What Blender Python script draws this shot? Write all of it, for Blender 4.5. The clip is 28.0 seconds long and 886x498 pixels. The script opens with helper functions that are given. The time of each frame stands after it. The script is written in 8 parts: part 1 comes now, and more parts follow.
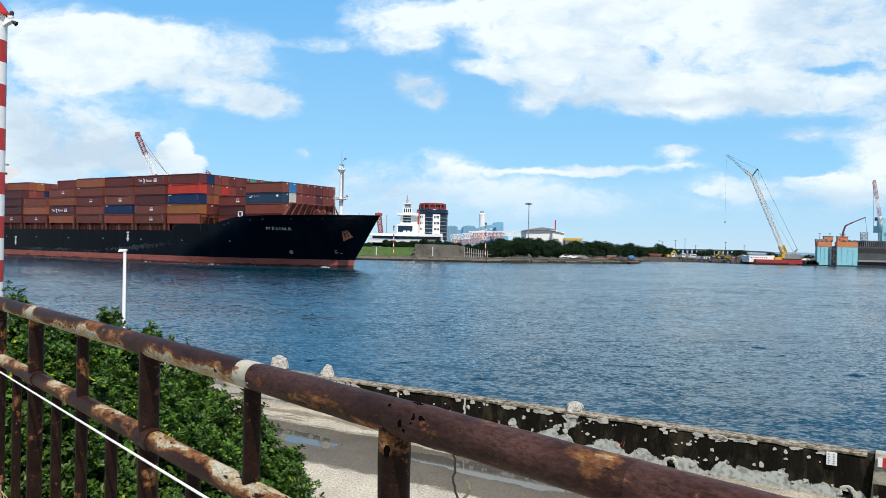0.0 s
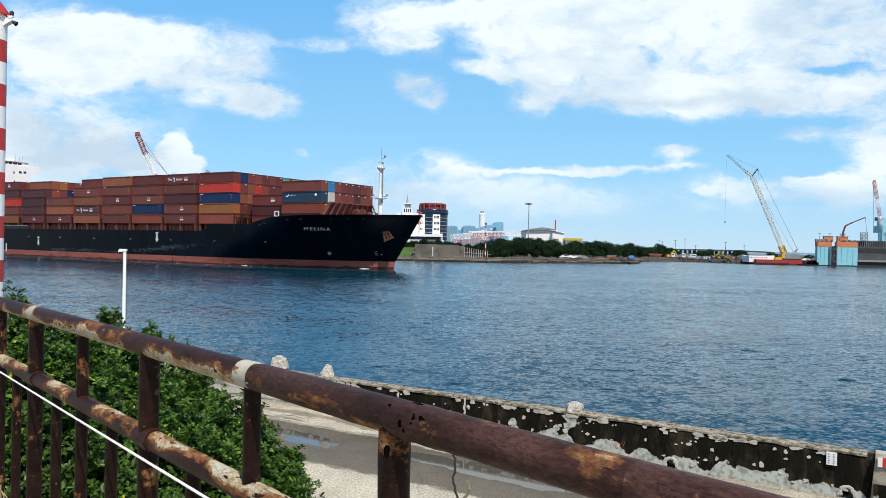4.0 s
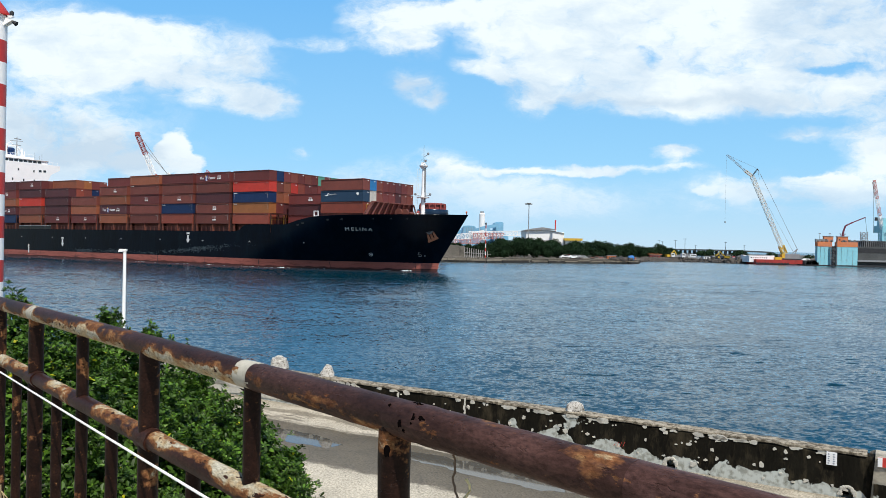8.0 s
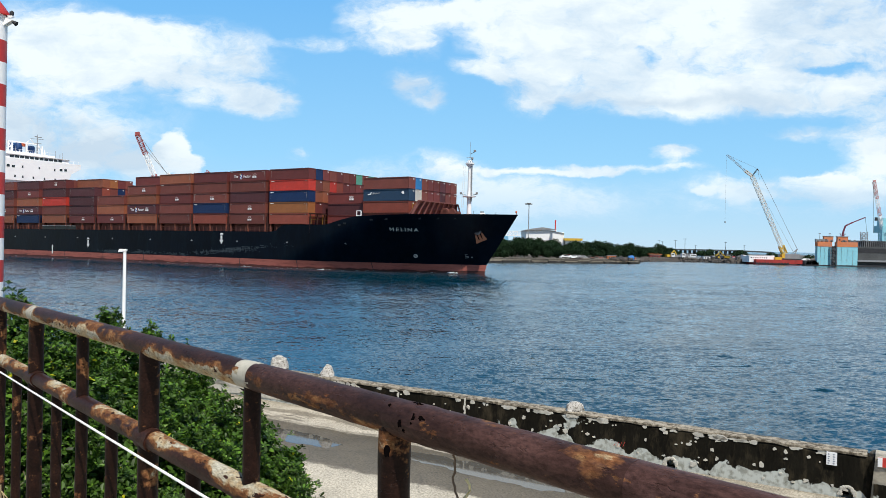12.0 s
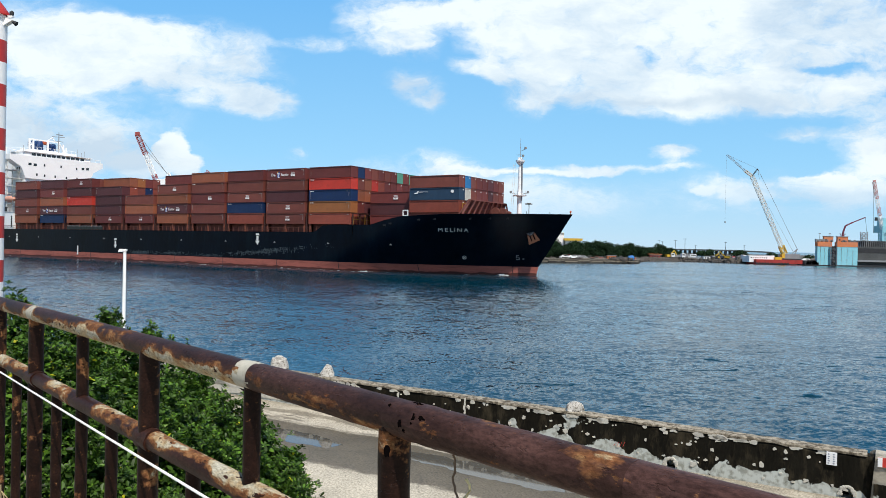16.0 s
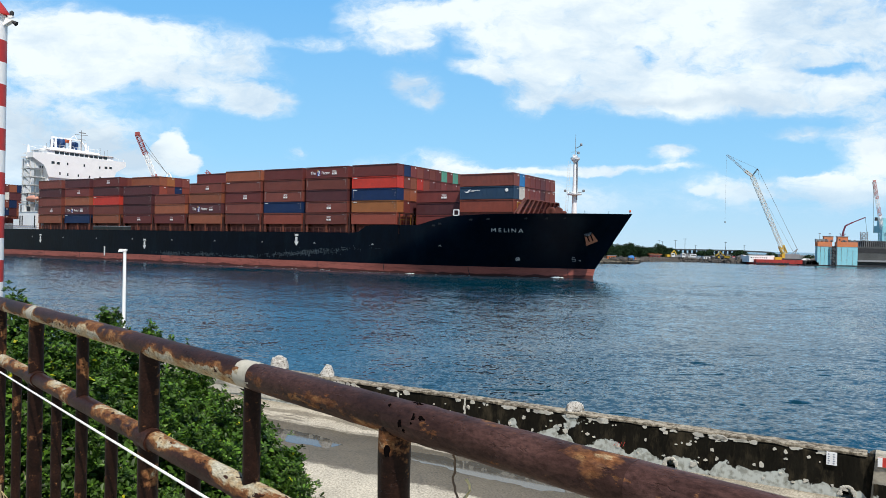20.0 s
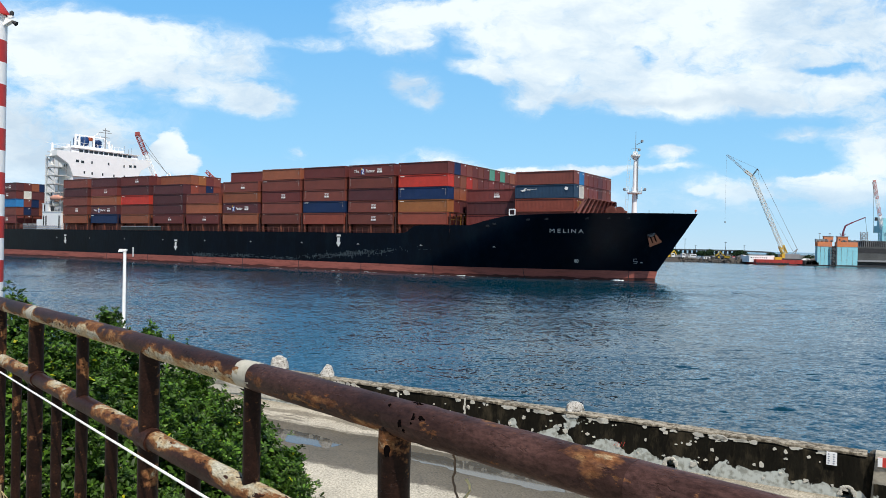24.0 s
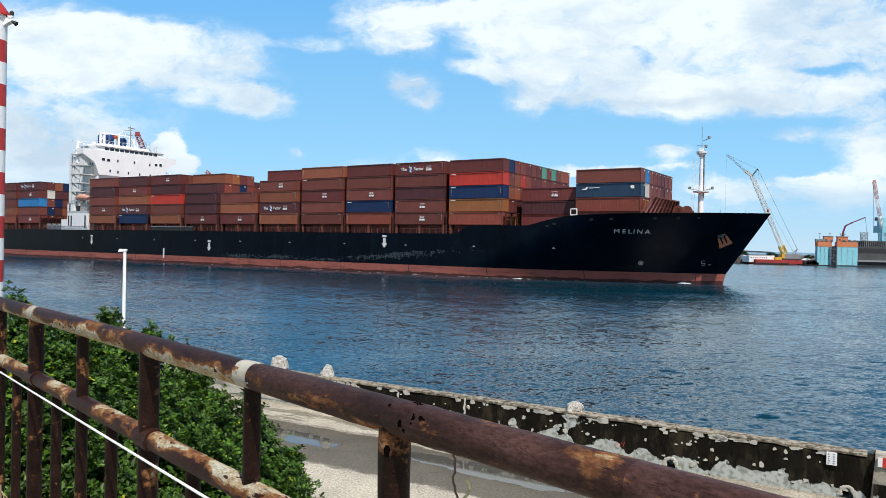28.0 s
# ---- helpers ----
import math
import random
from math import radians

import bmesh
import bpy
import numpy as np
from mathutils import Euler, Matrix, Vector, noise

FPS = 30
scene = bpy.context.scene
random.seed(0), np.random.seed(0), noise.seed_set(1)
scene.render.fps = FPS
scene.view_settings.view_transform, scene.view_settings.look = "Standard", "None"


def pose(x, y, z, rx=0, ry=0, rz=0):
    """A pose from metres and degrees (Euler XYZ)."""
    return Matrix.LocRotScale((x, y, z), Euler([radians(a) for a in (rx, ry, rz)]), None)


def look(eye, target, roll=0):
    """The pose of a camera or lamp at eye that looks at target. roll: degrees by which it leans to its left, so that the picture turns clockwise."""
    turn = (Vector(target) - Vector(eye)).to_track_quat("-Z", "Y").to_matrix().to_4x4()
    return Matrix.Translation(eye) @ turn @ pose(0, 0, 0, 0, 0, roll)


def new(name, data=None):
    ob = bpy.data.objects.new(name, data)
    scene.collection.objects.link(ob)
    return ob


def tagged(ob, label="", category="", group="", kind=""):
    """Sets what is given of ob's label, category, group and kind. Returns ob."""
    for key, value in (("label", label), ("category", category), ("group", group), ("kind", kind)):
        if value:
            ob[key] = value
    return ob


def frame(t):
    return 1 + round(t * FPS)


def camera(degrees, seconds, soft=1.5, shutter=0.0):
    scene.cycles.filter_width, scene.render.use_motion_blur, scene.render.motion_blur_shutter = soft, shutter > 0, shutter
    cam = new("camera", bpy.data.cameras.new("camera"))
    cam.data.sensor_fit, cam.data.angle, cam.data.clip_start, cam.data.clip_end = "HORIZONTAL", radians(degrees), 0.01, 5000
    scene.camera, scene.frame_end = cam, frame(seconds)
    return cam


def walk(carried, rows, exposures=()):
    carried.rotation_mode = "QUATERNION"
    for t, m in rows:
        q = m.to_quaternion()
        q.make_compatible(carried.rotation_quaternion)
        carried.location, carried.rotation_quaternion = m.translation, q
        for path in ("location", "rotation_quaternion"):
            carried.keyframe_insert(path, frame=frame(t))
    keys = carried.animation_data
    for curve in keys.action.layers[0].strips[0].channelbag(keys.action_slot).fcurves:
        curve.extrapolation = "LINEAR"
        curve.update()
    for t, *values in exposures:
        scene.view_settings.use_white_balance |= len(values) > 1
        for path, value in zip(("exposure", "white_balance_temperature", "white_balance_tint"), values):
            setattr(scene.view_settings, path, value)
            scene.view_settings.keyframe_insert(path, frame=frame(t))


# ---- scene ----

# ---------- camera and its stand ----------
EYE = 6.4
cam = camera(61.6, 28.0, soft=0.75)
STAND = Matrix.Translation((0, 0, EYE)) @ pose(0, 0, 0, 89.6161) @ pose(0, 0, 0, 0, 0, 1.1669)
walk(cam, [(0.0, STAND), (28.0, STAND)])

# ---------- daylight ----------
SUN_DIR = Vector((0.25, -0.62, 1.12)).normalized()
world = bpy.data.worlds.new("sky")
scene.world = world
world.use_nodes = True
wn = world.node_tree.nodes
sky = wn.new("ShaderNodeTexSky")
sky.sky_type = "NISHITA"
sky.sun_disc = False
sky.sun_elevation = math.asin(SUN_DIR.z)
sky.sun_rotation = math.atan2(SUN_DIR.x, SUN_DIR.y)
sky.air_density, sky.dust_density, sky.ozone_density = 1.0, 0.0, 2.5
wn["Background"].inputs["Strength"].default_value = 0.112
world.node_tree.links.new(sky.outputs[0], wn["Background"].inputs["Color"])
sun = new("sun", bpy.data.lights.new("sun", "SUN"))
sun.data.energy = 5.0
sun.data.angle = radians(0.53)
sun.data.color = (1.0, 0.94, 0.85)
sun.matrix_basis = look(SUN_DIR * 60, (0, 0, 0))
scene.view_settings.exposure = 0.0


# ---------- materials ----------
def mat(name, base, rough=0.6, metal=0.0, spread=0.25, scale=2.0, fine=0.0, bump=0.0, second=None, cut=(0.45, 0.62), spec=0.4, vary=0.0, mscale=None):
    """A painted or mineral surface: base colour with mottling at two scales, an optional second colour in patches."""
    m = bpy.data.materials.new(name)
    m.use_nodes = True
    nt = m.node_tree
    b = nt.nodes["Principled BSDF"]
    b.inputs["Roughness"].default_value = rough
    b.inputs["Metallic"].default_value = metal
    b.inputs["Specular IOR Level"].default_value = spec
    tc = nt.nodes.new("ShaderNodeTexCoord")
    src = tc.outputs["Object"]
    if mscale:
        mp = nt.nodes.new("ShaderNodeMapping")
        mp.inputs["Scale"].default_value = mscale
        nt.links.new(src, mp.inputs[0])
        src = mp.outputs[0]
    n1 = nt.nodes.new("ShaderNodeTexNoise")
    n1.inputs["Scale"].default_value = scale
    n1.inputs["Detail"].default_value = 6
    n1.inputs["Roughness"].default_value = 0.65
    nt.links.new(src, n1.inputs["Vector"])
    n2 = nt.nodes.new("ShaderNodeTexNoise")
    n2.inputs["Scale"].default_value = fine or scale * 9
    n2.inputs["Detail"].default_value = 4
    nt.links.new(src, n2.inputs["Vector"])
    dark = tuple(c * (1 - spread) for c in base)
    light = tuple(min(1, c * (1 + spread)) for c in base)
    r1 = nt.nodes.new("ShaderNodeValToRGB")
    r1.color_ramp.elements[0].position, r1.color_ramp.elements[1].position = 0.3, 0.7
    r1.color_ramp.elements[0].color, r1.color_ramp.elements[1].color = (*dark, 1), (*light, 1)
    add = nt.nodes.new("ShaderNodeMath")
    add.operation = "MULTIPLY_ADD"
    add.inputs[1].default_value, add.inputs[2].default_value = 0.35, 0.0
    nt.links.new(n2.outputs[0], add.inputs[0])
    mx = nt.nodes.new("ShaderNodeMath")
    mx.operation = "MULTIPLY_ADD"
    mx.inputs[1].default_value = 0.65
    nt.links.new(n1.outputs[0], mx.inputs[0])
    nt.links.new(add.outputs[0], mx.inputs[2])
    nt.links.new(mx.outputs[0], r1.inputs[0])
    col = r1.outputs[0]
    if second:
        n3 = nt.nodes.new("ShaderNodeTexNoise")
        n3.inputs["Scale"].default_value = scale * 1.7
        n3.inputs["Detail"].default_value = 8
        n3.inputs["Roughness"].default_value = 0.7
        nt.links.new(src, n3.inputs["Vector"])
        r3 = nt.nodes.new("ShaderNodeValToRGB")
        r3.color_ramp.elements[0].position, r3.color_ramp.elements[1].position = cut
        nt.links.new(n3.outputs[0], r3.inputs[0])
        mc = nt.nodes.new("ShaderNodeMix")
        mc.data_type = "RGBA"
        nt.links.new(r3.outputs[0], mc.inputs[0])
        nt.links.new(col, mc.inputs[6])
        mc.inputs[7].default_value = (*second, 1)
        col = mc.outputs[2]
    if vary:
        oi = nt.nodes.new("ShaderNodeObjectInfo")
        hv = nt.nodes.new("ShaderNodeHueSaturation")
        mr = nt.nodes.new("ShaderNodeMapRange")
        mr.inputs[3].default_value, mr.inputs[4].default_value = 1 - vary, 1 + vary
        nt.links.new(oi.outputs["Random"], mr.inputs[0])
        nt.links.new(mr.outputs[0], hv.inputs["Value"])
        nt.links.new(col, hv.inputs["Color"])
        col = hv.outputs[0]
    nt.links.new(col, b.inputs["Base Color"])
    if bump:
        bp = nt.nodes.new("ShaderNodeBump")
        bp.inputs["Strength"].default_value = min(1.0, bump)
        bp.inputs["Distance"].default_value = 0.3 / (fine or scale * 9)
        nt.links.new(n2.outputs[0], bp.inputs["Height"])
        nt.links.new(bp.outputs[0], b.inputs["Normal"])
    return m


def leaf_mat(name, base, spread=0.5, scale=1.2, gloss=0.5, spec=0.25, yellow=False):
    m = mat(name, base, gloss, 0, spread, scale, 9, spec=spec)
    nt = m.node_tree
    b = nt.nodes["Principled BSDF"]
    geo = nt.nodes.new("ShaderNodeNewGeometry")
    hv = nt.nodes.new("ShaderNodeHueSaturation")
    mr = nt.nodes.new("ShaderNodeMapRange")
    mr.inputs[3].default_value, mr.inputs[4].default_value = 0.3, 1.9
    nt.links.new(geo.outputs["Random Per Island"], mr.inputs[0])
    nt.links.new(mr.outputs[0], hv.inputs["Value"])
    link = b.inputs["Base Color"].links[0]
    nt.links.new(link.from_socket, hv.inputs["Color"])
    nt.links.new(hv.outputs[0], b.inputs["Base Color"])
    if yellow:      # a few dying leaves, and paler young ones
        rp = nt.nodes.new("ShaderNodeValToRGB")
        e = rp.color_ramp.elements
        e[0].position, e[1].position = 0.86, 0.9
        e.new(0.992), e.new(0.994)
        for q, c in zip(e, ((1, 1, 1, 1), (1.45, 1.4, 1.1, 1), (1.45, 1.4, 1.1, 1), (5.5, 2.6, 0.8, 1))):
            q.color = c
        nt.links.new(geo.outputs["Random Per Island"], rp.inputs[0])
        mm = nt.nodes.new("ShaderNodeMix")
        mm.data_type, mm.blend_type = "RGBA", "MULTIPLY"
        mm.inputs[0].default_value = 1.0
        nt.links.new(hv.outputs[0], mm.inputs[6])
        nt.links.new(rp.outputs[0], mm.inputs[7])
        nt.links.new(mm.outputs[2], b.inputs["Base Color"])
    tl = nt.nodes.new("ShaderNodeBsdfTranslucent")      # light seeps through the blades
    mx = nt.nodes.new("ShaderNodeMixShader")
    mx.inputs[0].default_value = 0.22
    nt.links.new(b.inputs["Base Color"].links[0].from_socket, tl.inputs["Color"])
    nt.links.new(b.outputs[0], mx.inputs[1])
    nt.links.new(tl.outputs[0], mx.inputs[2])
    nt.links.new(mx.outputs[0], nt.nodes["Material Output"].inputs[0])
    return m


M_WHITE = mat("white_paint", (0.9, 0.905, 0.9), 0.45, spread=0.06, scale=0.4)
M_WHITE_OLD = mat("aged_white_paint", (0.7, 0.7, 0.67), 0.6, spread=0.12, scale=0.8, second=(0.45, 0.4, 0.34), cut=(0.6, 0.85))
M_HULL = mat("black_hull_paint", (0.001, 0.0038, 0.0095), 0.3, spread=0.5, scale=0.25, second=(0.004, 0.012, 0.02), cut=(0.5, 0.8), spec=0.065, mscale=(0.6, 0.6, 0.25), bump=0.15)
M_BOOT = mat("red_boottop_paint", (0.35, 0.105, 0.078), 0.6, spread=0.3, scale=0.45, second=(0.15, 0.05, 0.038), cut=(0.5, 0.7), mscale=(0.3, 0.3, 2))
def wet_foot(m, wet, height):
    """The strip that the wash keeps wet and weedy, with an uneven upper edge."""
    nt = m.node_tree
    N, L = nt.nodes.new, nt.links.new
    b = nt.nodes["Principled BSDF"]
    tc, sp, n, ad, rp, mx = N("ShaderNodeTexCoord"), N("ShaderNodeSeparateXYZ"), N("ShaderNodeTexNoise"), N("ShaderNodeMath"), N("ShaderNodeMapRange"), N("ShaderNodeMix")
    L(tc.outputs["Object"], sp.inputs[0])
    n.inputs["Scale"].default_value, n.inputs["Detail"].default_value = 0.35, 5
    L(tc.outputs["Object"], n.inputs["Vector"])
    ad.operation = "MULTIPLY_ADD"
    ad.inputs[1].default_value = -1.0
    L(n.outputs[0], ad.inputs[0])
    L(sp.outputs[2], ad.inputs[2])
    rp.inputs[1].default_value, rp.inputs[2].default_value, rp.inputs[3].default_value, rp.inputs[4].default_value = height - 0.62, height - 0.5, 1.0, 0.0
    L(ad.outputs[0], rp.inputs[0])
    mx.data_type = "RGBA"
    L(rp.outputs[0], mx.inputs[0])
    L(b.inputs["Base Color"].links[0].from_socket, mx.inputs[6])
    mx.inputs[7].default_value = (*wet, 1)
    L(mx.outputs[2], b.inputs["Base Color"])
    return m


wet_foot(M_BOOT, (0.075, 0.02, 0.015), 0.58)
# one brown split in two: posts brightened as lit, deck darkened for shade
M_STANCHION = mat("lit_orange_brown_post_paint", (0.27, 0.085, 0.05), 0.7, spread=0.3, scale=0.8)
M_DECKBROWN = mat("shaded_brown_deck_paint", (0.15, 0.05, 0.036), 0.7, spread=0.3, scale=0.8)
M_DARK = mat("dark_steel", (0.03, 0.03, 0.032), 0.6, spread=0.4, scale=1.0)
M_GLASS = mat("dark_window_glass", (0.012, 0.018, 0.026), 0.06, spread=0.2, scale=0.3, spec=0.6)
M_NAVY = mat("navy_blue_paint", (0.012, 0.05, 0.16), 0.45, spread=0.2, scale=0.6)
M_ORANGE = mat("orange_paint", (0.62, 0.13, 0.05), 0.5, spread=0.2, scale=0.6)
M_OCHRE = mat("ochre_paint", (0.34, 0.19, 0.035), 0.6, spread=0.2, scale=0.8)
M_YELLOW = mat("yellow_paint", (0.62, 0.4, 0.04), 0.5, spread=0.15, scale=0.6)
M_RED = mat("red_paint", (0.55, 0.045, 0.035), 0.5, spread=0.15, scale=0.7)
M_SILVER = mat("galvanised_steel", (0.42, 0.43, 0.44), 0.5, metal=0.4, spread=0.15, scale=0.8)
M_CONC_FAR = mat("far_concrete", (0.17, 0.155, 0.13), 0.9, spread=0.3, scale=0.12, fine=1.2, second=(0.08, 0.075, 0.065), cut=(0.48, 0.66))
M_CONC_PALE = mat("pale_concrete", (0.4, 0.365, 0.29), 0.9, spread=0.22, scale=1.3, fine=26, bump=0.5, second=(0.22, 0.2, 0.155), cut=(0.46, 0.62))
M_EARTH = mat("bare_earth", (0.085, 0.075, 0.06), 0.95, spread=0.35, scale=0.12, fine=1.5)
M_GRASS = mat("grass", (0.075, 0.125, 0.03), 0.95, spread=0.45, scale=0.25, fine=3.0, second=(0.035, 0.06, 0.018), cut=(0.5, 0.68), spec=0.1)
M_LEAF = leaf_mat("leaves", (0.042, 0.09, 0.0115), 0.45, 1.2, gloss=0.45, spec=0.22, yellow=True)
M_LEAF_FAR = leaf_mat("far_leaves", (0.017, 0.036, 0.016), 0.4, 0.3, gloss=0.8, spec=0.08)
M_BARK = mat("bark", (0.14, 0.1, 0.07), 0.9, spread=0.35, scale=6, bump=0.8)
M_STEEL_GREY = mat("grey_painted_steel", (0.25, 0.26, 0.27), 0.6, spread=0.2, scale=0.5)
M_TEAL = mat("light_blue_paint", (0.26, 0.58, 0.66), 0.55, spread=0.15, scale=0.12, second=(0.3, 0.42, 0.45), cut=(0.58, 0.8))
M_DOCK_ORANGE = mat("faded_orange_paint", (0.62, 0.2, 0.08), 0.6, spread=0.2, scale=0.15, second=(0.5, 0.24, 0.14), cut=(0.5, 0.75))

CONT_COLOURS = {
    "maroon": (0.15, 0.036, 0.032), "dark": (0.092, 0.029, 0.032), "brown": (0.175, 0.05, 0.037), "orange": (0.265, 0.085, 0.044),
    "blue": (0.008, 0.026, 0.085), "red": (0.5, 0.045, 0.03), "ochre": (0.31, 0.115, 0.04), "green": (0.09, 0.3, 0.22),
    "sky": (0.03, 0.2, 0.46), "white": (0.6, 0.58, 0.52), "slate": (0.018, 0.045, 0.085), "rust": (0.24, 0.058, 0.037),
}


def container_mat(name, base):
    m = mat("container_" + name, base, 0.55, 0, 0.18, 0.35, 3.0, second=tuple(c * 0.72 + 0.02 for c in base), cut=(0.55, 0.8), vary=0.2)
    nt = m.node_tree
    tc = nt.nodes.new("ShaderNodeTexCoord")
    wv = nt.nodes.new("ShaderNodeTexWave")
    wv.wave_type, wv.bands_direction = "BANDS", "X"
    wv.inputs["Scale"].default_value = 1.1
    nt.links.new(tc.outputs["Object"], wv.inputs["Vector"])
    bp = nt.nodes.new("ShaderNodeBump")
    bp.inputs["Strength"].default_value, bp.inputs["Distance"].default_value = 0.5, 0.03
    nt.links.new(wv.outputs["Fac"], bp.inputs["Height"])
    nt.links.new(bp.outputs[0], nt.nodes["Principled BSDF"].inputs["Normal"])
    return m


M_CONT = {k: container_mat(k, c) for k, c in CONT_COLOURS.items()}


def rust_mat(name, paint, orange, strip=0.16, tone=1.0, warm=(0.4, 0.26), fleck=17, turn=-48.0):
    """Old pipe: bare brown rust on top, cream paint left in flakes on its flank, rust-orange rims round the flakes."""
    m = bpy.data.materials.new(name)
    m.use_nodes = True
    nt = m.node_tree
    N, L = nt.nodes.new, nt.links.new
    b = nt.nodes["Principled BSDF"]
    tc = N("ShaderNodeTexCoord")
    along = N("ShaderNodeMapping")
    along.vector_type = "TEXTURE"
    along.inputs["Rotation"].default_value = (0, 0, radians(turn))
    L(tc.outputs["Object"], along.inputs[0])
    flat = N("ShaderNodeMapping")
    flat.inputs["Scale"].default_value = (0.45, 1, 1)
    L(along.outputs[0], flat.inputs[0])

    def noise_of(scale, detail=8, rough=0.65, shift=0.0):
        n = N("ShaderNodeTexNoise")
        n.noise_dimensions = "4D"
        n.inputs["W"].default_value = shift
        n.inputs["Scale"].default_value, n.inputs["Detail"].default_value, n.inputs["Roughness"].default_value = scale, detail, rough
        L(flat.outputs[0], n.inputs["Vector"])
        return n.outputs[0]

    def ramp(fac, stops):
        r = N("ShaderNodeValToRGB")
        e = r.color_ramp.elements
        while len(e) < len(stops):
            e.new(0.5)
        for el, (p, c) in zip(e, stops):
            el.position, el.color = p, (*c, 1)
        L(fac, r.inputs[0])
        return r.outputs[0]

    def math_of(op, x, y):
        k = N("ShaderNodeMath")
        k.operation = op
        for i, q in enumerate((x, y)):
            if isinstance(q, float):
                k.inputs[i].default_value = q
            else:
                L(q, k.inputs[i])
        return k.outputs[0]

    def mix(fac, x, y, kind="MIX"):
        k = N("ShaderNodeMix")
        k.data_type, k.blend_type = "RGBA", kind
        if isinstance(fac, float):
            k.inputs[0].default_value = fac
        else:
            L(fac, k.inputs[0])
        L(x, k.inputs[6])
        L(y, k.inputs[7])
        return k.outputs[2]
    geo = N("ShaderNodeNewGeometry")
    sp = N("ShaderNodeSeparateXYZ")
    L(geo.outputs["Normal"], sp.inputs[0])
    side = math_of("MULTIPLY", sp.outputs[2], strip)      # rain strips one side more than the other
    coarse = math_of("ADD", math_of("MULTIPLY", noise_of(9, 3, 0.5), 0.78), math_of("MULTIPLY", noise_of(42, 5, 0.7, 2.0), 0.22))
    wear = math_of("SUBTRACT", math_of("ADD", coarse, paint), side)
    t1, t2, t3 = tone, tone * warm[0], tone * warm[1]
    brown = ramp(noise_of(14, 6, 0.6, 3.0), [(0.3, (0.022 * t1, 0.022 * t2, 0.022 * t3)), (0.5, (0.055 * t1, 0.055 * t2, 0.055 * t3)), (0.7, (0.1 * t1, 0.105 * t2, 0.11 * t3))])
    grit = ramp(noise_of(150, 5, 0.75, 5.0), [(0.36, (0.4, 0.37, 0.35)), (0.6, (1.3, 1.3, 1.3))])
    rust = ramp(noise_of(60, 6, 0.7, 7.0), [(0.3, (0.095, 0.032, 0.014)), (0.5, (0.21, 0.09, 0.036)), (0.7, (0.38, 0.22, 0.095))])
    cream = ramp(noise_of(26, 6, 0.65, 9.0), [(0.34, (0.3, 0.15, 0.055)), (0.47, (0.41, 0.32, 0.19)), (0.56, (0.42, 0.39, 0.29)), (0.7, (0.47, 0.46, 0.38))])
    f_rust = ramp(wear, [(0.5, (0, 0, 0)), (0.52, (0.6, 0.6, 0.6)), (0.55, (1, 1, 1))])
    f_spot = ramp(noise_of(fleck, 8, 0.72, 11.0), [(0.655 - orange, (0, 0, 0)), (0.70 - orange, (0.9, 0.9, 0.9))])
    f_cream = ramp(wear, [(0.556, (0, 0, 0)), (0.572, (0.9, 0.9, 0.9)), (0.6, (1, 1, 1))])
    f_pit = ramp(math_of("ADD", math_of("MULTIPLY", noise_of(75, 3, 0.6, 15.0), 0.7), math_of("MULTIPLY", noise_of(20, 2, 0.5, 17.0), 0.3)), [(0.585, (0, 0, 0)), (0.605, (1, 1, 1))])
    f_any = math_of("MAXIMUM", f_rust, f_spot)
    col = mix(f_cream, mix(f_any, brown, rust), cream)
    col = mix(f_pit, col, brown)
    L(mix(0.85, col, grit, "MULTIPLY"), b.inputs["Base Color"])
    ro = N("ShaderNodeMapRange")
    ro.inputs[3].default_value, ro.inputs[4].default_value = 0.52, 0.85
    L(f_any, ro.inputs[0])
    L(ro.outputs[0], b.inputs["Roughness"])
    b.inputs["Specular IOR Level"].default_value = 0.13
    bp = N("ShaderNodeBump")
    bp.inputs["Strength"].default_value, bp.inputs["Distance"].default_value = 0.6, 0.003
    L(math_of("ADD", math_of("ADD", math_of("MULTIPLY", noise_of(70, 5, 0.6, 13.0), 0.8), f_cream), math_of("MULTIPLY", f_pit, -0.8)), bp.inputs["Height"])
    L(bp.outputs[0], b.inputs["Normal"])
    return m


M_RUST = rust_mat("rusty_painted_pipe", 0.045, 0.035, 0.09, 0.62)
M_RUST_MID = rust_mat("rusty_cream_pipe", -0.05, 0.035, -0.05, 0.58)
M_RUST_FLANK = rust_mat("pipe_with_cream_flank", 0.08, 0.045, 0.14, 0.62)
M_RUST_CREAM = rust_mat("cream_topped_pipe", 0.0, 0.04, -0.09, 0.6)
M_RUST_BARE = rust_mat("brown_rusted_pipe", -0.06, 0.07, 0.02, 0.9, (0.48, 0.38), 26)
M_RUST_NEAR = rust_mat("orange_flecked_pipe", -0.3, 0.06, 0.02, 1.35, (0.5, 0.42), 70)
# posts: dark rust, its tone cut further for shade on upright faces
M_RUST_DARK = rust_mat("shade_toned_rusted_bar", -0.06, 0.05, 0.0, 0.27, (0.4, 0.26), 62)


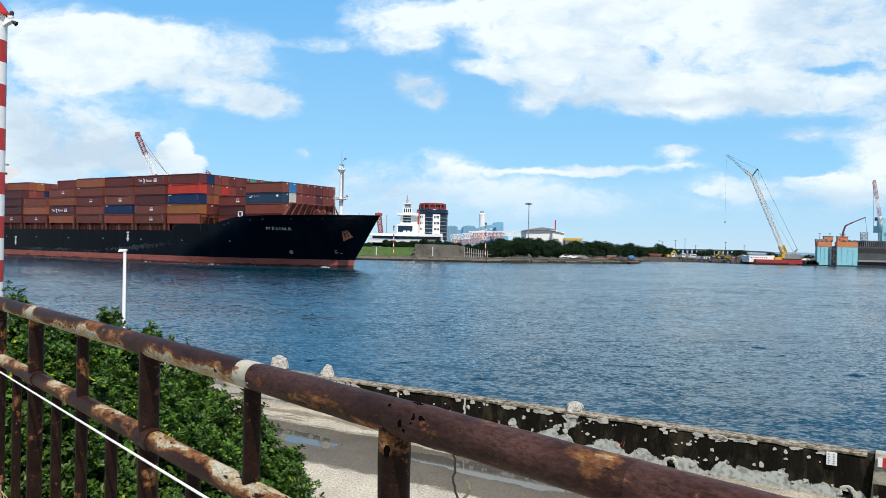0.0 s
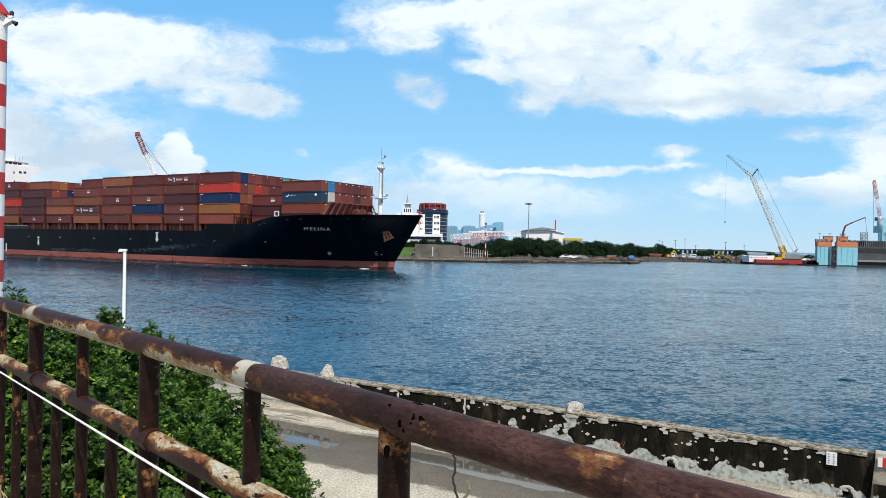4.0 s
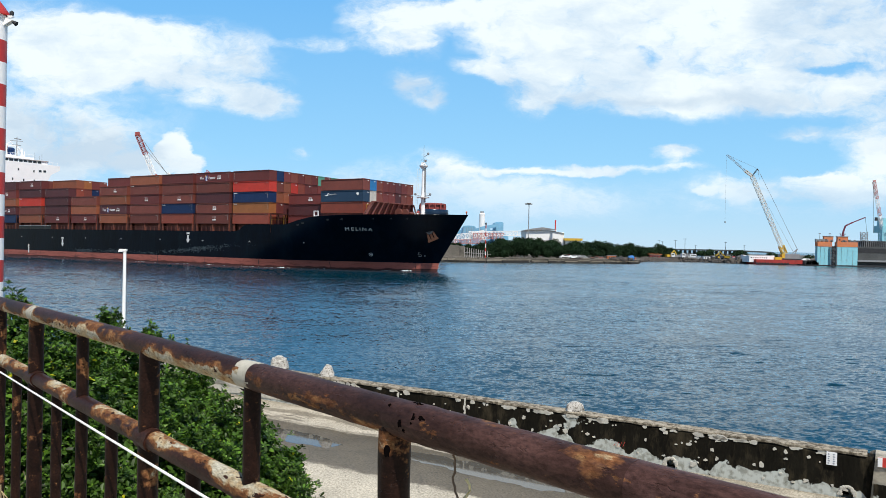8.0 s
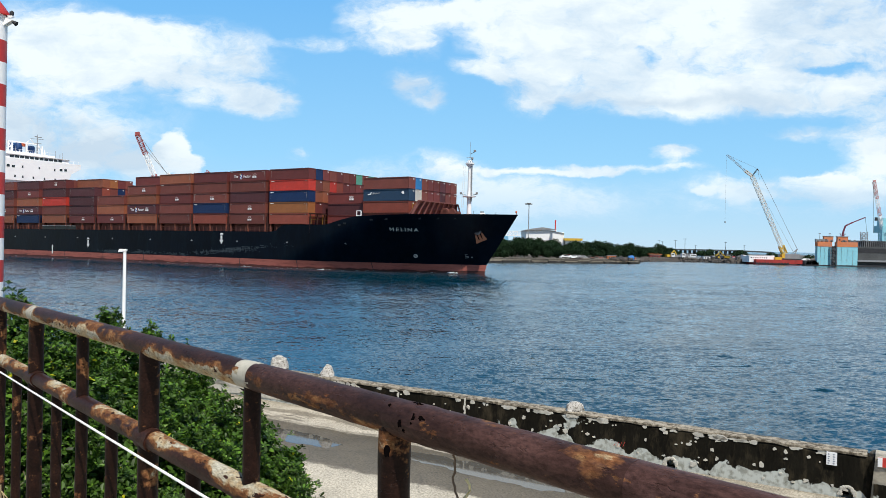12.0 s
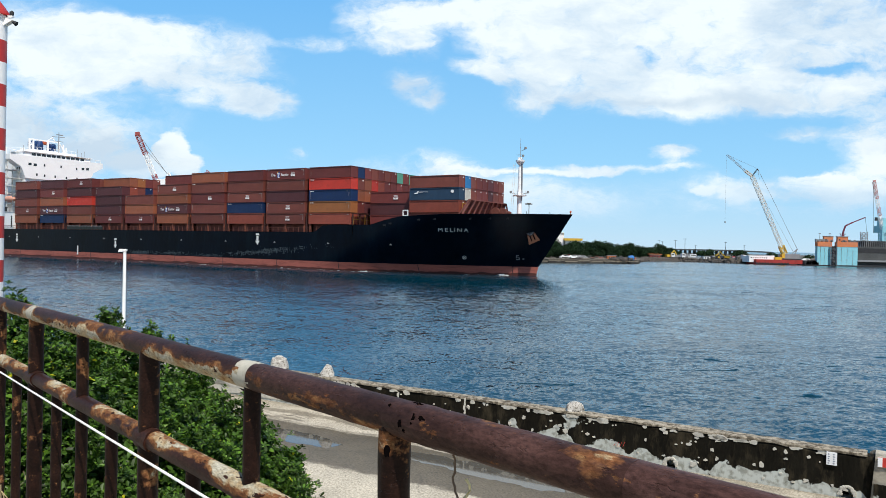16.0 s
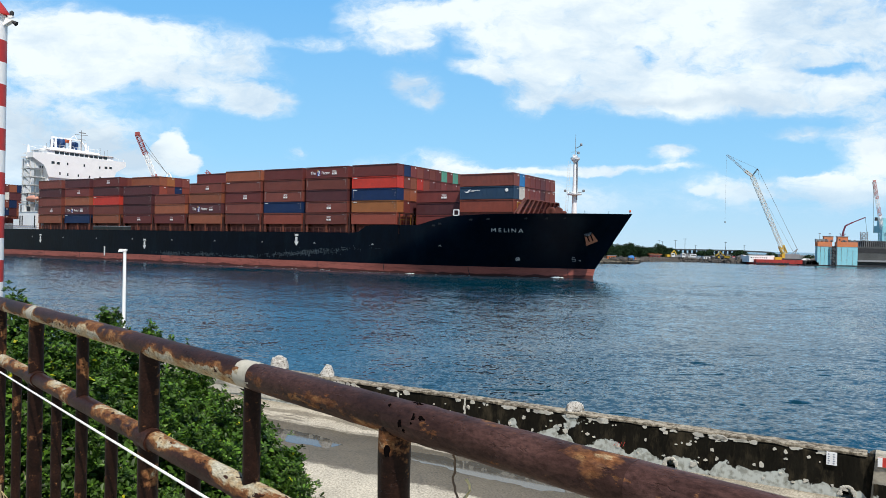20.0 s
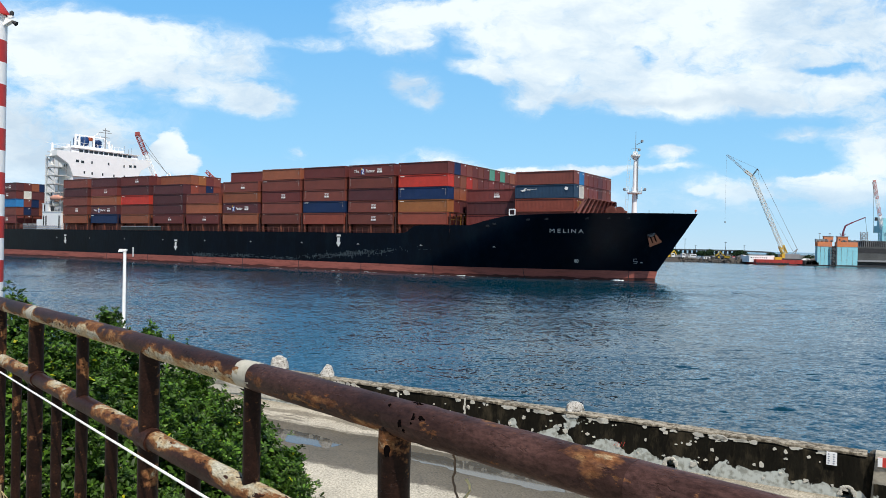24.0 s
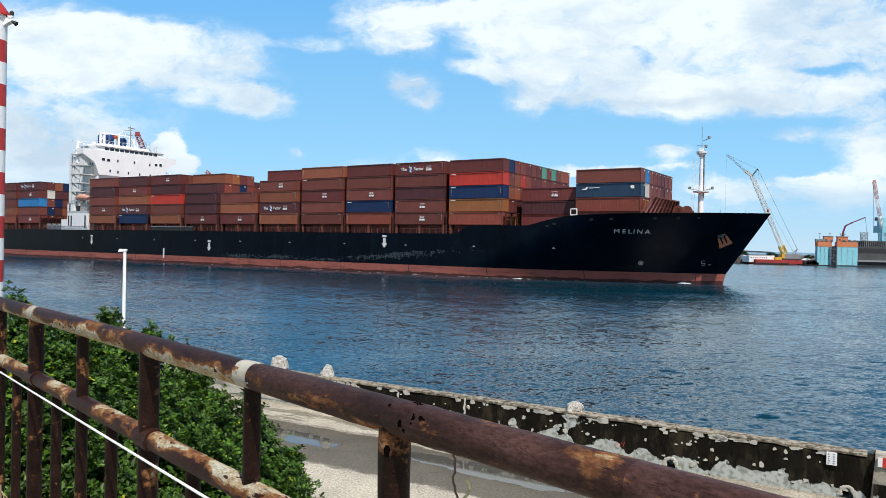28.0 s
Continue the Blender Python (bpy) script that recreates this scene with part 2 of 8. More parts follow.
def water_mat():
    """Wind-rippled harbour water: the facets of the chop tilt the surface at four scales, livelier in drifting patches."""
    m = bpy.data.materials.new("harbour_water")
    m.use_nodes = True
    nt = m.node_tree
    N, L = nt.nodes.new, nt.links.new
    b = nt.nodes["Principled BSDF"]
    b.inputs["Base Color"].default_value = (0.0004, 0.026, 0.043, 1)
    b.inputs["Roughness"].default_value = 0.09
    b.inputs["IOR"].default_value = 1.42
    tc = N("ShaderNodeTexCoord")

    def vec(op, x, y):
        k = N("ShaderNodeVectorMath")
        k.operation = op
        for i, q in enumerate((x, y)):
            if isinstance(q, tuple):
                k.inputs[i].default_value = q
            else:
                L(q, k.inputs[i])
        return k.outputs[0]

    def field(scale, detail, rough, stretch, turn, warp):
        mp = N("ShaderNodeMapping")
        mp.inputs["Rotation"].default_value = (0, 0, radians(turn))
        mp.inputs["Scale"].default_value = (stretch, 1.0, 1)
        L(tc.outputs["Object"], mp.inputs[0])
        n = N("ShaderNodeTexNoise")
        n.inputs["Scale"].default_value, n.inputs["Detail"].default_value, n.inputs["Roughness"].default_value = scale, detail, rough
        n.inputs["Distortion"].default_value = warp
        L(mp.outputs[0], n.inputs["Vector"])
        return n
    total = None
    for scale, detail, stretch, turn, tilt in WAVES:
        n = field(scale, detail, 0.5, stretch, turn, 0.5)
        one = vec("MULTIPLY", vec("SUBTRACT", n.outputs["Color"], (0.5, 0.5, 0.5)), (tilt * 0.75, tilt * 1.2, 0))
        total = one if total is None else vec("ADD", total, one)
    gust = N("ShaderNodeMapRange")          # calm lanes and livelier patches
    gust.inputs[1].default_value, gust.inputs[2].default_value, gust.inputs[3].default_value, gust.inputs[4].default_value = 0.36, 0.64, 0.6, 1.35
    L(field(0.045, 4, 0.6, 0.5, 20, 0.8).outputs[0], gust.inputs[0])
    sc = N("ShaderNodeVectorMath")
    sc.operation = "SCALE"
    L(total, sc.inputs[0])
    L(gust.outputs[0], sc.inputs["Scale"])
    crest = N("ShaderNodeMapRange")         # here and there a steeper little crest
    crest.inputs[1].default_value, crest.inputs[2].default_value = 0.655, 0.7
    L(field(0.8, 3, 0.55, 0.35, -8, 0.6).outputs[0], crest.inputs[0])
    lip = N("ShaderNodeVectorMath")
    lip.operation = "SCALE"
    lip.inputs[0].default_value = (0.0, -0.3, 0.0)
    L(crest.outputs[0], lip.inputs["Scale"])
    up = vec("ADD", vec("ADD", sc.outputs[0], lip.outputs[0]), (0, -0.085, 1))      # the slopes that face the near quay are the ones that show
    L(vec("NORMALIZE", up, up), b.inputs["Normal"])
    return m


# ripple trains: scale, detail, stretch across the wind, turn, steepness
WAVES = ((0.07, 2, 0.6, -18, 0.08), (0.5, 3, 0.6, 9, 0.14), (2.2, 4, 0.7, -12, 0.36), (5.6, 4, 0.85, 14, 0.5))
M_WATER = water_mat()


# ---------- mesh tools ----------
class Form:
    """Gathers simple solids into one mesh."""

    def __init__(self):
        self.v, self.f = [], []

    def add(self, verts, faces):
        n = len(self.v)
        self.v += [tuple(p) for p in verts]
        self.f += [tuple(i + n for i in f) for f in faces]
        return self

    def box(self, x0, y0, z0, x1, y1, z1, m=None, bevel=0.0):
        c = [Vector((x, y, z)) for z in (z0, z1) for x, y in ((x0, y0), (x1, y0), (x1, y1), (x0, y1))]
        if m:
            c = [m @ p for p in c]
        return self.add(c, [(3, 2, 1, 0), (4, 5, 6, 7), (0, 1, 5, 4), (1, 2, 6, 5), (2, 3, 7, 6), (3, 0, 4, 7)])

    def prism(self, pts, z0, z1, m=None):
        """Upright prism over a plan outline (anticlockwise)."""
        n = len(pts)
        c = [Vector((x, y, z)) for z in (z0, z1) for x, y in pts]
        if m:
            c = [m @ p for p in c]
        return self.add(c, [tuple(range(n - 1, -1, -1)), tuple(range(n, 2 * n))] + [(i, (i + 1) % n, n + (i + 1) % n, n + i) for i in range(n)])

    def beam(self, a, b, r, r2=None, n=8, rings=1, wob=0.0, seed=0.0):
        """Round bar from a to b."""
        a, b = Vector(a), Vector(b)
        r2 = r if r2 is None else r2
        q = (b - a).to_track_quat("Z", "Y")
        v, f = [], []
        for k in range(rings + 1):
            t = k / rings
            for i in range(n):
                w = 2 * math.pi * i / n
                rr = r + (r2 - r) * t
                p = Vector((math.cos(w), math.sin(w), 0))
                if wob:
                    rr *= 1 + wob * noise.noise((p + Vector((seed, seed, t * (b - a).length / (r * 2.5)))) * 1.6)
                v.append(a.lerp(b, t) + q @ (p * rr))
        for k in range(rings):
            for i in range(n):
                j = (i + 1) % n
                f.append((k * n + i, k * n + j, (k + 1) * n + j, (k + 1) * n + i))
        f += [tuple(range(n - 1, -1, -1)), tuple(range(rings * n, rings * n + n))]
        return self.add(v, f)

    def bar(self, a, b, w, h):
        """Square bar from a to b."""
        a, b = Vector(a), Vector(b)
        q = (b - a).to_track_quat("Z", "Y")
        o = [Vector((sx * w / 2, sy * h / 2, 0)) for sx, sy in ((-1, -1), (1, -1), (1, 1), (-1, 1))]
        return self.add([a + q @ p for p in o] + [b + q @ p for p in o], [(3, 2, 1, 0), (4, 5, 6, 7), (0, 1, 5, 4), (1, 2, 6, 5), (2, 3, 7, 6), (3, 0, 4, 7)])

    def lathe(self, profile, centre=(0, 0, 0), n=16):
        """Solid of revolution about the upright axis; profile of (radius, z) from the foot up."""
        c = Vector(centre)
        v = [c + Vector((r * math.cos(2 * math.pi * i / n), r * math.sin(2 * math.pi * i / n), z)) for r, z in profile for i in range(n)]
        m = len(profile)
        f = [(k * n + i, k * n + (i + 1) % n, (k + 1) * n + (i + 1) % n, (k + 1) * n + i) for k in range(m - 1) for i in range(n)]
        f += [tuple(range(n - 1, -1, -1)), tuple(range((m - 1) * n, m * n))]
        return self.add(v, f)

    def grid(self, rows):
        """A skin through equal rows of points."""
        n = len(rows[0])
        return self.add([p for r in rows for p in r], [(k * n + i, k * n + i + 1, (k + 1) * n + i + 1, (k + 1) * n + i) for k in range(len(rows) - 1) for i in range(n - 1)])

    def rock(self, centre, size, seed, n=9, rough=0.0, taper=0.0):
        c = Vector(centre)
        rows = []
        for k in range(n):
            a = math.pi * k / (n - 1)
            row = []
            for i in range(n + 4):
                w = 2 * math.pi * i / (n + 3)
                d = Vector((math.sin(a) * math.cos(w), math.sin(a) * math.sin(w), math.cos(a)))
                p = Vector([math.copysign(abs(q) ** 0.55, q) for q in d])
                p *= 1 + 0.28 * noise.noise(d * 1.7 + Vector((seed, 0, seed))) + rough * (noise.noise(d * 5 + Vector((0, seed, 0))) + 0.7 * noise.noise(d * 12 + Vector((0, 0, seed))))
                k_ = 1 - taper * max(0.0, p.z + 0.6)
                row.append(c + Vector((p.x * size[0] * k_ + taper * 0.25 * p.z * size[0], p.y * size[1] * k_, p.z * size[2])))
            rows.append(row)
        return self.grid(rows)

    def tube(self, pts, r, n=8):
        """One bent round bar through points."""
        pts = [Vector(p) for p in pts]
        rows = []
        for k, p in enumerate(pts):
            d = (pts[min(k + 1, len(pts) - 1)] - pts[max(k - 1, 0)]).normalized()
            a = d.orthogonal().normalized() if abs(d.z) > 0.9 else d.cross(Vector((0, 0, 1))).normalized()
            c = d.cross(a)
            rows.append([p + (a * math.cos(2 * math.pi * i / n) + c * math.sin(2 * math.pi * i / n)) * r for i in range(n)] )
        m = len(rows)
        f = [(k * n + i, (k + 1) * n + i, (k + 1) * n + (i + 1) % n, k * n + (i + 1) % n) for k in range(m - 1) for i in range(n)]
        return self.add([p for w in rows for p in w], f + [tuple(range(n)), tuple(range(m * n - 1, m * n - n - 1, -1))])

    def mesh(self, name, material, smooth=False):
        me = bpy.data.meshes.new(name)
        me.from_pydata(self.v, [], self.f)
        if material:
            me.materials.append(material)
        if smooth:
            me.polygons.foreach_set("use_smooth", [True] * len(me.polygons))
            me.set_sharp_from_angle(angle=radians(40))
        me.update()
        return me


def part(name, form, material, parent, label="", smooth=False, at=None, kind=""):
    """Links a Form (or a mesh) as one mesh object under a thing or a part."""
    me = form.mesh(name, material, smooth) if isinstance(form, Form) else form
    ob = new(name, me)
    ob.parent = parent
    if at:
        ob.matrix_basis = at
    return tagged(ob, label, kind=kind)


def thing(name, label, category, at=None, group="", kind=""):
    """An Empty at the base of a thing."""
    ob = new(name)
    ob.empty_display_size = 0.2
    if at is not None:
        ob.matrix_basis = at if isinstance(at, Matrix) else Matrix.Translation(at)
    return tagged(ob, label, category, group, kind)


def solid(name, form, material, label, category, kind="", smooth=False, group=""):
    return tagged(new(name, form.mesh(name, material, smooth)), label, category, group, kind)


rng = random.Random(7)

# ---------- water, quay and terrace ----------
f = Form()
ys = [-60, 0, 30, 60, 120, 250, 600, 1500, 4200]
xs = [-4200, -1200, -300, -60, 0, 60, 300, 1200, 4200]
f.grid([[(x, y, 0) for x in xs] for y in ys])
water = solid("water", f, M_WATER, "wind-rippled dark blue harbour water", "water", "structure")



def quay_mat():
    """Quay concrete: wet and dry strips along the quay, ragged by noise, gritty where dry, cracked."""
    m = mat("quay_concrete", (0.36, 0.33, 0.265), 0.9, spread=0.3, scale=1.1, fine=24, bump=0.5)
    nt = m.node_tree
    b = nt.nodes["Principled BSDF"]
    N, L = nt.nodes.new, nt.links.new
    tc = N("ShaderNodeTexCoord")
    mp = N("ShaderNodeMapping")
    mp.vector_type = "TEXTURE"
    mp.inputs["Location"].default_value = (-3.91, 22.37, 0)
    mp.inputs["Rotation"].default_value = (0, 0, radians(-30.87))
    L(tc.outputs["Object"], mp.inputs[0])
    st = N("ShaderNodeMapping")
    st.inputs["Scale"].default_value = (0.4, 1.0, 1.0)
    L(mp.outputs[0], st.inputs[0])

    def noise_of(scale, detail, rough, src):
        n = N("ShaderNodeTexNoise")
        n.inputs["Scale"].default_value, n.inputs["Detail"].default_value, n.inputs["Roughness"].default_value = scale, detail, rough
        L(src, n.inputs["Vector"])
        return n.outputs[0]

    def ramp(fac, stops):
        r = N("ShaderNodeValToRGB")
        e = r.color_ramp.elements
        while len(e) < len(stops):
            e.new(0.5)
        for q, (p, c) in zip(e, stops):
            q.position, q.color = p, (c, c, c, 1)
        L(fac, r.inputs[0])
        return r.outputs[0]

    def times(x, y, kind="MULTIPLY"):
        k = N("ShaderNodeMix")
        k.data_type, k.blend_type = "RGBA", kind
        k.inputs[0].default_value = 1.0
        for i, q in ((6, x), (7, y)):
            if isinstance(q, tuple):
                k.inputs[i].default_value = q
            else:
                L(q, k.inputs[i])
        return k.outputs[2]
    sp = N("ShaderNodeSeparateXYZ")
    L(mp.outputs[0], sp.inputs[0])
    pos = N("ShaderNodeMath")
    pos.operation = "MULTIPLY_ADD"
    pos.inputs[1].default_value, pos.inputs[2].default_value = 1.5, -0.75
    L(noise_of(1.3, 12, 0.66, st.outputs[0]), pos.inputs[0])
    ad = N("ShaderNodeMath")
    ad.operation = "ADD"
    L(pos.outputs[0], ad.inputs[0])
    L(sp.outputs[1], ad.inputs[1])
    mr = N("ShaderNodeMapRange")
    mr.inputs[1].default_value, mr.inputs[2].default_value = -10.0, 0.0
    L(ad.outputs[0], mr.inputs[0])
    strips = ramp(mr.outputs[0], [(0.0, 0.0), (0.545, 0.0), (0.56, 0.9), (0.79, 1.0), (0.80, 0.25), (0.812, 0.7), (0.82, 0.0), (0.865, 0.0), (0.872, 0.65), (0.91, 0.6), (0.918, 0.0), (0.94, 0.15), (0.95, 0.5), (1.0, 0.35)])
    damp = ramp(noise_of(0.9, 10, 0.7, st.outputs[0]), [(0.575, 0.0), (0.605, 0.75)])       # stray damp stains
    wetness = times(strips, damp, "LIGHTEN")
    wet = N("ShaderNodeMix")
    wet.data_type = "RGBA"
    old = b.inputs["Base Color"].links[0].from_socket
    grit = ramp(noise_of(20, 6, 0.85, mp.outputs[0]), [(0.36, 0.3), (0.5, 1.0), (0.66, 1.6)])
    vo = N("ShaderNodeTexVoronoi")
    vo.feature = "DISTANCE_TO_EDGE"
    vo.inputs["Scale"].default_value = 0.33
    warp = N("ShaderNodeVectorMath")
    warp.operation = "MULTIPLY_ADD"
    warp.inputs[1].default_value = (0.5, 0.5, 0.5)
    wn_ = N("ShaderNodeTexNoise")
    wn_.inputs["Scale"].default_value, wn_.inputs["Detail"].default_value = 2.0, 6
    L(mp.outputs[0], wn_.inputs["Vector"])
    L(wn_.outputs["Color"], warp.inputs[0])
    L(mp.outputs[0], warp.inputs[2])
    L(warp.outputs[0], vo.inputs["Vector"])
    crack = ramp(vo.outputs["Distance"], [(0.0, 0.8), (0.006, 0.9), (0.012, 1.0)])
    surf = times(times(old, grit), crack)
    L(wetness, wet.inputs[0])
    L(times(surf, (1.2, 1.19, 1.17, 1)), wet.inputs[6])
    L(times(surf, (0.3, 0.27, 0.225, 1)), wet.inputs[7])
    L(wet.outputs[2], b.inputs["Base Color"])
    ro = N("ShaderNodeMapRange")
    ro.inputs[3].default_value, ro.inputs[4].default_value = 0.92, 0.5
    L(wetness, ro.inputs[0])
    L(ro.outputs[0], b.inputs["Roughness"])
    b.inputs["Specular IOR Level"].default_value = 0.22
    return m


Q = Matrix.Translation((-3.91, 22.37, 0)) @ pose(0, 0, 0, 0, 0, -30.87)   # the quay's edge: x along it to the right, y out to the water
QZ = 1.5
f = Form()
f.box(-70, -40, -4, 60, 0.9, QZ, Q)
solid("ground", f, quay_mat(), "wet stained concrete quay with puddles", "quay", "structure")

# terrace on which the camera stands, behind its retaining wall
R0, R1 = Vector((-2.066, 3.472, 6.081)), Vector((0.169, 0.992, 6.108))     # two points of the top rail's axis
RD = (R1 - R0).normalized()
RN = Vector((RD.y, -RD.x, 0)).normalized()                           # towards the terrace
if RN.y > 0:
    RN = -RN
T = Matrix(((RD.x, RN.x, 0, R0.x), (RD.y, RN.y, 0, R0.y), (0, 0, 1, 0), (0, 0, 0, 1)))
TZ = 4.95
f = Form()
f.box(-22, -0.12, QZ - 1, 16, 9, TZ, T)
solid("terrace", f, M_CONC_PALE, "raised concrete terrace above the quay", "terrace", "structure")

# ---------- container ship ----------
ship = thing("container_ship", "black-hulled container ship with red boot-top, loaded with brown containers, under way", "ship")
HB = 16.1


def stem(z):
    return 65.6 + 0.35 * max(0, min(1.8, z)) / 1.8 + max(0.0, z - 1.8) * 7.55 / 11.25


def sheer(u):
    pts = [(-190, 8.42), (14, 8.5), (19.4, 8.52), (21.4, 10.15), (27, 10.18), (35, 10.25), (38, 11.2), (42, 12.05), (50, 12.45), (73.6, 13.02)]
    for (a, za), (b, zb) in zip(pts, pts[1:]):
        if a <= u <= b:
            return za + (zb - za) * (u - a) / (b - a)
    return pts[-1][1]


def half(u, z):
    """The hull's half breadth."""
    k = max(0.0, min(1.0, z / 13))
    length, power = 50 - 20 * k, 1.75 + 0.55 * k
    s = max(0.0, min(1.0, (stem(z) - u) / length))
    b = HB * (1 - (1 - s) ** power)
    if u < -150:
        b *= 1 - 0.35 * ((-150 - u) / 40) ** 2 * (1 - 0.8 * k)
    return b


def hull_skin(levels, n=210):
    """Both sides of the hull between levels (fractions of the sheer above 1.9 m, or heights below it)."""
    fm = Form()
    for side in (-1, 1):
        rows = []
        for lv in levels:
            row = []
            for i in range(n + 1):
                t = i / n
                zz = lv if lv <= 1.95 else None
                end = stem(1.95 if zz is None else zz)
                u = -187 + 252 * t if i < n * 0.6 else None
                if u is None:
                    k = (t - 0.6) / 0.4
                    u0 = -187 + 252 * 0.6
                    u = u0 + k
                    frac = 1 - (1 - k) ** 1.6
                    top = sheer(min(73.5, u0 + frac * (73.5 - u0)))
                    z = zz if zz is not None else 1.95 + (top - 1.95) * lv2(lv)
                    u = u0 + frac * (stem(z) - u0)
                else:
                    z = zz if zz is not None else 1.95 + (sheer(u) - 1.95) * lv2(lv)
                row.append((u, side * half(u, z), z))
            rows.append(row)
        fm.grid(rows if side < 0 else [r[::-1] for r in rows])
        a, b = ([r[0] for r in rows], side)
        fm.add([(p[0], 0, p[2]) for p in a] + a, [(i, i + 1, len(a) + i + 1, len(a) + i) for i in range(len(a) - 1)])
    return fm


def lv2(lv):
    return (lv - 2) / 10


part("hull", hull_skin([1.95, 3, 4, 5, 6, 7, 8, 9, 10, 11, 12]), M_HULL, ship, "black painted hull with scuffed paint", smooth=True)
part("boot_top", hull_skin([-4, -2, 0, 1, 1.95]), M_BOOT, ship, "red antifouling band at the waterline", smooth=True)

f = Form()
rows = [[], []]
for i in range(60):
    u = -186.5 + 259 * i / 59
    z = sheer(u) - 0.5
    b = max(0.02, half(u, z) - 0.1)
    rows[0].append((u, -b, z)), rows[1].append((u, b, z))
f.grid(rows)
part("deck", f, M_DECKBROWN, ship, "brown painted deck")

# containers
CL, CW, CH = 12.19, 2.44, 2.59


def container_mesh(length, material, name):
    fm = Form()
    x0, x1, w, h = 0.0, length, CW, CH - 0.1
    e, d = 0.14, 0.1
    for y in (0.0, w):       # recessed side walls between posts and rails
        s = 1 if y == 0 else -1
        o = [(x0, y, 0), (x1, y, 0), (x1, y, h), (x0, y, h)]
        i = [(x0 + e, y, e), (x1 - e, y, e), (x1 - e, y, h - e), (x0 + e, y, h - e)]
        r = [(p[0], p[1] + s * d, p[2]) for p in i]
        q = [(0, 1, 5, 4), (1, 2, 6, 5), (2, 3, 7, 6), (3, 0, 4, 7), (4, 5, 9, 8), (5, 6, 10, 9), (6, 7, 11, 10), (7, 4, 8, 11), (8, 9, 10, 11)]
        fm.add(o + i + r, q if s > 0 else [t[::-1] for t in q])
    for x in (x0, x1):       # ends
        s = 1 if x == x0 else -1
        o = [(x, 0, 0), (x, w, 0), (x, w, h), (x, 0, h)]
        i = [(x, 0.13, 0.16), (x, w - 0.13, 0.16), (x, w - 0.13, h - 0.13), (x, 0.13, h - 0.13)]
        r = [(p[0] + s * 0.07, p[1], p[2]) for p in i]
        q = [(0, 1, 5, 4), (1, 2, 6, 5), (2, 3, 7, 6), (3, 0, 4, 7), (4, 5, 9, 8), (5, 6, 10, 9), (6, 7, 11, 10), (7, 4, 8, 11), (8, 9, 10, 11)]
        fm.add(o + i + r, q[::1] if s < 0 else [t[::-1] for t in q])
    fm.add([(x0, 0, h - 0.03), (x1, 0, h - 0.03), (x1, w, h - 0.03), (x0, w, h - 0.03)], [(0, 1, 2, 3)])
    fm.add([(x0, 0, 0.02), (x1, 0, 0.02), (x1, w, 0.02), (x0, w, 0.02)], [(3, 2, 1, 0)])
    return fm.mesh(name, material)


CONT40 = {k: container_mesh(CL, m, "container") for k, m in M_CONT.items()}
M_LOGO = mat("white_stencil_paint", (0.86, 0.86, 0.84), 0.6, spread=0.06, scale=2)
M_LOGO_BLUE = mat("blue_stencil_paint", (0.03, 0.08, 0.32), 0.6, spread=0.08, scale=2)
M_LOGO_YELLOW = mat("yellow_stencil_paint", (0.7, 0.5, 0.05), 0.6, spread=0.08, scale=2)


def flat_bars(rects, y=-0.01):
    fm = Form()
    for x0, z0, x1, z1 in rects:
        fm.box(x0, y, z0, x1, y + 0.006, z1)
    return fm


# one mark: small rows over three broad blocks, as on the line's own boxes
LOGO = flat_bars([(6.3, 0.78, 6.72, 1.18), (6.78, 0.78, 6.92, 1.18), (6.98, 0.78, 7.6, 1.18), (6.4, 1.36, 6.9, 1.44), (7.0, 1.36, 7.5, 1.44), (6.35, 1.62, 7.55, 1.7)]).mesh("emblem", M_LOGO)
SLOGAN = flat_bars([(7.7, 0.7, 8.12, 1.12), (8.18, 0.7, 8.34, 1.12), (8.4, 0.7, 9.05, 1.12), (7.8, 1.3, 9.0, 1.38), (7.8, 1.54, 9.0, 1.62)]).mesh("emblem", M_LOGO)
SLOGAN_B = flat_bars([(3.4, 0.45, 4.25, 1.75)]).mesh("emblem", M_LOGO_BLUE)
SLOGAN_Y = flat_bars([(3.4, 1.5, 3.72, 1.82)], -0.018).mesh("emblem", M_LOGO_YELLOW)
SLOGAN_W = flat_bars([(3.5, 1.3, 4.15, 1.5), (3.82, 0.98, 4.08, 1.3), (3.6, 0.62, 3.9, 0.98), (3.6, 0.45, 4.25, 0.6)], -0.018).mesh("emblem", M_LOGO)


def lettering(body, size, material, name, stretch=0.0, centre=False):
    """Painted letters as a mesh lying in their own plane."""
    cu = bpy.data.curves.new(name, "FONT")
    cu.body, cu.size, cu.extrude, cu.offset = body, size, 0.012, stretch
    if centre:
        cu.align_x = "CENTER"
    lo = new(name, cu)
    bpy.context.view_layer.update()
    me = bpy.data.meshes.new_from_object(lo)
    bpy.data.objects.remove(lo)
    me.materials.clear()
    me.materials.append(material)
    return me


WORD_A = lettering("The", 0.92, M_LOGO, "lettering", 0.012)
WORD_B = lettering("Factor", 0.92, M_LOGO, "lettering", 0.012)
MARK = flat_bars([(0.35, 2.12, 1.5, 2.26)]).mesh("stencil_mark", M_LOGO)
PLATE = Form().box(CL + 0.005, 1.55, 2.0, CL + 0.02, 1.95, 2.2).mesh("stencil_mark", M_LOGO)
CZ, PITCH = 10.36, 2.48


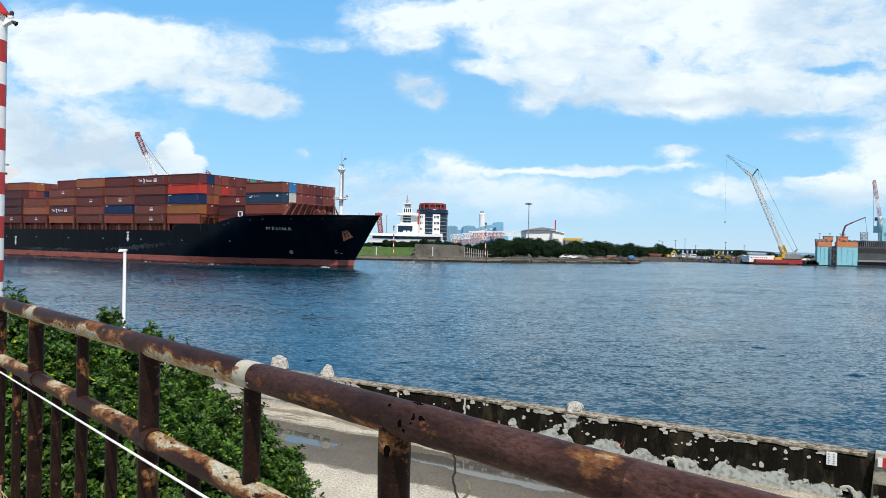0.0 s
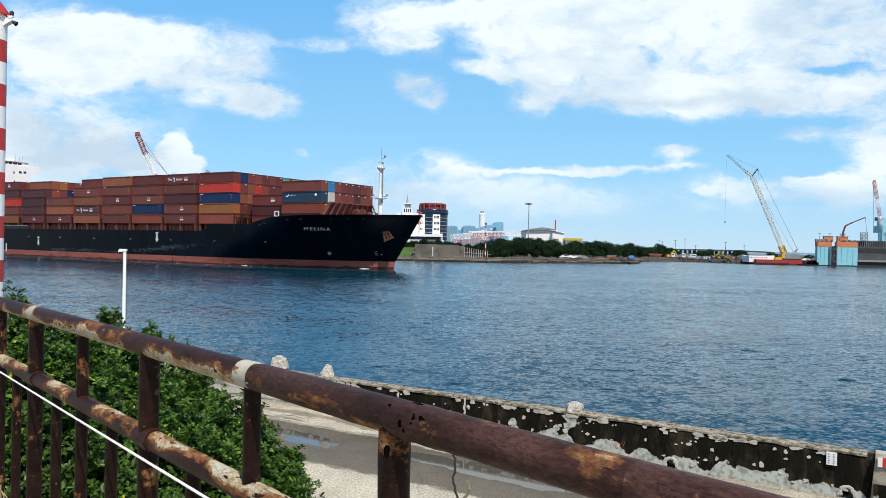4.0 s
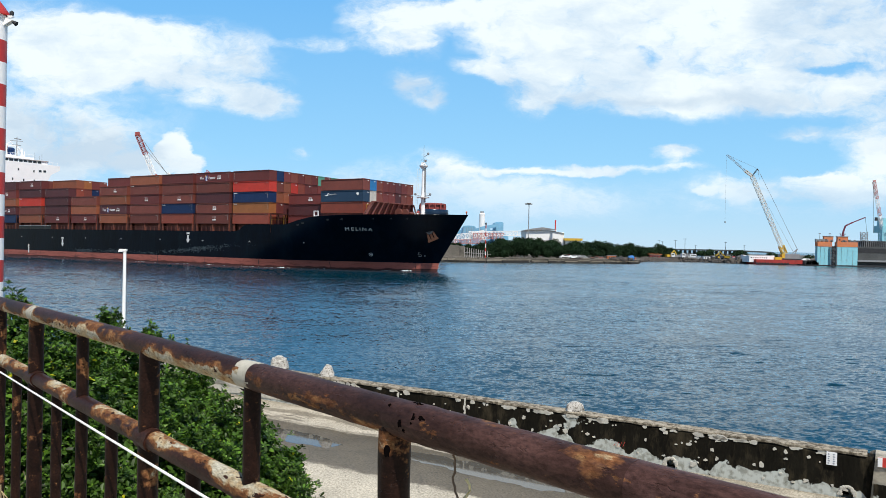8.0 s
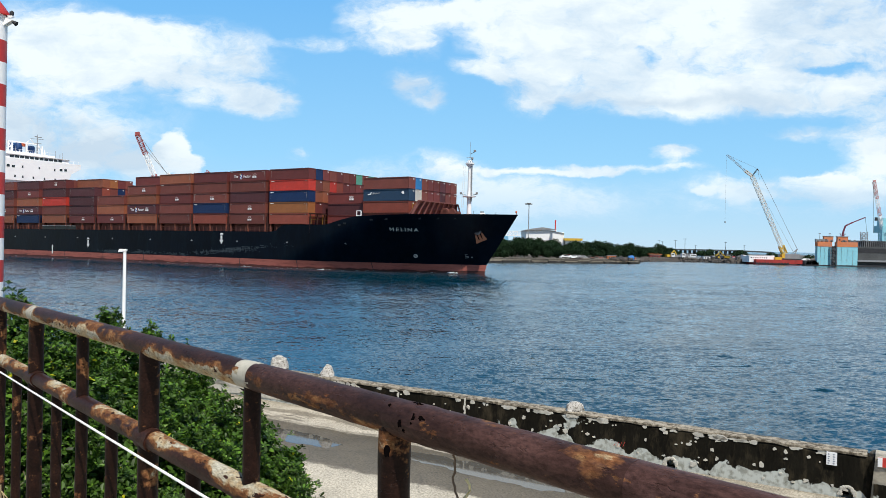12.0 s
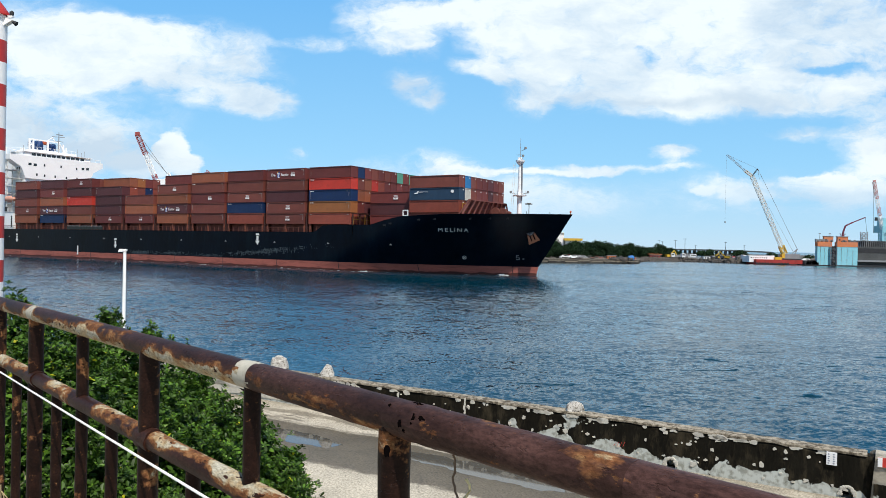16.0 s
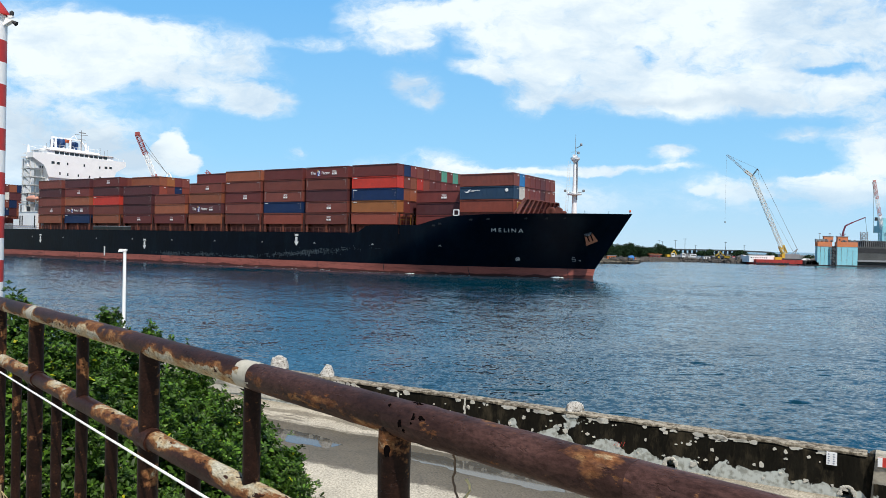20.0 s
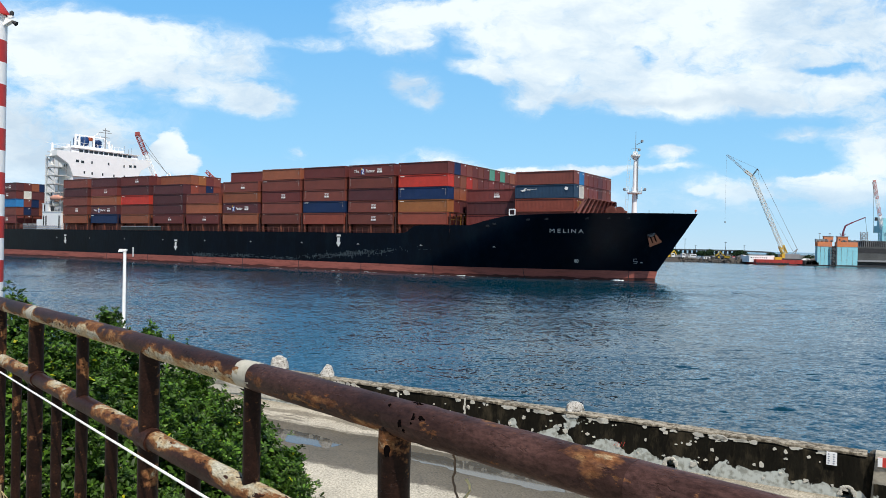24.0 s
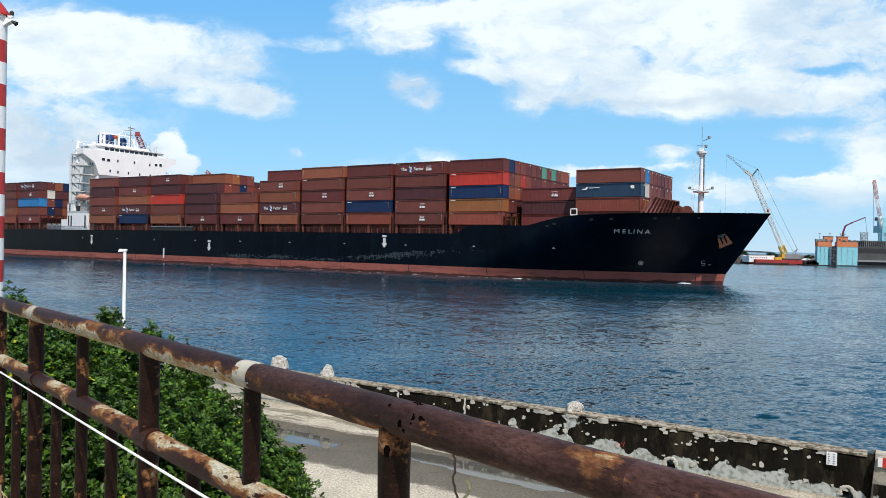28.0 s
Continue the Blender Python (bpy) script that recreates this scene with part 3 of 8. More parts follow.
def container(u, row, level, colour, mark="", z0=CZ):
    ob = part("container", CONT40[colour], None, ship, at=Matrix.Translation((u, -HB + 0.1 + row * PITCH, z0 + level * CH)))
    if mark == "logo":
        part("emblem", LOGO, None, ob, "white stencilled shapes", kind="stuff")
    elif mark == "slogan":
        for me in (SLOGAN, SLOGAN_Y, SLOGAN_B, SLOGAN_W):
            part("emblem", me, None, ob, kind="stuff" if me is SLOGAN else "")
        for me, x in ((WORD_A, 1.4), (WORD_B, 4.65)):
            part("lettering", me, None, ob, "white painted word", at=Matrix.Translation((x, -0.016, 0.82)) @ pose(0, 0, 0, 90))
    elif mark == "mark":
        part("stencil_mark", MARK, None, ob)
    return ob


M_STENCIL = mat("faded_stencil_paint", (0.36, 0.32, 0.3), 0.7, spread=0.3, scale=3)
STENCIL = flat_bars([(0.42, 0.6 + 0.26 * k, 0.53, 0.74 + 0.26 * k) for k in range(6)]).mesh("stencil_mark", M_STENCIL)
STENCIL_R = flat_bars([(CL - 0.58, 0.9 + 0.28 * k, CL - 0.47, 1.06 + 0.28 * k) for k in range(5)] + [(CL - 1.3, 2.06, CL - 0.8, 2.13)]).mesh("stencil_mark", M_STENCIL)
STENCIL_T = flat_bars([(0.35, 2.14, 0.95, 2.22), (CL - 1.0, 2.08, CL - 0.5, 2.16)]).mesh("stencil_mark", M_STENCIL)

BAYS = [
    (-107.1, 13, "orange brown:logo brown dark brown"), (-93.1, 13, "blue:mark dark:slogan orange maroon:logo dark"),
    (-79.0, 13, "orange brown red:mark dark maroon:logo"), (-65.0, 13, "maroon:logo dark dark dark"), (-51.4, 13, "maroon:logo orange brown"),
    (-37.7, 13, "orange dark:slogan orange brown:logo"), (-24.1, 13, "brown brown maroon:logo brown:mark orange"),
    (-10.8, 13, "rust blue:mark brown:logo brown maroon"), (2.5, 13, "brown:logo brown:logo dark brown maroon:slogan"), (15.95, 13, "rust ochre:mark blue:mark red:mark maroon"),
]
BACK = ["maroon", "brown", "orange", "dark", "rust", "brown", "maroon", "blue", "orange", "brown", "maroon", "dark", "brown"]
hidden = {}
for bi, (u, rows_n, text) in enumerate(BAYS):
    near = [w.split(":") for w in text.split()]
    for lv, w in enumerate(near):
        ob = container(u, 0, lv, w[0], w[1] if len(w) > 1 else "")
        for me, hit in ((STENCIL, (bi * 3 + lv * 2) % 5 < 2), (STENCIL_R, (bi * 2 + lv * 3) % 4 < 2), (STENCIL_T, (bi + lv) % 3 == 0)):
            if hit:
                part("stencil_mark", me, None, ob, kind="stuff")
    for row in range(1, rows_n):
        top = 5
        if bi == 3 and row > 4:
            top = 4
        if bi == 4:
            top = 4 if row > 7 else 3
        front = bi == 9
        for lv in range(top):
            colour = BACK[(row * 5 + lv * 3 + bi * 7) % 13]
            if front and lv == 4:
                colour = ["maroon", "blue", "maroon", "brown", "maroon", "brown", "maroon", "green", "maroon", "green", "brown", "orange", "rust"][row]
            if front and lv == 3:
                colour = ["red", "brown", "orange", "red", "rust", "maroon"][min(row, 5)]
            if front and lv == 2:
                colour = ["blue", "orange", "orange", "maroon", "dark", "maroon"][min(row, 5)]
            if bi == 3 and lv > 2 and row < 6:
                colour = (["", "rust", "brown", "blue", "rust", "brown"], ["", "orange", "ochre", "maroon", "brown", ""])[lv - 3][row]
            if lv == top - 1 or (bi == 3 and lv > 2) or (lv >= top - 2 and row in (1, 2)) or front:
                ob = container(u, row, lv, colour)
                if (row + lv) % (2 if front or bi == 3 else 3) == 0:
                    part("stencil_mark", PLATE, None, ob)
            else:
                hidden.setdefault(colour, []).append((u, row, lv, CZ))
for u in (-145.6, -159.3, -173.0):
    for row in range(13):
        for lv in range(5):
            colour = BACK[(row * 5 + lv * 4 + int(-u)) % 13]
            mark = ""
            if u == -145.6:
                if row == 0:
                    colour = ["maroon", "brown", "sky", "maroon", "dark"][lv]
                    mark = ["logo", "", "", "logo", "slogan"][lv]
                if row == 1:
                    colour = ["brown", "blue", "brown", "white", "maroon"][lv]
                if row in (4, 5):
                    colour = ["dark", "rust", "brown", "maroon", "orange"][lv]
            if u == -159.3 and row == 0:
                colour = ["rust", "orange", "maroon", "brown", "maroon"][lv]
            if (u == -145.6) or lv == 4 and u > -165 or row == 0:
                ob = container(u, row, lv, colour, mark)
                if u == -145.6 and row % 3 == 1:
                    part("stencil_mark", PLATE, None, ob)
            else:
                hidden.setdefault(colour, []).append((u, row, lv, CZ))
# the low bay before the forecastle and the foremost bay on it
for row in range(2, 11):
    for lv in range(3):
        colour = ["maroon", "dark", "maroon"][lv] if row == 2 else BACK[(row * 3 + lv * 5) % 13]
        container(29.75, row, lv, colour, "logo" if row == 2 and lv != 1 else "", z0=10.0)
BIRD = flat_bars([(2.5, 1.66, 4.6, 1.74), (2.5, 1.5, 3.3, 1.55)])
for shape in (((1.1, 1.5), (1.5, 1.28), (2.1, 1.35), (2.3, 1.6), (1.7, 1.55)), ((1.7, 1.5), (2.0, 1.5), (2.5, 1.95), (2.0, 1.85)), ((10.2, 1.75), (10.55, 1.35), (11.0, 1.5), (10.95, 1.95), (10.5, 2.05))):
    n_b = len(shape)
    BIRD.add([(x, -0.012, z) for x, z in shape] + [(x, 0.0, z) for x, z in shape], [tuple(range(n_b))] + [(i, (i + 1) % n_b, n_b + (i + 1) % n_b, n_b + i) for i in range(n_b)])
for row in range(1, 9):
    for lv in range(3):
        colour = BACK[(row * 3 + lv * 5 + 1) % 13]
        if row == 1:
            colour = ["rust", "slate", "brown"][lv]
        if row == 2:
            colour = ["brown", "white", "sky"][lv]
        if row in (3, 4, 5, 6) and lv > 0:
            colour = ["brown", "maroon", "maroon", "dark"][row - 3]
        ob = container(42.05, row, lv, colour, "", z0=12.95)
        part("stencil_mark", PLATE, None, ob)
        if row == 1 and lv == 1:
            part("emblem", BIRD, M_LOGO, ob, "white bird-like emblem", kind="stuff")
for colour, places in hidden.items():
    fm = Form()
    for u, row, lv, z0 in places:
        y = -HB + 0.1 + row * PITCH
        fm.box(u, y, z0 + lv * CH, u + CL, y + CW, z0 + lv * CH + CH - 0.02)
    part("container_block", fm, M_CONT[colour], ship, kind="stuff")

# hatch coamings, lashing posts and rails along the ship's side
for u in [b[0] for b in BAYS] + [-145.6, -159.3, -173.0]:
    part("hatch_coaming", Form().box(u + 0.2, -HB + 1.6, 8.0, u + CL - 0.2, HB - 1.6, CZ - 0.02), M_DECKBROWN, ship)
part("hatch_coaming", Form().box(29.9, -HB + 5.3, 9.6, 41.8, HB - 5.3, 10.0), M_DECKBROWN, ship)
part("hatch_coaming", Form().box(42.2, -HB + 2.8, 11.6, 54.1, HB - 8, 12.93), M_DECKBROWN, ship)
post = Form().box(-0.2, -0.16, 0, 0.2, 0.16, 2.35).mesh("stanchion", M_STANCHION)
slim = Form().box(-0.06, -0.06, 0, 0.06, 0.06, 1.15).mesh("rail_post", M_DECKBROWN)
us = [b[0] for b in BAYS] + [-145.6, -159.3, -173.0]
for u in us:
    for du in (0.3, 6.1, 11.9):
        for side in (-1, 1):
            part("stanchion", post, None, ship, at=Matrix.Translation((u + du, side * (HB - 0.45), 8.15)))
    for k in range(8):
        part("rail_post", slim, None, ship, at=Matrix.Translation((u + 0.8 + k * 1.6, -HB + 0.12, 8.4)))
for z in (8.95, 9.5):
    part("side_rail", Form().bar((-178, -HB + 0.12, z), (17, -HB + 0.12, z), 0.07, 0.07), M_DECKBROWN, ship)
# lashing frames between the bays, their brown darkened for the shade in the gaps
lash = Form()
for yy in range(0, 14):
    lash.box(-0.12, -HB + 0.1 + yy * PITCH - 0.1, 8.3, 0.12, -HB + 0.1 + yy * PITCH + 0.06, CZ + 2.3)
lash.box(-0.4, -HB + 0.1, CZ + 2.3, 0.4, HB - 0.1, CZ + 2.42)
lash.box(-0.4, -HB + 0.1, CZ - 0.3, 0.4, HB - 0.1, CZ - 0.18)
lash = lash.mesh("lashing_bridge", mat("shaded_brown_lashing_paint", (0.055, 0.02, 0.016), 0.75, spread=0.3, scale=0.8))
for u in us:
    part("lashing_bridge", lash, None, ship, at=Matrix.Translation((u + CL + 0.72, 0, 0)))
f = Form()
for zz in (11.4, 12.1):
    f.bar((28.6, -HB + 0.6, zz), (28.6, -HB + 11, zz), 0.1, 0.1)
for k in range(6):
    f.bar((28.6, -HB + 0.7 + k * 2, 10.3), (28.6, -HB + 0.7 + k * 2, 12.2), 0.1, 0.1)
part("platform_rail", f, M_OCHRE, ship, "ochre platform railing")
f = Form()
f.bar((54.9, -HB + 3, 13.9), (54.9, -HB + 6.5, 13.9), 0.12, 0.12).bar((54.9, -HB + 3, 14.8), (54.9, -HB + 6.5, 14.8), 0.12, 0.12)
for k in range(4):
    f.bar((54.9, -HB + 3 + k * 1.15, 12.8), (54.9, -HB + 3 + k * 1.15, 14.9), 0.1, 0.1)
part("platform_rail", f, M_OCHRE, ship, "ochre platform railing")

# breakwater frame before the foremost bay: a sloping plate, wider at its foot, with upright ribs and raked end struts
M_BREAKWATER = mat("faded_maroon_paint", (0.2, 0.072, 0.06), 0.7, spread=0.3, scale=0.8)
y0, y1, BREAK_TOP = -HB + 3.4, -HB + 19.6, 15.5
for k in range(9):
    y = y0 + 0.3 + k * (y1 - y0 - 0.6) / 8
    part("breakwater_rib", Form().bar((56.3, y, BREAK_TOP), (55.1, y + (k - 4) * 0.28, 12.6), 0.2, 0.42), M_BREAKWATER, ship)
for ya, yb, ub in ((y0, y0 - 0.5, 54.2), (y1, y1 + 3.2, 55.4)):
    part("breakwater_strut", Form().bar((56.35, ya, BREAK_TOP), (ub, yb, 12.6), 0.26, 0.3), M_BREAKWATER, ship)
f = Form()
f.add([(56.0, y0, BREAK_TOP), (56.0, y1, BREAK_TOP), (54.7, y1 + 3.0, 12.6), (54.7, y0, 12.6), (55.85, y0, BREAK_TOP), (55.85, y1, BREAK_TOP), (54.55, y1 + 3.0, 12.6), (54.55, y0, 12.6)],
      [(0, 3, 2, 1), (4, 5, 6, 7), (0, 1, 5, 4), (2, 3, 7, 6), (1, 2, 6, 5), (3, 0, 4, 7)])
f.bar((56.2, y0, BREAK_TOP + 0.05), (56.2, y1, BREAK_TOP + 0.05), 0.42, 0.2).bar((55.5, y0, 14.0), (55.5, y1 + 1.5, 14.0), 0.36, 0.18)
part("breakwater", f, M_BREAKWATER, ship, "sloping brown breakwater plate")

f = Form()
for a, b in (((-0.6, 0), (0.6, 0)), ((0.6, 0), (0.6, 1.1)), ((0.6, 1.1), (-0.6, 1.1)), ((-0.6, 1.1), (-0.6, 0))):
    f.bar((42.6 + a[0], -half(42.6, 12) + 0.4, 12.2 + a[1]), (42.6 + b[0], -half(42.6, 12) + 0.4, 12.2 + b[1]), 0.16, 0.2)
part("side_chock", f, M_WHITE, ship, "white framed mooring chock")
f = Form()
for u in (69.9, 66.3):
    f.bar((u, -half(u, 12.6) + 0.25, 12.6), (u, -half(u, 12.6) + 0.25, 13.5), 0.05, 0.05)
part("bow_rail", f, M_DARK, ship, "thin dark staffs on the bow", kind="stuff")
f = Form()
for u in (37.5, 39.0, 46.0, 49.5, 56.5, 60.0, 63.0):
    m = Matrix.Translation((u, -half(u, sheer(u) - 0.9) - 0.02, sheer(u) - 0.9))
    f.box(-0.35, -0.04, -0.18, 0.35, 0.06, 0.18, m)
part("fairlead", f, mat("fairlead_steel", (0.009, 0.011, 0.015), 0.6, spread=0.3, scale=2), ship, "dark fairlead openings along the forecastle", kind="stuff")
# foremast
f = Form()
f.beam((61.3, 0, 12.5), (61.3, 0, 24.4), 0.56, 0.32, n=10)
part("foremast", f, M_WHITE, ship, "white tubular foremast", smooth=True)
f = Form().lathe([(0.7, 16.9), (1.45, 17.0), (1.5, 17.2), (0.5, 17.25)], (61.3, 0, 0), 10)
for k in range(8):
    a = k * math.pi / 4
    f.bar((61.3 + 1.4 * math.cos(a), 1.4 * math.sin(a), 17.2), (61.3 + 1.4 * math.cos(a), 1.4 * math.sin(a), 18.2), 0.06, 0.06)
part("mast_platform", f, M_WHITE, ship)
f = Form().bar((60.2, -0.9, 12.6), (60.55, -0.6, 24.0), 0.04, 0.04).bar((59.7, -0.9, 12.6), (60.05, -0.6, 24.0), 0.04, 0.04)
for k in range(22):
    q = k / 22
    f.bar((60.2 + 0.35 * q, -0.9 + 0.3 * q, 12.8 + 11.2 * q), (59.7 + 0.35 * q, -0.9 + 0.3 * q, 12.8 + 11.2 * q), 0.03, 0.03)
part("mast_ladder", f, M_WHITE_OLD, ship, "white ladder up the foremast")
f = Form()
for dx, dy, zz in ((2.1, -0.3, 17.5), (-2.0, -0.2, 17.6), (0.9, -0.6, 25.2), (1.3, -0.2, 26.9)):
    f.lathe([(0.12, zz), (0.28, zz + 0.1), (0.28, zz + 0.45), (0.1, zz + 0.55)], (61.3 + dx, dy, 0), 8)
f.bar((61.3, 0, 17.3), (63.4, -0.3, 17.6), 0.12, 0.12).bar((61.3, 0, 17.3), (59.3, -0.2, 17.7), 0.12, 0.12).bar((61.5, 0, 26.6), (62.7, -0.2, 27.0), 0.1, 0.1)
part("mast_lamps", f, M_STEEL_GREY, ship, "small dark lamps on the foremast", kind="stuff")
f = Form().lathe([(0.35, 23.6), (0.95, 24.3), (1.0, 24.6), (0.3, 24.65)], (61.3, 0, 0), 10)
f.box(61.0, -0.6, 24.6, 61.6, 0.6, 25.2)
part("mast_head", f, M_WHITE, ship)
f = Form().beam((61.3, 0, 24.6), (61.3, 0, 29.3), 0.07, 0.03, n=5).bar((60.4, 0, 25.8), (62.1, 0, 25.8), 0.08, 0.08).bar((61.8, 0, 16.0), (61.8, 0, 24.0), 0.08, 0.5)
part("whip_aerial", f, M_STEEL_GREY, ship)
f = Form().lathe([(0.5, 0), (0.7, 0.3), (0.7, 0.9), (0.3, 1.1)], (58.8, -4, 12.5), 10).lathe([(0.5, 0), (0.7, 0.3), (0.7, 0.9), (0.3, 1.1)], (60.2, -3, 12.5), 10)
f.beam((58.9, -6.5, 13.3), (58.9, -5.9, 13.3), 0.95, n=14).beam((60.3, -6.0, 13.3), (60.3, -5.4, 13.3), 0.9, n=14).beam((58.9, -6.5, 13.3), (58.9, -3.5, 13.3), 0.5, n=12)
part("windlass", f, M_DECKBROWN, ship, "brown mooring winches", smooth=True)
f = Form().beam((73.0, 0, 12.9), (73.0, 0, 13.4), 0.06, n=5).lathe([(0.14, 13.3), (0.2, 13.4), (0.2, 13.7), (0.1, 13.8)], (73.0, 0, 0), 8)
part("jackstaff_lamp", f, M_ORANGE, ship)

# anchor in its recess
ay = -half(66.3, 8.3)
A = Matrix.Translation((66.0, ay - 0.15, 8.4)) @ pose(0, 0, 0, 0, 0, 29) @ pose(0, 0, 0, 0, -24, 0)
f = Form().box(-0.24, -0.45, -1.1, 0.24, 0.0, 1.1, A).box(-1.2, -0.6, -1.45, 1.2, 0.1, -1.0, A)
for q in (-1, 1):       # flukes beside the shank
    v = [A @ Vector((q * x, y, z)) for y in (-0.55, -0.3) for x, z in ((1.1, -1.0), (0.45, -1.0), (0.5, 0.6), (0.75, 0.9))]
    f.add(v, [(0, 1, 2, 3), (7, 6, 5, 4), (0, 4, 5, 1), (1, 5, 6, 2), (2, 6, 7, 3), (3, 7, 4, 0)])
part("anchor", f, mat("rusty_anchor", (0.075, 0.03, 0.016), 0.8, spread=0.4, scale=3), ship, "rust-brown stockless anchor")
f = Form().beam(A @ Vector((0, -0.62, 1.05)), A @ Vector((0, 0.7, 1.05)), 0.8, 1.0, n=18)
part("anchor_pocket", f, mat("grey_bolster", (0.1, 0.105, 0.11), 0.6, spread=0.3, scale=1.5), ship, "grey hawse bolster")
f = Form().beam(A @ Vector((0, -0.65, 1.0)), A @ Vector((0, -0.4, 1.0)), 0.45, n=16)
part("hawse_pipe", f, M_DARK, ship)

# name and marks on the bow and the side


def hull_patch(u, z):
    """A pose on the near side of the hull: x along it, y up, z outwards."""
    def p(a, c):
        return Vector((a, -half(a, c), c))
    c = p(u, z)
    du = (p(u + 0.4, z) - p(u - 0.4, z)).normalized()
    dz = (p(u, z + 0.4) - p(u, z - 0.4)).normalized()
    n = du.cross(dz).normalized()
    dz = n.cross(du)
    return Matrix(((du.x, dz.x, n.x, c.x), (du.y, dz.y, n.y, c.y), (du.z, dz.z, n.z, c.z), (0, 0, 0, 1)))


M_LETTER = mat("white_lettering", (0.74, 0.74, 0.72), 0.6, spread=0.15, scale=1.5)
for k, ch in enumerate("MELINA"):
    u = [50.0, 51.18, 52.12, 52.78, 53.68, 54.9][k]
    me = lettering(ch, 1.25, M_LETTER, "letter", 0.0, True)
    part("letter", me, None, ship, "white painted ship's name", at=hull_patch(u, 9.0) @ Matrix.Translation((0, 0, 0.05)) @ Matrix.Diagonal((1.15, 1, 1, 1)))
arrow = Form().add([(-0.35, 0.0, 0.02), (0.35, 0.0, 0.02), (0.35, 1.1, 0.02), (-0.35, 1.1, 0.02), (-0.75, 0, 0.02), (0.75, 0, 0.02), (0, -1.0, 0.02)], [(0, 1, 2, 3), (4, 6, 5)]).box(-0.55, 1.3, 0.0, 0.55, 1.75, 0.02).mesh("tug_mark", M_LETTER)
for u, z in ((0.0, 6.3), (-55.2, 4.4), (-105.5, 5.2)):
    part("tug_mark", arrow, None, ship, "white tug push arrow", at=hull_patch(u, z) @ Matrix.Translation((0, 0, 0.04)))
f = Form().box(-0.3, 0, 0, 0.3, 2.6, 0.03)
part("draught_mark", f, M_LETTER, ship, at=hull_patch(-73.0, 1.2) @ Matrix.Translation((0, 0, 0.04)))
f = Form()
for a in (45, -45):
    f.box(-0.5, -0.07, 0, 0.5, 0.07, 0.03, pose(0, 0, 0, 0, 0, a))
for k in range(16):
    a, c = 2 * math.pi * k / 16, 2 * math.pi * (k + 1) / 16
    f.bar((0.55 * math.cos(a), 0.55 * math.sin(a), 0.02), (0.55 * math.cos(c), 0.55 * math.sin(c), 0.02), 0.1, 0.03)
part("thruster_mark", f, M_LETTER, ship, at=hull_patch(52.9, 3.7) @ Matrix.Translation((0, 0, 0.05)) @ Matrix.Diagonal((0.75, 0.75, 1, 1)))
f = Form().box(-0.5, 0.4, 0, 0.1, 0.5, 0.03).box(-0.5, 0, 0, -0.4, 0.5, 0.03).box(-0.5, -0.1, 0, 0.3, 0, 0.03).box(0.2, -0.5, 0, 0.3, 0, 0.03).box(-0.4, -0.5, 0, 0.3, -0.4, 0.03).box(0.9, -0.4, 0, 1.3, -0.2, 0.03)
part("bulb_mark", f, M_SILVER, ship, at=hull_patch(62.8, 3.9) @ Matrix.Translation((0, 0, 0.05)))
M_SCRAPE = mat("scraped_paint", (0.06, 0.08, 0.095), 0.8, spread=0.7, scale=2.0, spec=0.1)
f = Form()
sr = random.Random(19)
for k in range(620):      # upright feathers of bared primer, rubbed by fenders
    c0, sd, zc, up = sr.choice(((-44.5, 3.4, 2.5, 0.9), (-44.5, 3.4, 2.4, 0.8), (-31, 3.0, 2.6, 0.9), (-17, 4.0, 2.35, 0.4), (-1.0, 5.5, 3.3, 1.0), (0.5, 5.0, 3.6, 0.9), (4.0, 4.0, 3.7, 0.8), (10.0, 5.0, 4.0, 0.5)))
    u = sr.gauss(c0, sd)
    zc = max(2.1, zc + (0.06 * (u + 1) if c0 > -10 else 0) + sr.gauss(0, 0.22))
    w, h = sr.uniform(0.03, 0.11), sr.uniform(0.1, 0.55) * up
    if sr.random() < 0.3:
        w, h = sr.uniform(0.25, 1.1), sr.uniform(0.02, 0.07)
    m = hull_patch(u, zc)
    f.add([m @ Vector(p) for p in ((-w, -h, 0.025), (w * 0.4, -h * 0.6, 0.025), (w, h * 0.3, 0.025), (w * 0.3, h, 0.025), (-w * 0.6, h * 0.5, 0.025))], [(0, 1, 2, 3, 4)])
part("paint_scrape", f, M_SCRAPE, ship, "pale scraped streaks in the black paint", kind="stuff")
f = Form()
for k in range(12):
    u = -140 + k * 18.3
    for z in (0.3, 0.95, 1.6):
        m = hull_patch(u, z)
        f.box(-0.07, -0.34, 0, 0.07, 0.34, 0.02, m)
part("plate_seam", f, M_DARK, ship, "dark weld seams in the red band", kind="stuff")
f = Form()
for k in range(10):
    u = -110 + k * 16.5
    m = hull_patch(u, 6.0)
    f.box(-0.3, -0.05, 0, 0.3, 0.05, 0.05, m).box(-0.12, 0.05, 0, 0.1, 0.22, 0.05, m)
part("side_opening", f, M_SILVER, ship, kind="stuff")

# deckhouse
house = part("deckhouse", Form().box(-126, -11.0, 9, -111.0, 11.0, 31.2), M_WHITE, ship, "white accommodation block")
f = Form()   # bridge front with wings tapering out from the block
prof = [(-11.0, 25.0), (-11.9, 27.2), (-12.6, 28.7), (-16.1, 30.75), (-16.1, 32.4), (16.1, 32.4), (16.1, 30.75), (12.6, 28.7), (11.9, 27.2), (11.0, 25.0)]
n = len(prof)
v = [(x, y, z) for x in (-110.5, -114.2) for y, z in prof]
f.add(v, [tuple(range(n - 1, -1, -1)), tuple(range(n, 2 * n))] + [(i, (i + 1) % n, n + (i + 1) % n, n + i) for i in range(n)])
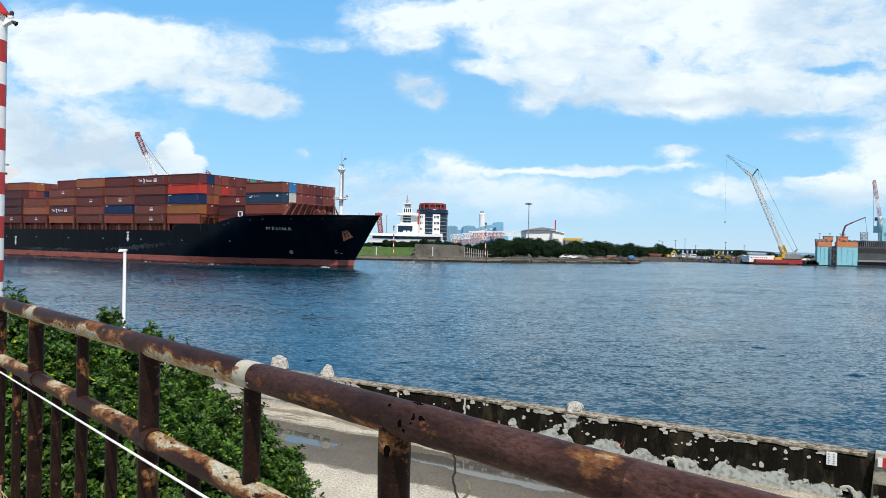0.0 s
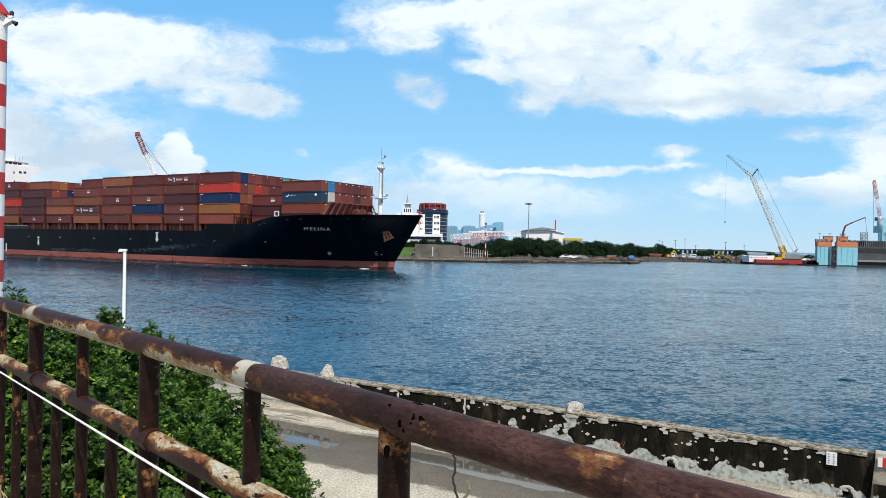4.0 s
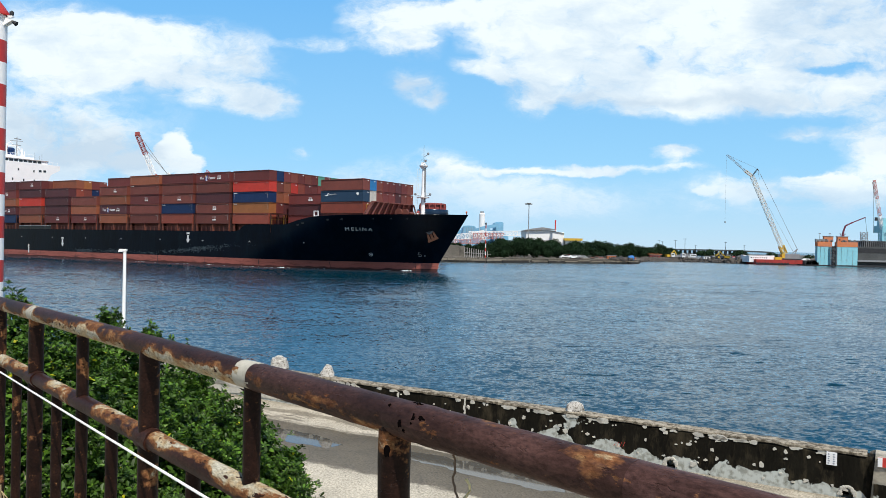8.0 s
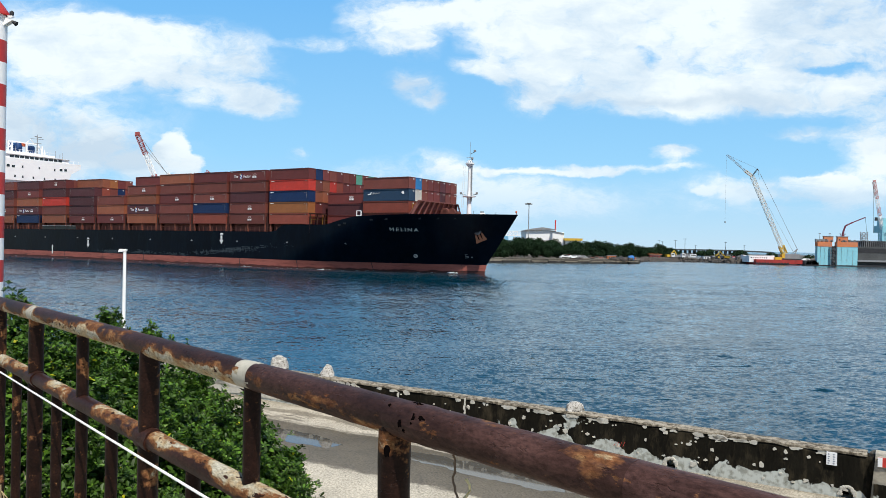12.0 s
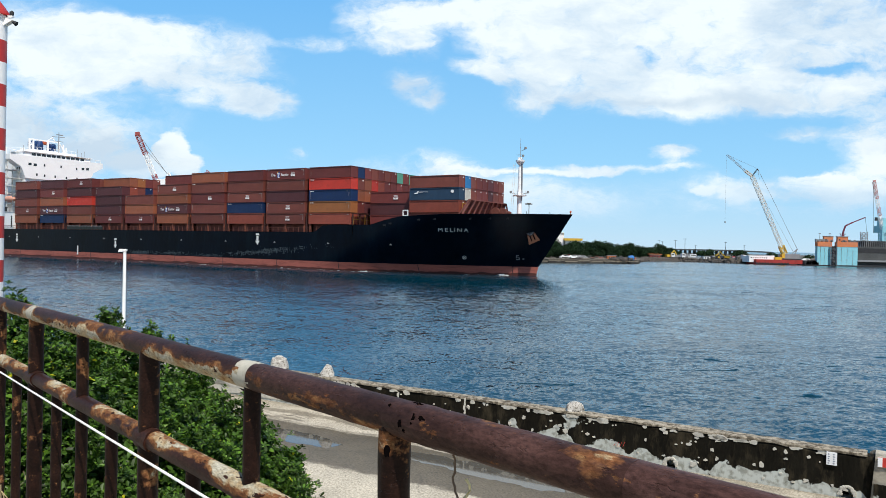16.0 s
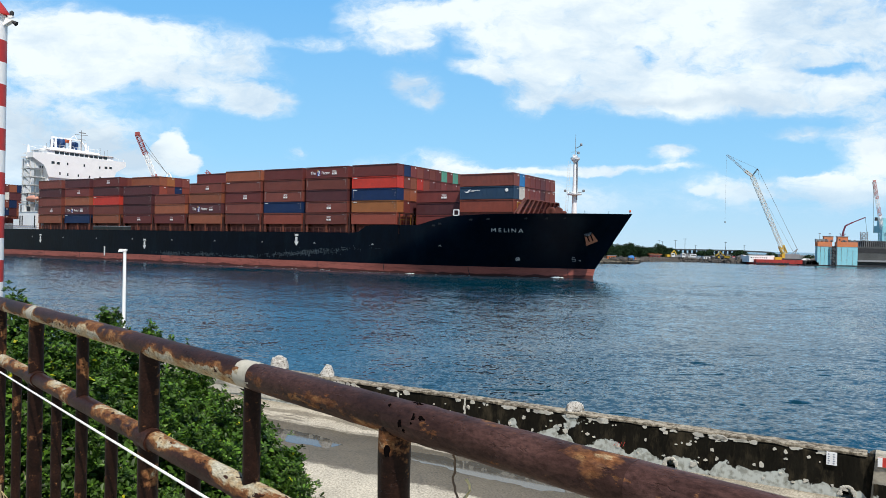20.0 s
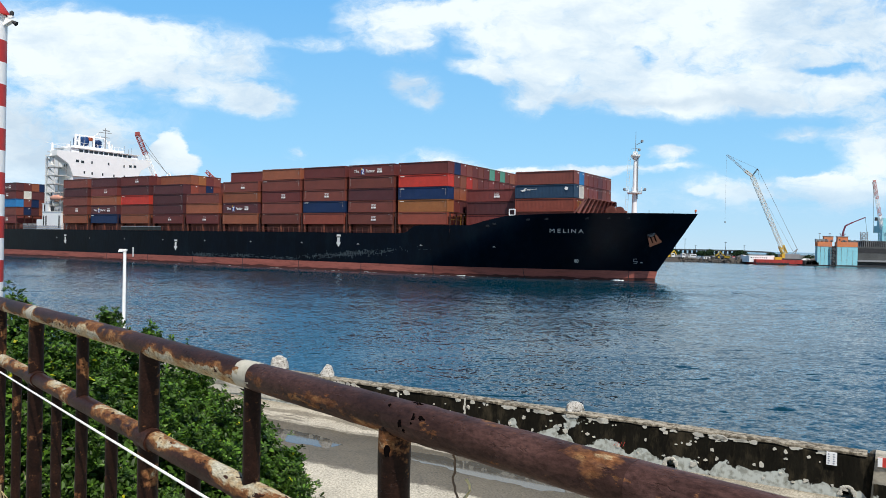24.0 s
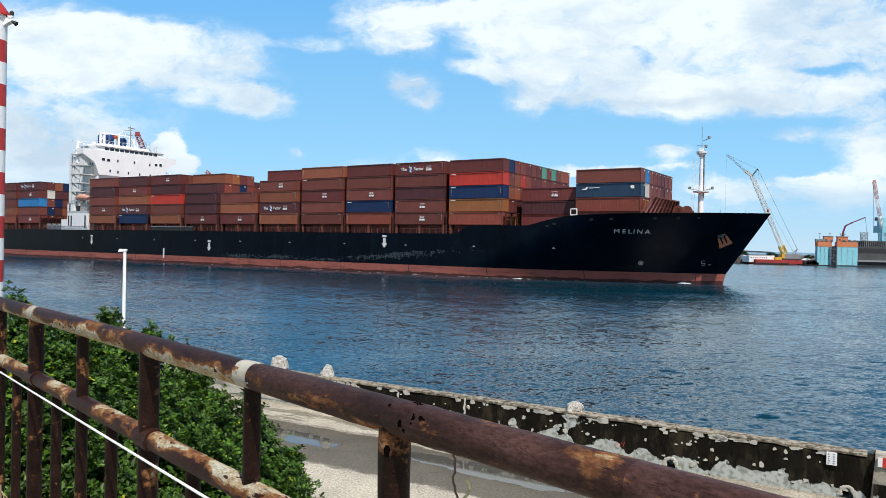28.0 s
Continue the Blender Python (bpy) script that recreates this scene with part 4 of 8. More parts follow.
part("bridge", f, M_WHITE, house, "white wheelhouse front with full-width wings")
f = Form().box(-119, -11.6, 32.4, -110.9, 11.6, 33.65).box(-119.4, -12.1, 33.65, -110.5, 12.1, 33.8)
part("wheelhouse", f, M_WHITE, house)
win = Form().box(0, -0.66, -0.42, 0.05, 0.66, 0.42).mesh("window", M_GLASS)
for k in range(11):
    part("window", win, None, house, at=Matrix.Translation((-110.9, -8.3 + k * 1.68, 33.0)))
port = Form().box(0, -0.5, -0.4, 0.04, 0.5, 0.4).mesh("porthole", M_GLASS)
small = Form().box(0, -0.24, -0.4, 0.04, 0.24, 0.4).mesh("porthole", M_GLASS)
for y, z, me in ((-9.7, 29.7, port), (-8.0, 29.6, port), (-4.9, 29.7, small), (0.8, 29.8, small), (6.3, 29.6, small), (8.6, 29.8, port), (10.3, 29.9, port), (-7.4, 26.4, small), (-4.8, 26.3, small), (-1.2, 26.3, small), (2.7, 26.2, small), (6.5, 26.2, small)):
    part("porthole", me, None, house, at=Matrix.Translation((-110.5 if abs(y) < 12 else -111, y, z)))
for y in (-13.6, -12.9):
    part("porthole", Form().box(-111.2, y, 27.6, -111.0, y + 0.3, 28.4), M_GLASS, house)
# top of the wheelhouse: funnel casings, frame, masts, scanners
part("monkey_island", Form().box(-118.5, -9.5, 33.8, -112.6, 7.5, 34.7), M_WHITE, house)
for y0, y1, z1 in ((-4.3, -1.4, 38.7), (-1.9, 0.7, 38.9), (2.2, 5.2, 38.4)):
    part("funnel", Form().lathe([((y1 - y0) * 0.5, 31), ((y1 - y0) * 0.5, z1 - 0.5), ((y1 - y0) * 0.42, z1 - 0.1), ((y1 - y0) * 0.3, z1)], (-121.5, (y0 + y1) / 2, 0), 18), M_NAVY, ship, "dark blue round funnel casing", smooth=True)
f = Form()
for y in (-5.2, -3.9, 1.1, 5.0):
    f.bar((-119.2, y, 33), (-119.2, y, 39.2), 0.5, 0.5)
f.bar((-119.2, -5.2, 38.9), (-119.2, 5.0, 38.9), 0.4, 0.4).bar((-119.2, 5.0, 39), (-119.2, 8.2, 34.2), 0.3, 0.3).bar((-119.2, -5.2, 37), (-119.2, -3.9, 37), 0.3, 0.3).bar((-119.2, -5.2, 35.4), (-119.2, 5, 35.4), 0.3, 0.5)
for k in range(9):
    f.bar((-119, -5.1 + k * 1.27, 34), (-119, -5.1 + k * 1.27, 36.1), 0.12, 0.12)
f.bar((-119.2, -3.9, 36), (-119.2, -5.2, 39), 0.18, 0.18).bar((-119.2, 1.1, 39.2), (-119.2, 2.6, 40.4), 0.2, 0.2).bar((-119.2, 3.6, 39.2), (-119.2, 2.6, 40.4), 0.2, 0.2).bar((-119.2, 6.6, 33.8), (-119.2, 6.6, 38.4), 0.45, 0.45).bar((-119.2, 7.6, 33.8), (-119.2, 7.6, 37.4), 0.3, 0.3)
f.bar((-119.2, -7.5, 33.8), (-119.2, -7.5, 35.6), 1.1, 0.8).bar((-119.2, -9.2, 34.6), (-119.2, -14.8, 35.4), 0.12, 0.12)
part("funnel_frame", f, M_WHITE, ship, "white steel frame round the funnels")
part("exhaust_cowl", Form().lathe([(0.9, 37.8), (1.1, 38.2), (1.1, 38.9), (0.6, 39.2)], (-120.5, 1.1, 0), 12), M_ORANGE, ship, "faded orange cowl", smooth=True)
f = Form().beam((-116, 3.1, 34.7), (-116, 3.1, 42.0), 0.24, 0.1, n=8).bar((-116, 0.8, 40.3), (-116, 5.3, 40.5), 0.16, 0.16).bar((-116, 2.2, 41.2), (-116, 4.6, 41.1), 0.14, 0.3).bar((-116, 1.6, 38.9), (-116, 4.6, 38.9), 0.4, 0.16)
part("radar_mast", f, M_STEEL_GREY, house)
f = Form()
for k in range(17):
    y = -15.6 + k * 1.95
    if -8 < y < 7:
        continue
    f.bar((-111.2, y, 32.4), (-111.2, y, 33.4), 0.07, 0.07)
f.bar((-111.2, -15.8, 33.4), (-111.2, -11.7, 33.4), 0.07, 0.07).bar((-111.2, 11.7, 33.4), (-111.2, 15.8, 33.4), 0.07, 0.07)
for k in range(12):
    y = -9.3 + k * 1.5
    f.bar((-112.7, y, 34.7), (-112.7, y, 35.7), 0.06, 0.06)
f.bar((-112.7, -9.3, 35.7), (-112.7, 7.3, 35.7), 0.07, 0.07)
part("handrail", f, M_WHITE, house)
f = Form()
for y, h in ((-10.5, 1.2), (-6.0, 2.2), (8.0, 2.0), (9.6, 1.0), (10.6, 1.6)):
    f.beam((-113, y, 33.8), (-113, y, 34.6 + h), 0.06, n=5)
part("aerial", f, M_STEEL_GREY, house, kind="stuff")
# stair tower and crane post on the near side
f = Form()
for u in (-112.6, -116.6):
    for y in (-15.7, -12.0):
        f.bar((u, y, 9), (u, y, 30.5), 0.3, 0.3)
for z in (17, 19.6, 22.2, 24.8, 27.4):
    f.box(-117.4, -16.0, z, -112.0, -11.0, z + 0.16)
    f.bar((-112.2, -15.9, z + 1.05), (-117.3, -15.9, z + 1.05), 0.07, 0.07)
    f.bar((-112.2, -15.9, z + 0.55), (-117.3, -15.9, z + 0.55), 0.05, 0.05)
    f.bar((-112.8, -15.4, z), (-116.6, -15.4, z + 2.6), 0.6, 0.15)
part("stair_tower", f, M_WHITE_OLD, house, "white outside stairs and platforms")
f = Form().beam((-114.8, -15.2, 28), (-114.8, -15.2, 34.9), 0.8, 0.3, n=8).box(-116.2, -16.6, 30.6, -113.6, -14.2, 31.1).box(-115.8, -16.2, 31.9, -114.1, -14.6, 32.3).bar((-114.8, -15.2, 34.5), (-114.8, -6, 35.6), 0.08, 0.08)
part("crane_post", f, M_WHITE, house, "white deck crane post")
f = Form().lathe([(0.05, -3.0), (0.7, -2.5), (1.0, -1.2), (1.05, 1.2), (0.7, 2.5), (0.05, 3.0)], (0, 0, 0), 12)
part("lifeboat", f, mat("faded_salmon_paint", (0.6, 0.3, 0.22), 0.6, spread=0.12, scale=1), house, "faded salmon lifeboat", smooth=True, at=Matrix.Translation((-111.8, -15.3, 17.9)) @ pose(0, 0, 0, 0, 90, 0))
for u in (-109.4, -114.2):
    part("davit", Form().bar((u, -15.6, 16), (u, -15.6, 19.6), 0.3, 0.3).bar((u, -15.6, 19.6), (u, -13.5, 20.2), 0.25, 0.25), M_STEEL_GREY, house)
f = Form().box(-118.4, -15.9, 8.2, -108.3, -12.5, 13.8).box(-118.4, -15.9, 13.8, -115.2, -12.5, 16.3).box(-121.5, -15.9, 8.2, -118.4, -13, 11.5)
part("side_house", f, M_WHITE, house, "white boat deck house")
f = Form().box(-118.6, -16.0, 16.3, -115, -12.4, 16.45).box(-118.6, -16.0, 13.75, -108.1, -12.4, 13.9)
part("deck_edge", f, M_WHITE_OLD, house)
f = Form()
for k in range(9):
    f.bar((-115 + k * 0.8, -15.9, 13.9), (-115 + k * 0.8, -15.9, 15.0), 0.06, 0.06)
f.bar((-115, -15.9, 15.0), (-108.4, -15.9, 15.0), 0.07, 0.07)
part("handrail", f, M_WHITE, house)
for u0, u1, z0, z1 in ((-109.6, -109.0, 8.9, 12.6), (-117.9, -117.3, 9.6, 12.6), (-116.6, -116.0, 9.6, 12.6), (-117.4, -116.8, 13.9, 16.0), (-113.8, -111.8, 14.0, 15.4)):
    part("house_door", Form().box(u0, -15.96, z0, u1, -15.88, z1), M_DARK, house)
f = Form().box(-129.5, -15.8, 8.2, -121.5, -14.5, 9.6)
for k in range(6):
    f.box(-129.3 + k * 1.35, -15.9, 8.3, -128.2 + k * 1.35, -15.2, 10.2 - 0.4 * (k % 2))
part("deck_gear", f, M_STEEL_GREY, house, "grey deck lockers")
f = Form().box(-78.6, -HB + 0.02, 8.55, -61.5, -HB + 0.14, 9.35)
for k in range(16):
    f.bar((-78.4 + k * 1.12, -HB, 8.5), (-78.4 + k * 1.12, -HB, 9.45), 0.08, 0.08)
gangway = part("gangway", f, mat("dark_gangway_steel", (0.03, 0.036, 0.033), 0.6, spread=0.5, scale=1.2), ship, "dark stowed gangway along the side")
part("handrail", Form().bar((-78.6, -HB - 0.02, 9.5), (-61.5, -HB - 0.02, 9.5), 0.1, 0.14), M_SILVER, gangway, "pale top rail")
# foam along the waterline
M_FOAM = mat("foam", (0.7, 0.73, 0.72), 0.9, spread=0.2, scale=2)
f = Form()
for k in range(50):
    u = rng.choice((rng.uniform(-120, 64), rng.uniform(-20, 60)))
    w, h = rng.uniform(0.2, 1.0), rng.uniform(0.02, 0.07)
    y = -half(u, 0) - rng.uniform(0.02, 0.6)
    dy = (half(u + 0.5, 0) - half(u - 0.5, 0))
    f.add([(u - w, y + dy * w, 0.03), (u, y - h, 0.03), (u + w, y - dy * w, 0.03), (u + 0.3 * w, y + h, 0.05)], [(0, 1, 2, 3)])
for u, w, h in ((58.9, 0.8, 0.25), (59.4, 0.6, 0.3), (60.1, 0.5, 0.15), (30.5, 1.0, 0.1), (31.2, 0.5, 0.16), (8.0, 0.9, 0.08)):
    y = -half(u, 0) - 0.15
    dy = half(u + 0.5, 0) - half(u - 0.5, 0)
    f.add([(u - w, y + dy * w, 0.03), (u - 0.2 * w, y - h * 1.6, 0.04), (u + w, y - dy * w, 0.03), (u + 0.3 * w, y + h * 0.4, 0.05 + h)], [(0, 1, 2, 3)])
part("bow_wave", f, M_FOAM, ship, "flecks of white foam at the waterline", kind="stuff")

# ---------- quay wall ----------
WX0, WX1, WZ = -40.0, 14.58, 2.44
DRAINS = (10.79, 14.25)


def wall_mat():
    """Mould-blackened concrete with white paint left in flakes, most of it along the foot."""
    m = mat("mould_blackened_concrete", (0.01, 0.009, 0.006), 0.95, spread=0.7, scale=1.8, fine=22, bump=0.6, second=(0.062, 0.05, 0.031), cut=(0.5, 0.72), mscale=(1, 1, 0.35), spec=0.12)
    nt = m.node_tree
    b = nt.nodes["Principled BSDF"]
    N, L = nt.nodes.new, nt.links.new
    tc = N("ShaderNodeTexCoord")
    n1 = N("ShaderNodeTexNoise")
    n1.inputs["Scale"].default_value, n1.inputs["Detail"].default_value, n1.inputs["Roughness"].default_value = 1.7, 6, 0.5
    L(tc.outputs["Object"], n1.inputs["Vector"])
    n2 = N("ShaderNodeTexNoise")
    n2.inputs["Scale"].default_value, n2.inputs["Detail"].default_value = 0.55, 2
    L(tc.outputs["Object"], n2.inputs["Vector"])
    sp = N("ShaderNodeSeparateXYZ")
    L(tc.outputs["Object"], sp.inputs[0])
    foot = N("ShaderNodeMapRange")
    foot.inputs[1].default_value, foot.inputs[2].default_value, foot.inputs[3].default_value, foot.inputs[4].default_value = QZ + 0.06, QZ + 0.42, 0.27, -0.06
    L(sp.outputs[2], foot.inputs[0])
    a = N("ShaderNodeMath")
    a.operation = "ADD"
    L(n1.outputs[0], a.inputs[0])
    L(foot.outputs[0], a.inputs[1])
    run = N("ShaderNodeMapRange")
    run.inputs[1].default_value, run.inputs[2].default_value = 5.0, 15.0
    L(sp.outputs[0], run.inputs[0])
    more = N("ShaderNodeValToRGB")
    e = more.color_ramp.elements
    while len(e) < 6:
        e.new(0.5)
    for q, (p, k) in zip(e, ((0.0, 0.3), (0.28, 0.3), (0.36, 0.46), (0.53, 0.52), (0.57, 0.25), (1.0, 0.16))):
        q.position, q.color = p, (k, k, k, 1)
    L(run.outputs[0], more.inputs[0])
    lift = N("ShaderNodeMath")
    lift.operation = "MULTIPLY_ADD"
    lift.inputs[1].default_value, lift.inputs[2].default_value = 0.5, -0.15
    L(more.outputs[0], lift.inputs[0])
    a2 = N("ShaderNodeMath")
    a2.operation = "ADD"
    L(a.outputs[0], a2.inputs[0])
    L(lift.outputs[0], a2.inputs[1])
    a = a2
    c = N("ShaderNodeMath")
    c.operation = "MULTIPLY_ADD"
    c.inputs[1].default_value = 0.25
    L(n2.outputs[0], c.inputs[0])
    L(a.outputs[0], c.inputs[2])
    rp = N("ShaderNodeValToRGB")
    rp.color_ramp.elements[0].position, rp.color_ramp.elements[1].position = 0.752, 0.765
    L(c.outputs[0], rp.inputs[0])
    n3 = N("ShaderNodeTexNoise")
    n3.inputs["Scale"].default_value, n3.inputs["Detail"].default_value = 9, 8
    L(tc.outputs["Object"], n3.inputs["Vector"])
    pc = N("ShaderNodeValToRGB")
    pc.color_ramp.elements[0].position, pc.color_ramp.elements[1].position = 0.36, 0.54
    pc.color_ramp.elements[0].color, pc.color_ramp.elements[1].color = (0.3, 0.31, 0.27, 1), (0.52, 0.55, 0.51, 1)
    L(n3.outputs[0], pc.inputs[0])
    mx = N("ShaderNodeMix")
    mx.data_type = "RGBA"
    L(rp.outputs[0], mx.inputs[0])
    L(b.inputs["Base Color"].links[0].from_socket, mx.inputs[6])
    L(pc.outputs[0], mx.inputs[7])
    L(mx.outputs[2], b.inputs["Base Color"])
    return m


M_MOULD = wall_mat()
M_FLAKE = mat("flaking_white_paint", (0.56, 0.54, 0.47), 0.85, spread=0.25, scale=5, fine=40, bump=0.5, second=(0.3, 0.29, 0.25), cut=(0.55, 0.75))
wall = thing("quay_wall", "low concrete quay wall, black with mould, white paint flaking", "wall", Q, kind="structure")


def wall_block(x0, x1, front, back, z1, seed, lean=0.0, z0=QZ - 0.3):
    fm = Form()
    n = max(2, int((x1 - x0) / 0.35))
    prof = []
    for i in range(n + 1):
        x = x0 + (x1 - x0) * i / n
        e = [0.02 * noise.noise(Vector((x * 2.1, seed + j, 0))) for j in range(4)]
        prof.append([(x, front + e[0], z0), (x - lean, front + e[1] * 0.6, z1 - 0.05), (x - lean, front + 0.05, z1 + e[2] * 0.8), (x - lean, back - 0.04, z1 + e[3] * 0.8), (x, back, z1 - 0.05), (x, back, z0)])
    fm.grid(prof)
    k = len(prof[0])
    fm.f += [tuple(range(k)), tuple(range(n * k + k - 1, n * k - 1, -1))]
    return fm


M_COPING = mat("worn_coping", (0.34, 0.3, 0.23), 0.9, spread=0.4, scale=4.5, fine=36, bump=0.9, second=(0.085, 0.07, 0.048), cut=(0.44, 0.58), spec=0.2)


def coping_form(x0, x1, seed):
    """Worn top course with a broken front edge."""
    n = max(4, int((x1 - x0) / 0.12))
    rows = []
    for i in range(n + 1):
        x = x0 + (x1 - x0) * i / n
        e = [0.03 * noise.noise(Vector((x * 3.0, seed * 7 + j, 0))) + 0.02 * noise.noise(Vector((x * 9.0, seed * 5 + j, 3))) for j in range(3)]
        rows.append([(x, -0.37 + e[0], WZ - 0.055 + e[1] * 0.7), (x, -0.37 + e[0], WZ - 0.012 + e[1] * 0.3), (x, -0.34, WZ + e[2] * 0.4), (x, -0.01, WZ + e[1] * 0.4), (x, 0.01, WZ - 0.055)])
    fm = Form().grid(rows)
    fm.f += [(0, 1, 2, 3, 4), tuple(range(n * 5 + 4, n * 5 - 1, -1))]
    return fm.v, fm.f


for k, (a, b) in enumerate(((WX0, -14.0), (-13.96, -4.0), (-3.96, 5.5), (5.54, WX1))):
    if k < 3:
        part("wall_block", wall_block(a, b, -0.36, 0.0, WZ - 0.05, 3.0 * k), M_MOULD, wall)
    part("coping", Form().add(*coping_form(a, b, k)), M_COPING, wall, "worn pale coping")
d0, d1 = DRAINS
for a, b, z0 in ((5.54, d0 - 0.1, QZ - 0.3), (d0 - 0.1, d0 + 0.1, QZ + 0.2), (d0 + 0.1, d1 - 0.11, QZ - 0.3), (d1 - 0.11, d1 + 0.11, QZ + 0.2), (d1 + 0.11, 14.9, QZ - 0.3)):
    part("wall_block", wall_block(a, b, -0.36, 0.0, WZ - 0.05, 9.0, z0=z0), M_MOULD, wall)
for x in DRAINS:
    f = Form()
    for k in range(12):     # patched mortar round the drain
        a = math.pi * k / 11
        f.rock((x + 0.13 * math.cos(a), -0.365, QZ + 0.08 + 0.16 * math.sin(a)), (0.03 + 0.012 * (k % 3), 0.018, 0.03), k + x, 5)
    part("drain_rim", f, M_FLAKE, wall, "chipped pale mortar round the drain")
    # plate added behind the hole to keep the light from the water side out
    part("drain_light_stop", Form().box(x - 0.12, -0.06, QZ - 0.1, x + 0.12, -0.03, QZ + 0.24), M_MOULD, wall)
f = Form()
for k in range(9):
    z = QZ + 0.02 + 0.1 * k
    o = 0.03 * noise.noise(Vector((k * 0.9, 2, 0)))
    f.rock((5.52 + o, -0.362, z + 0.05), (0.022 + 0.014 * (k % 3 == 0), 0.014, 0.062), k * 1.7, 6)
part("joint_seam", f, M_FLAKE, wall, "ragged pale mortar seam")
part("wall_block", wall_block(14.62, 30, -0.5, 0.08, WZ + 0.02, 31.0, lean=-0.1), M_CONC_PALE, wall, "newer pale concrete wall")
part("wall_base", Form().box(14.7, -0.56, QZ - 0.2, 30, -0.47, QZ + 0.42), M_MOULD, wall)


def blob(fm, x, z, w, h, y, seed, n=14):
    """An irregular flat flake on the wall's face."""
    v = []
    for i in range(n):
        a = 2 * math.pi * i / n
        r = 1 + 0.75 * noise.noise(Vector((math.cos(a) * 1.4 + seed, math.sin(a) * 1.4, seed * 0.7)))
        v.append((x + w * r * math.cos(a), y, max(QZ + 0.01, min(WZ - 0.03, z + h * r * math.sin(a)))))
    v2 = [(p[0], y + 0.02, p[2]) for p in v]
    fm.add(v + v2, [tuple(range(n))[::1]] + [(i, (i + 1) % n, n + (i + 1) % n, n + i) for i in range(n)])


wr = random.Random(3)
f = Form()
for k in range(46):    # paint hanging on below the coping
    x = wr.uniform(-4, 14.4)
    blob(f, x, WZ - 0.09, wr.uniform(0.04, 0.17), wr.uniform(0.02, 0.06), -0.374, wr.random() * 40, 17)
for k in range(95):    # single flakes over the face, ever more towards the foot
    x = wr.uniform(2, 14.4)
    z = QZ + 0.12 + 0.72 * wr.random() ** 1.25
    s = wr.choice((0.015, 0.02, 0.03, 0.035, 0.05))
    blob(f, x, z, s * wr.uniform(0.7, 1.5), s * wr.uniform(0.6, 1.2), -0.374, wr.random() * 60, 15)
part("paint_flake", f, M_FLAKE, wall, "remains of white paint", kind="stuff")
f = Form()
for x0 in (-40, -28, -16):
    blob(f, x0 + 8, 1.95, 8, 0.5, -0.374, x0, 40)
blob(f, -1.2, 1.9, 3.2, 0.34, -0.374, 7.3, 60)
part("paint_flake", f, M_FLAKE, wall, "white painted stretch", kind="stuff")
notice = thing("notice_plate", "small white notice plate with dark print on the wall", "sign", Q)
part("plate", Form().box(13.87, -0.405, 2.13, 14.06, -0.39, 2.39), M_WHITE, notice)
M_PRINT = mat("faded_print", (0.2, 0.23, 0.3), 0.7, spread=0.2, scale=20)
f = Form()
for k in range(5):
    for c in (0, 1):
        f.box(13.895 + c * 0.09, -0.4075, 2.335 - k * 0.045, 13.925 + c * 0.09 + 0.008 * (k % 2), -0.4045, 2.355 - k * 0.045)
part("print", f, M_PRINT, notice, "unreadable faded print")
notice2 = thing("warning_plate", "red and white warning plate on the pale wall", "sign", Q)
part("plate", Form().box(14.76, -0.535, 2.27, 15.15, -0.515, 2.45), M_RED, notice2)
part("panel", Form().box(14.76, -0.539, 2.27, 14.84, -0.5345, 2.45), M_WHITE, notice2)
f = Form()
for k in range(4):
    f.bar((9.5 + k * 0.07, -0.395, 1.82), (9.55 + k * 0.07, -0.395, 1.9 + 0.015 * k), 0.012, 0.006)
part("red_scrawl", f, M_RED, wall)

M_STONE = mat("pale_coral_stone", (0.46, 0.44, 0.4), 0.95, spread=0.35, scale=13, fine=45, bump=1.0, second=(0.11, 0.09, 0.065), cut=(0.53, 0.6), spec=0.1)
for x, y, s, sd, tp in ((-1.14, -0.15, (0.28, 0.2, 0.24), 2.0, 0.18), (0.74, -0.13, (0.22, 0.16, 0.2), 5.0, 0.42), (8.43, -0.12, (0.22, 0.16, 0.11), 8.0, 0.15)):
    p = Q @ Vector((x, y, WZ + s[2] * 0.72))
    solid("stone_block", Form().rock(p, s, sd, 22, 0.06, tp), M_STONE, "rough pale stone lying on the quay wall", "stone", group="stones on the quay wall")

# puddles and dry strips on the quay
M_PUDDLE = mat("puddle_water", (0.085, 0.08, 0.068), 0.05, spread=0.2, scale=0.5, spec=0.6)


def patch(name, pts, z, material, label, category, seed):
    """A flat patch on the quay with a ragged edge; pts in the quay's own plan."""
    out = []
    for (ax, ay), (bx, by) in zip(pts, pts[1:] + pts[:1]):
        n = max(2, int(math.hypot(bx - ax, by - ay) / 0.08))
        for i in range(n):
            t = i / n
            p = Vector((ax + (bx - ax) * t, ay + (by - ay) * t, 0))
            o = noise.noise_vector(p * 0.9 + Vector((seed, 0, 0))) * 0.42 + noise.noise_vector(p * 3.1 + Vector((seed, 3, 0))) * 0.14 + noise.noise_vector(p * 9 + Vector((seed, 3, 0))) * 0.05
            out.append(Q @ Vector((p.x + o.x, p.y + o.y * 0.6, 0)))
    fm = Form().add([(p.x, p.y, z) for p in out], [tuple(range(len(out)))])
    bm = bmesh.new()
    me = fm.mesh(name, material)
    bm.from_mesh(me)
    bmesh.ops.triangulate(bm, faces=[q for q in bm.faces if len(q.verts) > 4])
    bmesh.ops.recalc_face_normals(bm, faces=bm.faces)
    bm.to_mesh(me)
    bm.free()
    return tagged(new(name, me), label, category, kind="structure")


